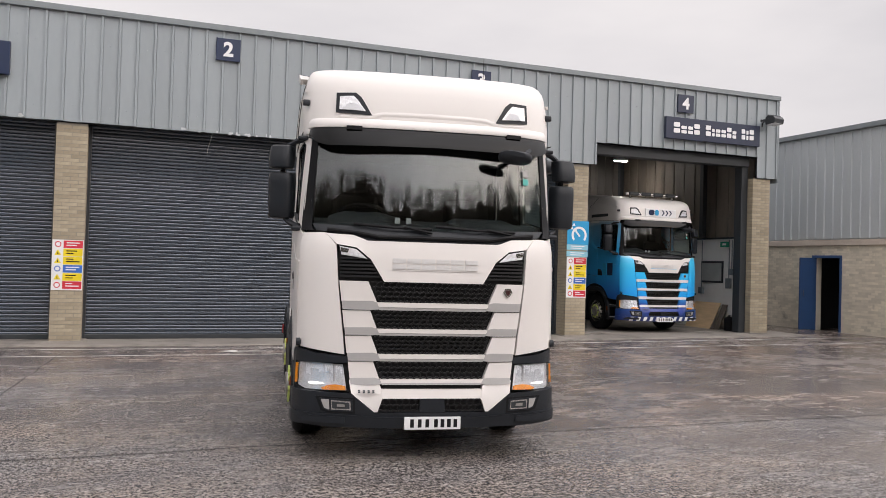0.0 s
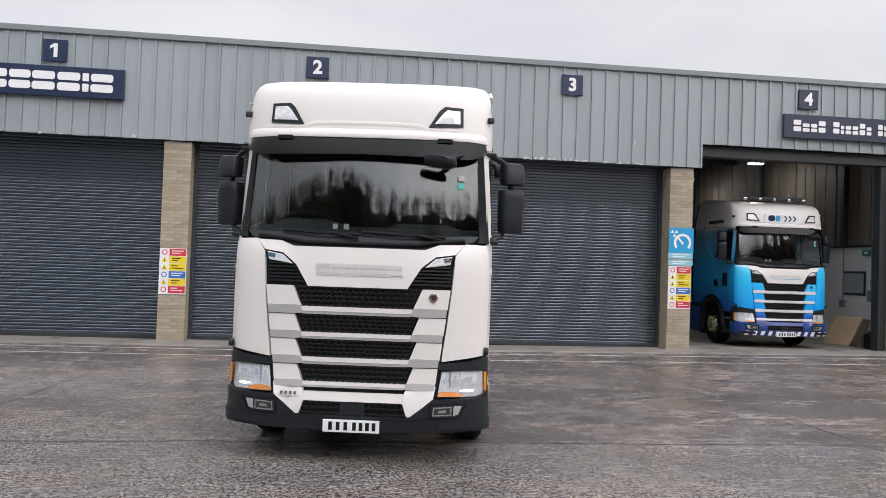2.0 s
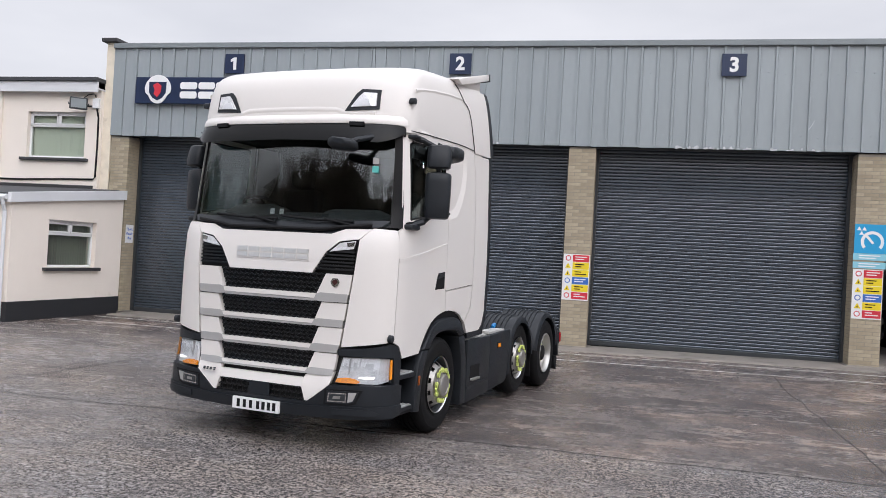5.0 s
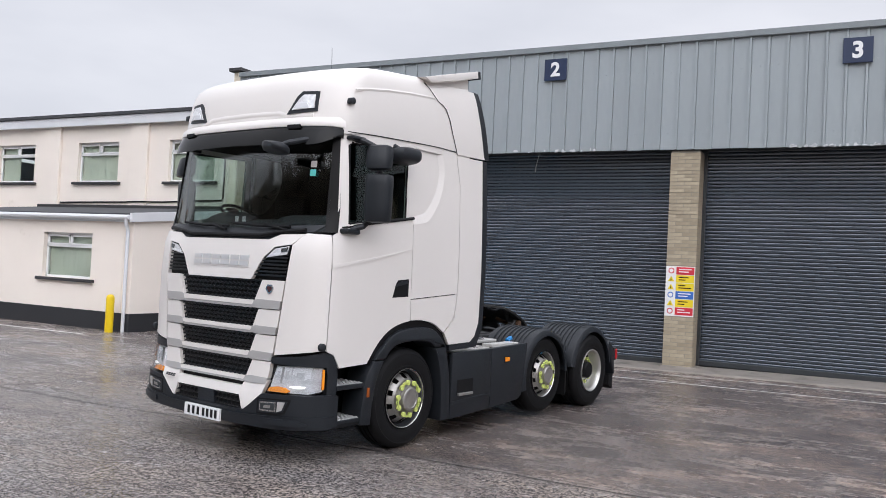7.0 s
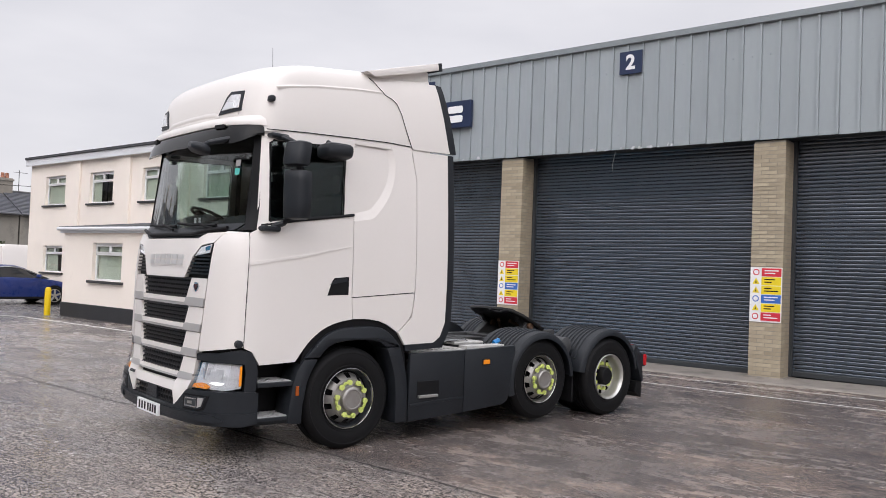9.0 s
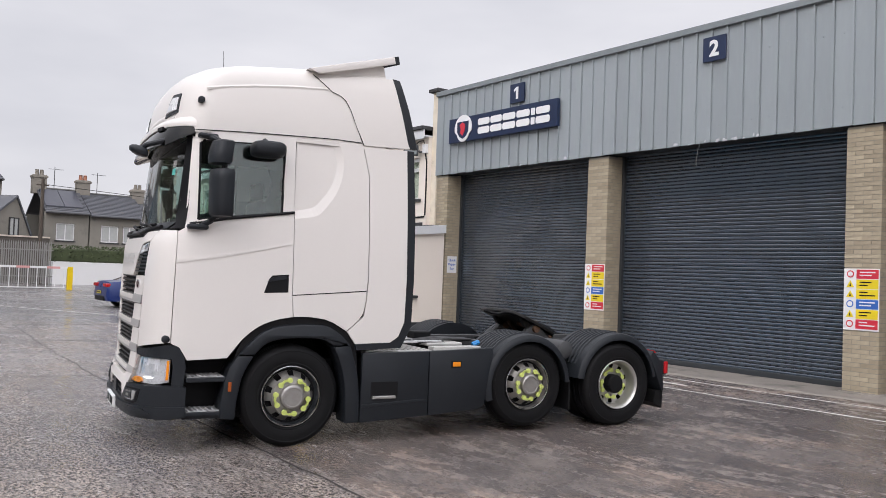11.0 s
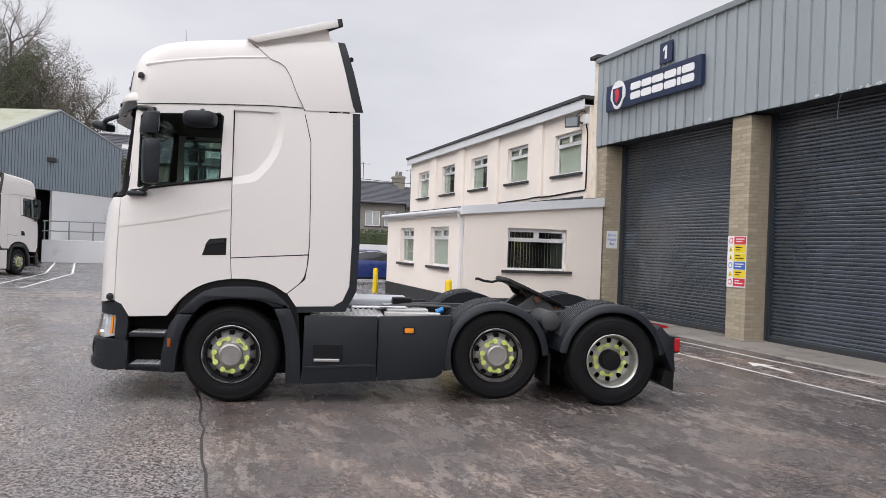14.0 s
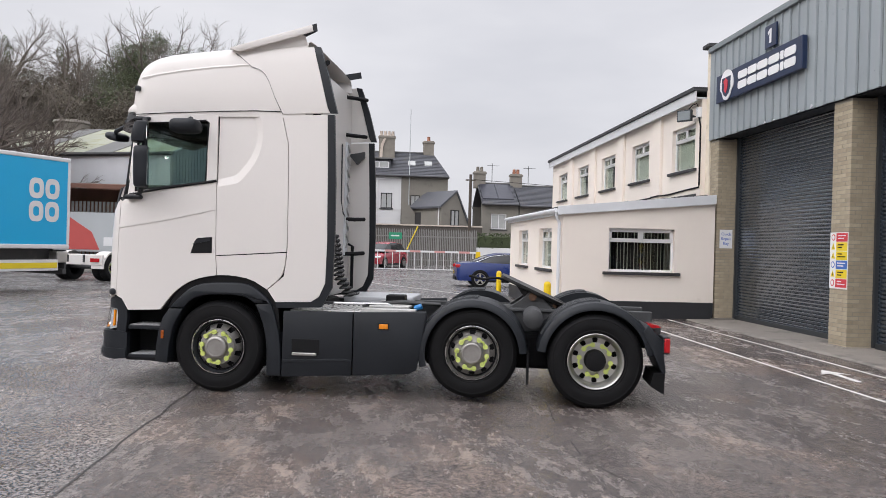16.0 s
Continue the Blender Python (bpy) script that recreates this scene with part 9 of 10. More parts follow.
def car(name, m, paint, label, coupe=True, length=4.7):
    """A car along +y with its nose at +y; origin mid wheelbase on the ground."""
    root = thing(name, label, "car", m)
    w = 0.9
    L = length / 2
    # side outline of body and glasshouse as sections across
    body = [(-L, 0.45), (-L + 0.03, 0.75), (-L + 0.12, 0.98), (-L + 0.7, 1.04), (-0.5, 1.0), (0.75, 0.98), (1.3, 0.92), (L - 0.35, 0.80), (L - 0.05, 0.66), (L, 0.45), (L - 0.05, 0.25), (-L + 0.08, 0.25)]
    secs = []
    for x, kz, ky in ((-w, 0.86, 0.96), (-w + 0.06, 0.97, 0.99), (-w + 0.25, 1.0, 1.0), (w - 0.25, 1.0, 1.0), (w - 0.06, 0.97, 0.99), (w, 0.86, 0.96)):
        secs.append([Vector((x, y * ky, 0.25 + (z - 0.25) * kz)) for y, z in body])
    part("body", loft(secs), paint, root, smooth=True)
    top = [(-L + 0.55, 1.0), (-1.05, 1.30), (-0.55, 1.40), (0.05, 1.40), (0.45, 1.30), (1.25, 0.93)] if coupe else [(-L + 0.25, 1.0), (-L + 0.6, 1.5), (-0.6, 1.62), (0.2, 1.6), (0.6, 1.48), (1.3, 1.0)]
    gl = []
    for x, k in ((-0.80, 0.0), (-0.66, 0.93), (-0.55, 1.0), (0.55, 1.0), (0.66, 0.93), (0.80, 0.0)):
        gl.append([Vector((x, y, 0.96 + (z - 0.96) * (k if k else 0.05))) for y, z in top] + [Vector((x, 0.0, 0.93))])
    part("roof", loft([[p + Vector((0, 0, 0.012)) for p in s[1:5]] + [Vector((s[0].x, 0, 1.3))] for s in gl[1:5]]), paint, root, smooth=True)
    g = part("glasshouse", loft(gl), M_CARGLASS2, root, "dark car windows", smooth=True)
    part("window_trim", tube([(0.81, top[0][0] + 0.2, 0.99), (0.70, -0.9, 1.27), (0.66, -0.3, 1.35), (0.67, 0.2, 1.33), (0.80, 1.1, 1.0)], 0.014, 6), M_CHROME, g)
    part("window_trim", tube([(-0.81, top[0][0] + 0.2, 0.99), (-0.70, -0.9, 1.27), (-0.66, -0.3, 1.35), (-0.67, 0.2, 1.33), (-0.80, 1.1, 1.0)], 0.014, 6), M_CHROME, g)
    for sx in (-1, 1):
        for y in (-1.35, 1.4):
            t = lathe([(-0.11, 0.19), (-0.11, 0.31), (-0.07, 0.33), (0.07, 0.33), (0.11, 0.31), (0.11, 0.20)], 28, "x", (sx * 0.83, y, 0.33))
            wh = part("wheel", t, M_RUBBER, root, "black tyre on an alloy wheel", smooth=True)
            part("arch", lathe([(sx * 0.80, 0.34), (sx * 0.905, 0.37), (sx * 0.907, 0.30)], 28, "x", (0, y, 0.34)), M_BLACK, wh)
            rim = bmesh.new()
            for k in range(5):
                b = box(-0.01, 0.012, -0.035, 0.035, 0.04, 0.22, 0.004)
                merge(rim, b, Matrix.Translation((sx * 0.945, y, 0.33)) @ pose(0, 0, 0, 72 * k, 0, 0))
            lathe([(sx * 0.955, 0.0), (sx * 0.957, 0.05), (sx * 0.94, 0.06)], 14, "x", (0, y, 0.33), rim)
            lathe([(sx * 0.92, 0.205), (sx * 0.95, 0.22), (sx * 0.95, 0.235), (sx * 0.92, 0.24)], 28, "x", (0, y, 0.33), rim)
            part("rim", rim, M_ALU, wh, "spoked alloy rim")
        part("tail_lamp", box(min(sx * 0.45, sx * 0.88), max(sx * 0.45, sx * 0.88), -L - 0.005, -L + 0.28, 0.78, 0.92, 0.04), M_TAIL, root, "red tail lamp")
        part("headlamp", box(min(sx * 0.5, sx * 0.86), max(sx * 0.5, sx * 0.86), L - 0.32, L - 0.03, 0.60, 0.74, 0.04), M_LAMP_IN, root, "clear headlamp")
        part("mirror", box(min(sx * 0.88, sx * 1.04), max(sx * 0.88, sx * 1.04), 0.72, 0.86, 0.98, 1.10, 0.03), paint, root)
        part("sill", box(min(sx * 0.80, sx * 0.905), max(sx * 0.80, sx * 0.905), -1.0, 1.05, 0.2, 0.3, 0.02), M_BLACK, root)
    part("rear_bumper", box(-0.6, 0.6, -L - 0.01, -L + 0.1, 0.26, 0.45, 0.03), M_BLACK, root)
    part("grille", box(-0.45, 0.45, L - 0.05, L + 0.005, 0.35, 0.58, 0.03), M_BLACK, root)
    pl = part("number_plate", box(-0.26, 0.26, -L - 0.02, -L - 0.011, 0.52, 0.63), M_SIGN_Y, root)
    part("plate_bar", box(-0.2, 0.2, -L - 0.024, -L - 0.0205, 0.55, 0.60), M_BLACK, pl)
    return root


M_CARGLASS2 = mat("dark_car_glass", (0.02, 0.022, 0.025), 0.06, vary=0.05, coat=0.4)
car("car", pose(-21.4, 15.45, 0, 0, 0, 0), M_BLUECAR, "dark blue parked coupe beside the office")
red_car = car("car", pose(-46.0, 10.1, 0, 0, 0, -118), M_REDCAR, "red parked car behind the barrier", coupe=False, length=4.3)
red_car.scale = (1.04, 1.04, 1.14)


def panel_van():
    root = thing("panel_van", "white panel van parked by the far houses", "van", pose(-47, 27.5, 0, 0, 0, 10))
    secs = []
    for x, k in ((-0.95, 0.93), (-0.88, 1.0), (0.88, 1.0), (0.95, 0.93)):
        secs.append([Vector((x, y, 0.3 + (z - 0.3) * k)) for y, z in ((-2.6, 0.4), (-2.6, 2.3), (-2.3, 2.45), (1.0, 2.45), (1.5, 2.25), (2.1, 1.45), (2.55, 1.15), (2.6, 0.4))])
    part("body", loft(secs), M_PAINT, root, smooth=True)
    part("windscreen", prism([(1.53, 2.2), (2.08, 1.5), (2.12, 1.5), (1.57, 2.22)], -0.8, 0.8, "x"), M_CARGLASS2, root)
    for sx in (-1, 1):
        part("window", box(min(sx * 0.93, sx * 0.965), max(sx * 0.93, sx * 0.965), 0.9, 1.6, 1.45, 2.05, 0.005), M_CARGLASS2, root)
        for y in (-1.6, 1.7):
            part("wheel", lathe([(-0.1, 0.0), (-0.1, 0.3), (0.0, 0.34), (0.1, 0.3), (0.1, 0.0)], 20, "x", (sx * 0.86, y, 0.34)), M_RUBBER, root, smooth=True)


panel_van()


def box_lorry():
    """Pale blue box body; local y runs along the body from its tail (0) forwards."""
    root = thing("box_lorry", "pale blue box lorry with white frame and rounded white emblem", "lorry", pose(-12.5, 0.6, 0, 0, 0, -116.6))
    Ln = 7.6
    body = part("body", box(0.03, 2.45, 0.03, Ln - 0.02, 1.36, 3.90, 0.01), M_COOL, root, "pale blue box body")
    for n, b in (("roof_rail", (0.0, 2.48, 0.0, Ln, 3.88, 4.0)), ("floor_rail", (0.0, 2.48, 0.0, Ln, 1.27, 1.40)), ("corner_post", (0.0, 0.1, 0.0, 0.1, 1.40, 3.88)), ("corner_post", (2.38, 2.48, 0.0, 0.1, 1.40, 3.88)), ("corner_post", (0.0, 0.1, Ln - 0.1, Ln, 1.40, 3.88)), ("corner_post", (2.38, 2.48, Ln - 0.1, Ln, 1.40, 3.88))):
        part(n, box(*b, 0.03), M_RAILW, body, "white frame rail")
    # plain rounded emblem of four rings
    for y, z in ((0.66, 3.03), (1.22, 3.03), (0.66, 2.36), (1.22, 2.36)):
        o, n = [], []
        for a in range(24):
            q = 2 * math.pi * a / 24
            e = 0.72
            cx, cz = math.copysign(abs(math.cos(q)) ** e, math.cos(q)), math.copysign(abs(math.sin(q)) ** e, math.sin(q))
            o.append((y + 0.255 * cx, z + 0.30 * cz))
            n.append((y + 0.105 * cx, z + 0.14 * cz))
        bm = bmesh.new()
        ov, nv = [bm.verts.new((0.018, *p)) for p in o], [bm.verts.new((0.018, *p)) for p in n]
        for a in range(24):
            bm.faces.new([ov[a], ov[(a + 1) % 24], nv[(a + 1) % 24], nv[a]])
        part("emblem_ring", bm, M_RAILW, body, "white ring of the emblem")
    part("chassis", box(0.45, 2.0, 0.2, Ln + 1.4, 0.75, 1.26, 0.02), M_CHASSIS, root, "dark chassis")
    guard = part("side_guard", box(0.06, 0.12, 0.35, 3.2, 0.62, 0.95, 0.01), M_RAILW, root, "side guard rail")
    part("reflective_strip", box(0.05, 0.058, 0.4, 3.1, 0.70, 0.86), M_SIGN_Y, guard, "yellow reflective strip")
    part("rear_bar", box(0.1, 2.3, 0.0, 0.15, 0.5, 0.66, 0.02), M_CHASSIS, root)
    part("tail_board", box(0.2, 2.3, -0.08, 0.0, 0.66, 1.24, 0.02), M_CHASSIS, root)
    part("tank", box(0.12, 0.5, -0.05, 0.35, 0.85, 1.2, 0.04), M_ALU, root)
    for y in (4.3, Ln + 0.9):
        for x in (0.32, 2.15):
            part("wheel", lathe([(-0.15, 0.0), (-0.15, 0.28), (-0.16, 0.45), (-0.1, 0.5), (0.1, 0.5), (0.16, 0.45), (0.15, 0.28), (0.1, 0.2), (0.1, 0.0)], 28, "x", (x, y, 0.5)), M_RUBBER, root, "black lorry wheel", smooth=True)
    cab = part("cab", loft([[Vector((x, y, z)) for y, z in ((Ln + 0.15, 0.6), (Ln + 0.15, 3.2), (Ln + 0.9, 3.3), (Ln + 1.5, 3.0), (Ln + 1.75, 2.0), (Ln + 1.8, 0.6))] for x in (0.06, 0.13, 2.35, 2.42)]), M_PAINT, root, "white lorry cab")
    part("windscreen", prism([(Ln + 1.54, 2.95), (Ln + 1.76, 2.05), (Ln + 1.79, 2.05), (Ln + 1.57, 2.95)], 0.2, 2.25, "x"), M_CARGLASS2, cab)
    for x in (0.055, 2.41):
        part("side_window", box(x, x + 0.015, Ln + 0.7, Ln + 1.45, 2.05, 2.8), M_CARGLASS2, cab)


box_lorry()


def far_tractor():
    root = thing("tractor_unit", "white tractor unit parked before the grey warehouse", "truck", pose(-24.06, 1.13, 0, 0, 0, -114))
    build_cab(root, M_PAINT, M_PAINT, (M_PAINT, M_GREY_TRIM_SHADE), lit=False, wing=False)
    for g in (1, -1):
        wheel(root, 1.215 * g, 1.395, 0.5, 0.5, g, "front")
        wheel(root, 1.245 * g, 5.5, 0.5, 0.5, g, "drive")
        part("skirt", box(min(1.18 * g, 1.25 * g), max(1.18 * g, 1.25 * g), 2.12, 4.85, 0.25, 0.95, 0.02), M_PAINT, root, "white side skirt")
        part("skirt_line", box(min(1.25 * g, 1.256 * g), max(1.25 * g, 1.256 * g), 2.6, 4.4, 0.55, 0.62), M_GREY_TRIM_SHADE, root)
        part("wheel_cover", lathe([(0.7 * g, 0.6), (1.25 * g, 0.6), (1.255 * g, 0.55)], 24, "x", (0, 5.5, 0.52), sweep=190, start=-5), M_PAINT, root, "white rear wheel cover", smooth=True)
        part("tail_lamp", box(min(0.7 * g, 1.1 * g), max(0.7 * g, 1.1 * g), 6.10, 6.16, 0.72, 0.86, 0.01), M_TAIL, root, "red tail lamp")
        part("frame_rail", box(min(0.34 * g, 0.42 * g), max(0.34 * g, 0.42 * g), 0.9, 6.15, 0.70, 0.97, 0.01), M_CHASSIS, root)
    part("gearbox", box(-0.35, 0.35, 0.7, 2.4, 0.35, 1.0, 0.06), M_BLACK, root)
    part("tail_panel", box(-1.22, 1.22, 6.0, 6.12, 0.6, 1.0, 0.03), M_PAINT, root)
    for u in (1.395, 5.5):
        part("axle", tube([(-1.0, u, 0.5), (1.0, u, 0.5)], 0.07, 10), M_CHASSIS, root)
    # pump gear and hoses behind the cab
    rnd = random.Random(9)
    part("pump", box(-0.6, 0.5, 2.45, 2.9, 1.0, 1.5, 0.08), M_BLACK, root, "black pump behind the cab")
    for _ in range(7):
        a = rnd.uniform(-0.8, 0.7)
        part("hose", tube([(a, 2.5, 1.1), (a + rnd.uniform(-.1, .1), 2.42, 1.9 + rnd.uniform(-.2, .2)), (a + 0.3, 2.42, 1.9 + rnd.uniform(-.2, .2)), (a + 0.35, 2.6, 1.2)], 0.03, 6), M_HOSE, root)


far_tractor()


def warehouse():
    A, E1, E2 = Vector((-40, 0.5, 8.8)), Vector((-34, -1.8, 6.5)), Vector((-46, 3.5, 7.3))
    r = Vector((-0.36, -0.933, 0)) * 34
    root = thing("warehouse", "grey sheet-clad warehouse with lichened roof and dark doorway", "building")

    def wall_quad(a, c, za0, za1, zc0, zc1, material, name, label="", o=0.0):
        d = (c - a)
        d.z = 0
        n = Vector((d.y, -d.x, 0)).normalized()
        if n.x < 0:
            n = -n
        bm = bmesh.new()
        p = [Vector((a.x, a.y, za0)), Vector((c.x, c.y, zc0)), Vector((c.x, c.y, zc1)), Vector((a.x, a.y, za1))]
        f, b = [bm.verts.new(q + n * o) for q in p], [bm.verts.new(q + n * (o - 0.15)) for q in p]
        bm.faces.new(f)
        bm.faces.new(b[::-1])
        for i in range(4):
            bm.faces.new([f[i], b[i], b[(i + 1) % 4], f[(i + 1) % 4]])
        return part(name, bm, material, root, label)
    # gable sheeting in ribs, upper part only
    for s, e in ((E1, A), (A, E2)):
        n = 22
        for i in range(n):
            p, q = s.lerp(e, i / n), s.lerp(e, (i + 0.8) / n)
            wall_quad(p, q, 4.1, p.z, 4.1, q.z, M_GABLE, "sheet", o=0.05)
        wall_quad(s.copy(), e.copy(), 4.08, s.z - 0.03, 4.08, e.z - 0.03, M_GABLE, "gable_wall")
    D0, D1 = E1.lerp(A, 0.10), E1.lerp(A, 0.92)
    wall_quad(E1.copy(), D0, 0, 4.08, 0, 4.08, M_GABLE, "pier")
    wall_quad(D1, E2.copy(), 1.2, 4.08, 1.2, 4.08, M_WHITEWASH, "white_wall", "white painted boarding")
    # shade below the boards and inside is given by near-black sheets
    wall_quad(D1, E2.copy(), 0, 1.2, 0, 1.2, M_INSIDE_SHADE, "base_wall", "near-black sheet for the shade under the boards")
    wall_quad(E1 + Vector((-5, 0.2, 0)), A + Vector((-5, 2.0, 0)), 0, 5, 0, 5, M_INSIDE_SHADE, "dark_interior", "near-black sheet for the shade inside the warehouse")
    # long side, roof with dark strips
    E1b, Ab, E2b = E1 + r, A + r, E2 + r
    wall_quad(E1b, E1.copy(), 4.6, 6.4, 4.6, 6.4, M_FASCIA, "side_wall", "pale upper side wall")
    wall_quad(E1b, E1.copy(), 0, 4.6, 0, 4.6, M_RUST, "lower_side_wall", "rusty lower wall")
    k = 17
    for i in range(k):
        a0, a1, b1, b0 = E1.lerp(E1b, i / k), E1.lerp(E1b, (i + 1) / k), A.lerp(Ab, (i + 1) / k), A.lerp(Ab, i / k)
        bm = bmesh.new()
        up = Vector((0, 0, 0.10 if i % 3 == 2 else 0.06))
        over = (E1 - A) * 0.03
        t = [bm.verts.new(p + up) for p in (a0 + over, a1 + over, b1, b0)]
        u = [bm.verts.new(p) for p in (a0 + over, a1 + over, b1, b0)]
        bm.faces.new(t)
        bm.faces.new(u[::-1])
        for j in range(4):
            bm.faces.new([t[j], u[j], u[(j + 1) % 4], t[(j + 1) % 4]])
        part("roof_sheet", bm, M_ROOFDARK if i % 3 == 2 else M_ROOFLIGHT, root, "lichened roof sheet")
    bm = bmesh.new()
    bm.faces.new([bm.verts.new(p) for p in (A, Ab, E2b, E2)])
    part("far_slope", bm, M_ROOFDARK, root)
    part("gutter", tube([E1 + Vector((0.1, -0.05, -0.05)), E1b + Vector((0.1, -0.05, -0.05))], 0.12, 6), M_SILL, root)
    part("drainpipe", tube([E1 + Vector((0.25, 0, -0.2)), E1 + Vector((0.25, 0, -6.4))], 0.09, 6), M_CLAD_TRIM, root)
    part("verge", tube([E1, A, E2], 0.10, 6), M_CLAD_TRIM, root)
    lamp = E1.lerp(A, 0.88)
    part("flood_lamp", box(lamp.x - 0.1, lamp.x + 0.5, lamp.y - 0.35, lamp.y + 0.35, 5.7, 5.95, 0.05), M_STEEL_DK, root, "dark floodlight")
    st = lathe([(8.3, 1.3), (10.2, 1.25), (10.3, 1.4), (10.5, 1.3)], 12, "z", (-52, -14, 0))
    part("vent_stack", st, M_CHIM, root, "broad brick vent stack")
    # lower store with rusty roof edge in front of the long side
    s = thing("lean_to_store", "rusty low store in front of the warehouse", "store")
    part("roof", prism([(-33.5, 4.35), (-30.0, 4.15), (-30.0, 4.35), (-33.5, 4.6)], -16.0, -0.9, "y"), M_RUST, s)
    part("wall", box(-33.0, -32.8, -16.0, -1.0, 0, 4.25), M_RUST, s)
    n = thing("hoarding", "pale hoarding with a red corner on the yard edge", "hoarding")
    part("board", box(-30.2, -30.1, -9.5, -2.0, 0.9, 2.9), M_CLAD2, n)
    part("red_panel", prism([(-6.0, 1.0), (-4.4, 1.0), (-4.8, 1.9), (-6.0, 2.7)], -30.09, -30.07, "x"), M_REDP, n)
    part("text_bar", box(-30.09, -30.07, -4.2, -3.2, 1.2, 1.65), M_WHITE, n)
    for y in (-9.2, -5.8, -2.3):
        part("post", box(-30.35, -30.2, y - 0.06, y + 0.06, 0, 2.9), M_STEEL_DK, n)
    f = thing("palisade_fence", "grey steel palisade fence by the warehouse", "fence")
    for i in range(40):
        part("pale", box(-31.1, -31.06, -9.8 + i * 0.2, -9.68 + i * 0.2, 0, 3.5), M_PALISADE, f)
    for z in (1.0, 2.9):
        part("rail", box(-31.18, -31.12, -9.9, -1.7, z, z + 0.07), M_PALISADE, f)
    # loading dock with hand rail
    d = thing("loading_dock", "white loading dock with grey hand rail", "loading dock")
    part("deck", box(-40.2, -37.2, 0.2, 5.4, 0, 1.25, 0.02), M_WHITEWASH, d)
    for z in (1.75, 2.3):
        part("rail", tube([(-37.3, 0.2, z), (-37.3, 5.3, z), (-40.0, 5.3, z)], 0.035, 6), M_CLAD_TRIM, d)
    for i in range(5):
        part("post", tube([(-37.3, 0.3 + i * 1.25, 1.2), (-37.3, 0.3 + i * 1.25, 2.3)], 0.035, 6), M_CLAD_TRIM, d)
    part("ramp_rail", tube([(-41, 5.3, 2.3), (-44.5, 9.5, 1.1)], 0.035, 6), M_CLAD_TRIM, d)
    part("ramp_rail", tube([(-41, 5.3, 1.75), (-44.5, 9.5, 0.6)], 0.035, 6), M_CLAD_TRIM, d)


warehouse()


# ================= trees =================
def bare_tree_mesh(seed, height):
    """Trunk, limbs and twigs of a leafless tree as one branching skin."""
    rnd = random.Random(seed)
    vs, fs = [], []

    def limb(p, d, length, r, depth):
        k = 3 if depth > 2 else 2
        ring_n = 6 if depth > 2 else (4 if depth > 1 else 3)
        pts, q = [p], d.normalized()
        for i in range(k):
            q = (q + Vector((rnd.gauss(0, 0.13), rnd.gauss(0, 0.13), rnd.gauss(0.05, 0.08)))).normalized()
            pts.append(pts[-1] + q * length / k)
        prev = None
        for i, c in enumerate(pts):
            rr = r * (1 - 0.45 * i / k)
            side = q.orthogonal().normalized()
            up = q.cross(side)
            idx = len(vs)
            for j in range(ring_n):
                a = 2 * math.pi * j / ring_n
                vs.append(c + (side * math.cos(a) + up * math.sin(a)) * rr)
            if prev is not None:
                for j in range(ring_n):
                    fs.append((prev + j, prev + (j + 1) % ring_n, idx + (j + 1) % ring_n, idx + j))
            prev = idx
        if depth == 0:
            return
        n = rnd.choice((3, 4)) if depth > 1 else rnd.choice((3, 4, 5))
        for i in range(n):
            t = rnd.uniform(0.35, 1.0) if i else 1.0
            at = pts[0].lerp(pts[-1], t) if t < 1 else pts[-1]
            spread = 0.75 if i else 0.3
            nd = (q + Vector((rnd.gauss(0, spread), rnd.gauss(0, spread), rnd.gauss(0.12, 0.3)))).normalized()
            limb(at, nd, length * rnd.uniform(0.55, 0.78), r * rnd.uniform(0.42, 0.6), depth - 1)
    limb(Vector((0, 0, -0.3)), Vector((0, 0, 1)), height * 0.33, height * 0.022, 5)
    return vs, fs


def leaf_cloud(rnd, n, blobs, size):
    vs, fs = [], []
    for _ in range(n):
        c, rad = rnd.choice(blobs)
        d = Vector((rnd.gauss(0, 1), rnd.gauss(0, 1), rnd.gauss(0, 1))).normalized() * rnd.uniform(0.55, 1.0)
        p = Vector(c) + Vector((d.x * rad[0], d.y * rad[1], d.z * rad[2]))
        nrm = (d + Vector((rnd.gauss(0, .6), rnd.gauss(0, .6), rnd.gauss(0, .6)))).normalized()
        t = nrm.orthogonal().normalized() * size * rnd.uniform(0.6, 1.4)
        b = nrm.cross(t)
        k = len(vs)
        vs += [p - t, p + b * 0.7, p + t, p - b * 0.7]
        fs.append((k, k + 1, k + 2, k + 3))
    return vs, fs


def mesh_part(name, vs, fs, material, parent, label=""):
    me = bpy.data.meshes.new(name)
    me.from_pydata(vs, [], fs)
    me.materials.append(material)
    ob = new(name, me)
    ob.parent = parent
    if label:
        ob["label"] = label
    return ob


def hill_z(x, y):
    """The wooded bank behind the yard, in the south and west."""
    d1 = max(0.0, (-y - 34) / 26) if x > -46 else 0.0
    d2 = max(0.0, min((-x - 57) / 32, (-y + 5) / 12))
    k, q = min(d1, 1.0), min(d2, 1.0)
    return max(15.0 * k * k * (3 - 2 * k), 17.0 * q * q * (3 - 2 * q))


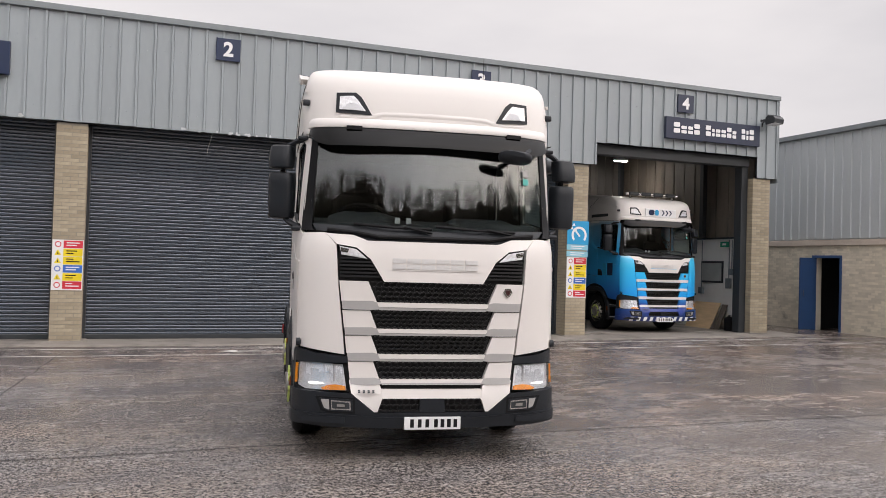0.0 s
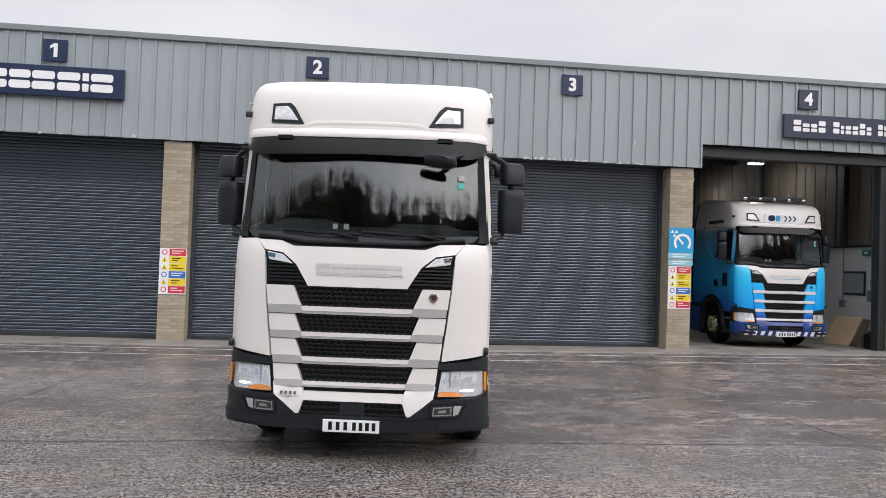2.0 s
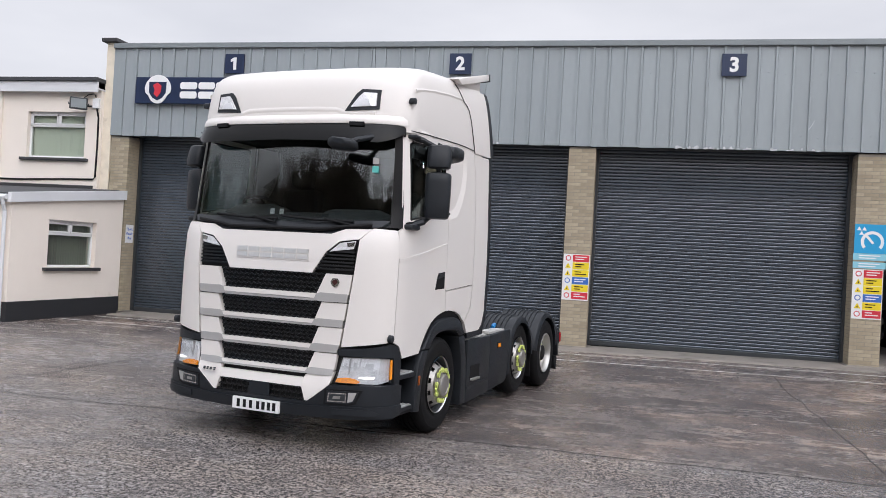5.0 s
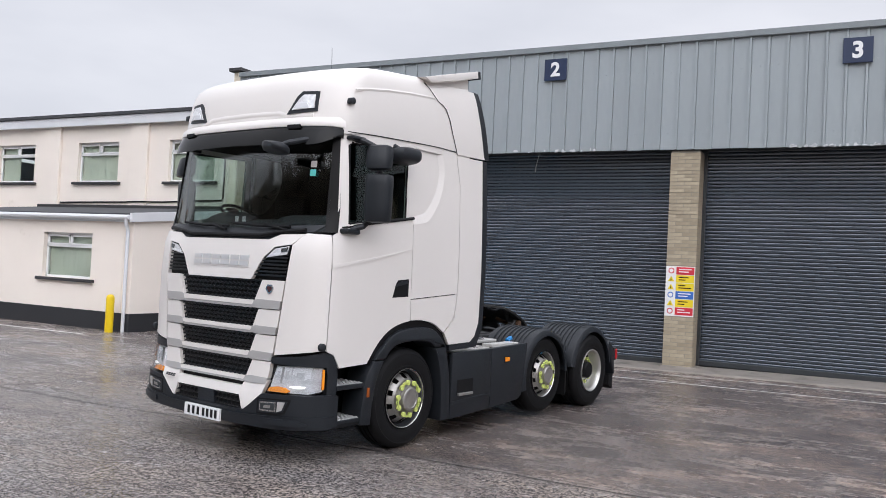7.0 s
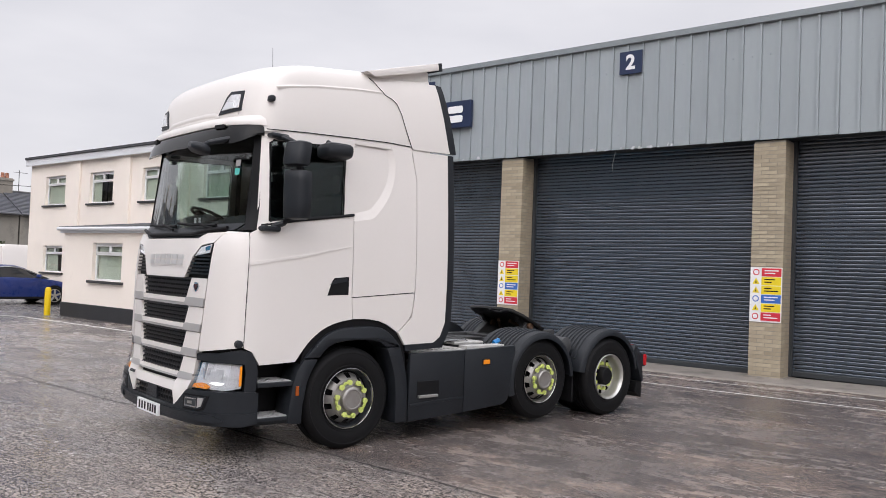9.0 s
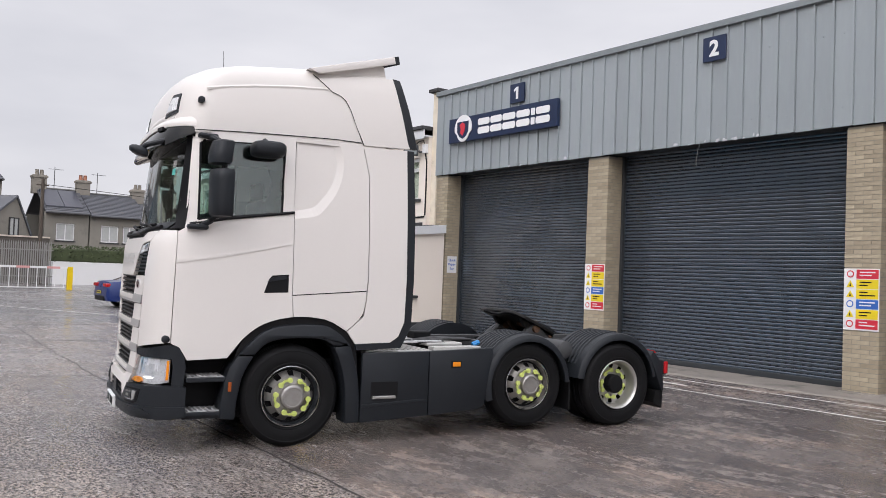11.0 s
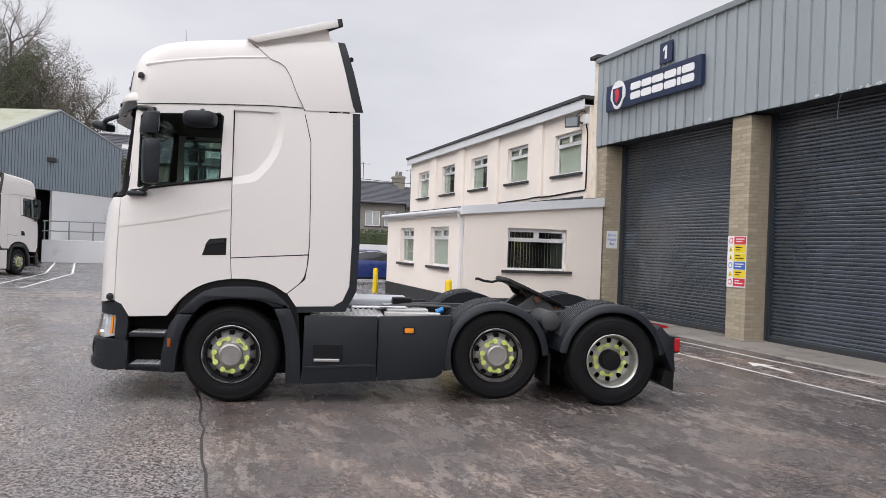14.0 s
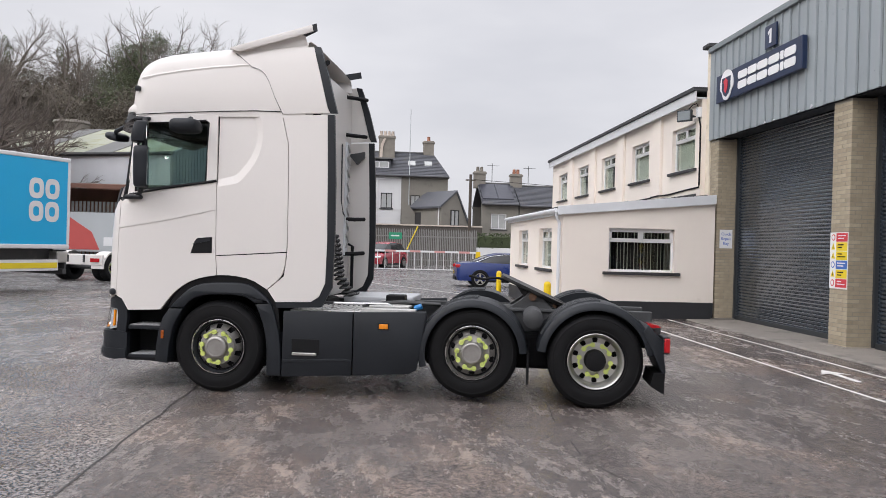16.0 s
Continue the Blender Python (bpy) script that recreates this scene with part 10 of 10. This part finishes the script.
def wooded_bank():
    bm = bmesh.new()
    xs = [-150 + i * 7.0 for i in range(34)]
    ys = [-120 + j * 6.0 for j in range(23)]
    grid = {}
    for x in xs:
        for y in ys:
            grid[x, y] = bm.verts.new((x, y, hill_z(x, y) - 0.25 + 0.4 * noise.noise(Vector((x * 0.1, y * 0.1, 0)))))
    for i in range(len(xs) - 1):
        for j in range(len(ys) - 1):
            q = [(xs[i], ys[j]), (xs[i + 1], ys[j]), (xs[i + 1], ys[j + 1]), (xs[i], ys[j + 1])]
            if max(hill_z(*c) for c in q) > 0.01:
                bm.faces.new([grid[c] for c in q])
    for v in [v for v in bm.verts if not v.link_faces]:
        bm.verts.remove(v)
    tagged(finish("ground_bank", bm, M_HILL, smooth=True), "scrubby wooded bank behind the yard", "bank", kind="structure")
    rnd = random.Random(21)
    blobs = []
    for _ in range(260):
        if rnd.random() < 0.5:
            x, y = rnd.uniform(-120, -60), rnd.uniform(-60, 2)
        else:
            x, y = rnd.uniform(-60, 70), rnd.uniform(-75, -42)
        h = rnd.uniform(1.6, 4.2)
        if hill_z(x, y) > 1.0 or rnd.random() < 0.3:
            blobs.append(((x, y, hill_z(x, y) + h * 0.6), (h * rnd.uniform(0.8, 1.5), h * rnd.uniform(0.8, 1.5), h)))
    for _ in range(110):
        x, y = rnd.uniform(-96, -61), rnd.uniform(-42, -2)
        h = rnd.uniform(2.4, 5.2)
        blobs += [((x, y, hill_z(x, y) + h * 0.55), (h * rnd.uniform(0.6, 1.0), h * rnd.uniform(0.6, 1.0), h))] * 3
    for _ in range(46):
        x, y = rnd.uniform(-92, -68), rnd.uniform(-46, -20)
        z, top = hill_z(x, y) + 1.5, hill_z(x, y) + rnd.uniform(3.5, 6.5)
        while z < top:
            w = rnd.uniform(1.4, 2.6)
            blobs += [((x + rnd.gauss(0, 1.0), y + rnd.gauss(0, 1.0), z), (w, w, w * 1.2))] * (2 if z < top - 5 else 1)
            z += w * 1.1
    vs, fs = leaf_cloud(rnd, 420000, blobs, 0.062)
    me = bpy.data.meshes.new("undergrowth")
    me.from_pydata(vs, [], fs)
    me.materials.append(M_WOODS)
    tagged(new("undergrowth", me), "brown and dull green winter undergrowth on the bank", "undergrowth", kind="stuff")
    blobs = []
    for _ in range(30):
        x, y = rnd.uniform(-84, -68), rnd.uniform(-21, -8)
        z, top = hill_z(x, y) + 1.5, hill_z(x, y) + rnd.uniform(7.0, 9.3) - 0.25 * max(0.0, y + 15)
        while z < top:
            w = rnd.uniform(1.2, 2.2)
            blobs.append(((x + rnd.gauss(0, 0.9), y + rnd.gauss(0, 0.9), z), (w, w, w)))
            z += w
    vs, fs = leaf_cloud(rnd, 170000, blobs, 0.07)
    me = bpy.data.meshes.new("evergreens")
    me.from_pydata(vs, [], fs)
    me.materials.append(M_IVY)
    tagged(new("evergreens", me), "dull green evergreen trees on the bank", "trees", kind="stuff")


def wood_top(a, d):
    """Height of the wood's top at a compass angle (degrees from south) and distance."""
    return d * math.tan(radians(float(np.interp(a, (-75, -60, -50, -35, -23, -16, -8, 6, 16, 30, 62, 90), (11.0, 13.6, 16.8, 19.6, 20.8, 19.8, 19.0, 19.0, 18.8, 18.2, 16.0, 12.0))))) + 1.5


def thicket():
    """Dense dark wood on the rise south of the yard: close undergrowth below, small leaves and twigs along its top."""
    rnd = random.Random(33)
    vs, fs = [], []
    cols, rows = 330, 14
    for i in range(cols + 1):
        a = -75 + 165 * i / cols
        for j in range(rows + 1):
            d = 66 + 2.4 * noise.noise(Vector((a * 0.35, j * 0.9, 1.0))) + 1.2 * noise.noise(Vector((a * 1.3, j * 2.1, 5.0))) + 2.5 * j / rows
            top = wood_top(a, 66) - 1.6 + 0.9 * noise.noise(Vector((a * 0.33, 0, 8.0))) + 0.7 * noise.noise(Vector((a * 1.1, 0, 2.0)))
            vs.append(Vector((3 + d * math.sin(radians(a)), 7 - d * math.cos(radians(a)), -1 + (top + 1) * j / rows)))
    for i in range(cols):
        for j in range(rows):
            k = i * (rows + 1) + j
            fs.append((k, k + 1, k + rows + 2, k + rows + 1))
    blobs = []
    for i in range(700):
        a = rnd.uniform(-75, 90)
        d = rnd.uniform(62.5, 68)
        w = rnd.uniform(0.7, 1.9)
        z = wood_top(a, d) - abs(rnd.gauss(0, 3.5)) - w * 0.6 + 0.9 * noise.noise(Vector((a * 0.33, 0, 8.0)))
        blobs.append(((3 + d * math.sin(radians(a)), 7 - d * math.cos(radians(a)), z), (w * 1.2, w * 1.2, w)))
    v2, f2 = leaf_cloud(rnd, 230000, blobs, 0.085)
    k = len(vs)
    vs += v2
    fs += [tuple(q + k for q in f) for f in f2]
    me = bpy.data.meshes.new("thicket")
    me.from_pydata(vs, [], fs)
    me.materials.append(M_WOODS)
    tagged(new("thicket", me), "dense dark winter wood behind the yard", "wood", kind="stuff")


wooded_bank()
thicket()


def trees():
    kinds = []
    for k, (seed, h) in enumerate(((11, 13.0), (12, 15.0), (13, 12.0), (17, 11.0))):
        root = thing("bare_tree", "leafless winter tree with ivy on its trunk", "tree", pose(-92, -30 - 7 * k, hill_z(-92, -30 - 7 * k)), group="trees on the bank")
        vs, fs = bare_tree_mesh(seed, h)
        mesh_part("trunk", vs, fs, M_TWIG, root, "bare trunk, limbs and twigs")
        rnd = random.Random(seed)
        blobs = [((rnd.gauss(0, 0.35), rnd.gauss(0, 0.35), z), (0.6, 0.6, 0.9)) for z in np.linspace(0.8, h * (0.55 if k < 2 else 0.3), 9)]
        if k < 3:
            v2, f2 = leaf_cloud(rnd, 3500 if k < 2 else 1800, blobs, 0.06)
            mesh_part("ivy", v2, f2, M_IVY, root, "dark ivy leaves")
        else:
            root["label"] = "leafless winter tree beside the warehouse"
        kinds.append(root)
    rnd = random.Random(77)
    spots = [(-66, -11), (-70, -16), (-75, -9), (-72, -22), (-80, -18), (-84, -26), (-78, -32), (-88, -12), (-94, -22), (-68, -28), (-64, -34), (-86, -36), (-76, -4.5), (-82, -7), (-66, -19), (-71, -13), (-76, -15), (-79, -24), (-90, -3),
             (-20, -47), (-12, -50), (-5, -46), (2, -49), (9, -47), (16, -51), (22, -46), (30, -50), (38, -47), (-28, -50), (-36, -47), (46, -50), (-45, -52), (6, -55), (-9, -56), (19, -57)]
    for i, (x, y) in enumerate(spots):
        s = rnd.uniform(0.8, 1.15) * (0.62 if x > -16 and y < -40 else 1.0)
        c = copy_thing(kinds[2 if -10 < y < 0 else i % 3], pose(x, y, hill_z(x, y), 0, 0, rnd.uniform(0, 360)))
        c.scale = (s, s, s)
    for x, y, sc, rz in ((15.9, -52.0, 0.92, 30), (-11.5, -52.0, 0.72, 200), (21.5, -53.0, 0.7, 120)):
        c = copy_thing(kinds[3], pose(x, y, hill_z(x, y), 0, 0, rz))
        c.scale = (sc * 1.15, sc * 1.15, sc)
        c["label"] = "spreading leafless tree above the wood"
    # two nearer bare trees by the warehouse, and a small ivied one by the houses
    for x, y, h, rz in ((-29.0, -9.5, 1.3, 40), (-33.5, -13.0, 1.6, 160), (-27.0, -13.5, 1.5, 250), (-31, -17, 1.6, 20), (-36, -12, 1.45, 95), (-34, -9.6, 1.2, 300), (-38, -15, 1.6, 210), (-30.5, -12.0, 1.45, 120), (-35, -16.5, 1.7, 330), (-40, -13.2, 1.5, 60)):
        c = copy_thing(kinds[3], pose(x, y, 0, 0, 0, rz))
        c.scale = (h, h, h)
        c["label"] = "leafless winter tree beside the warehouse"
    t = thing("small_tree", "small ivy-covered tree by the grey houses", "tree", pose(-50.5, 4.6, 0))
    vs, fs = bare_tree_mesh(31, 7.0)
    mesh_part("trunk", vs, fs, M_TWIG, t)
    r2 = random.Random(5)
    v2, f2 = leaf_cloud(r2, 15000, [((r2.gauss(0, 0.7), r2.gauss(0, 0.7), z), (r2.uniform(0.5, 1.1), r2.uniform(0.5, 1.1), 0.8)) for z in np.linspace(0.8, 6.6, 16)], 0.055)
    mesh_part("ivy", v2, f2, M_IVY, t, "dark green leaves")


trees()


def utility_pole():
    root = thing("utility_pole", "weathered timber pole with wires behind the fence", "pole")
    part("pole", lathe([(-0.2, 0.15), (7.4, 0.11), (7.42, 0.0)], 12, "z", (-52, 16.9, 0)), M_BARK, root, smooth=True)
    part("bracket", box(-52.05, -51.95, 16.5, 17.3, 6.9, 7.0), M_BARK, root)
    part("wire", tube([(-52, 17.2, 7.0), (-50, 24, 6.5), (-46, 34, 6.6)], 0.02, 5), M_BLACK, root)
    part("guy", tube([(-49.9, 11.9, 1.3), (-49.9, 12.7, 3.1)], 0.05, 5), M_SIGN_Y, root)


utility_pole()


# ================= small pieces of the setting =================
for a, c, lab in PIERS:
    brick_pier(a, c, lab)
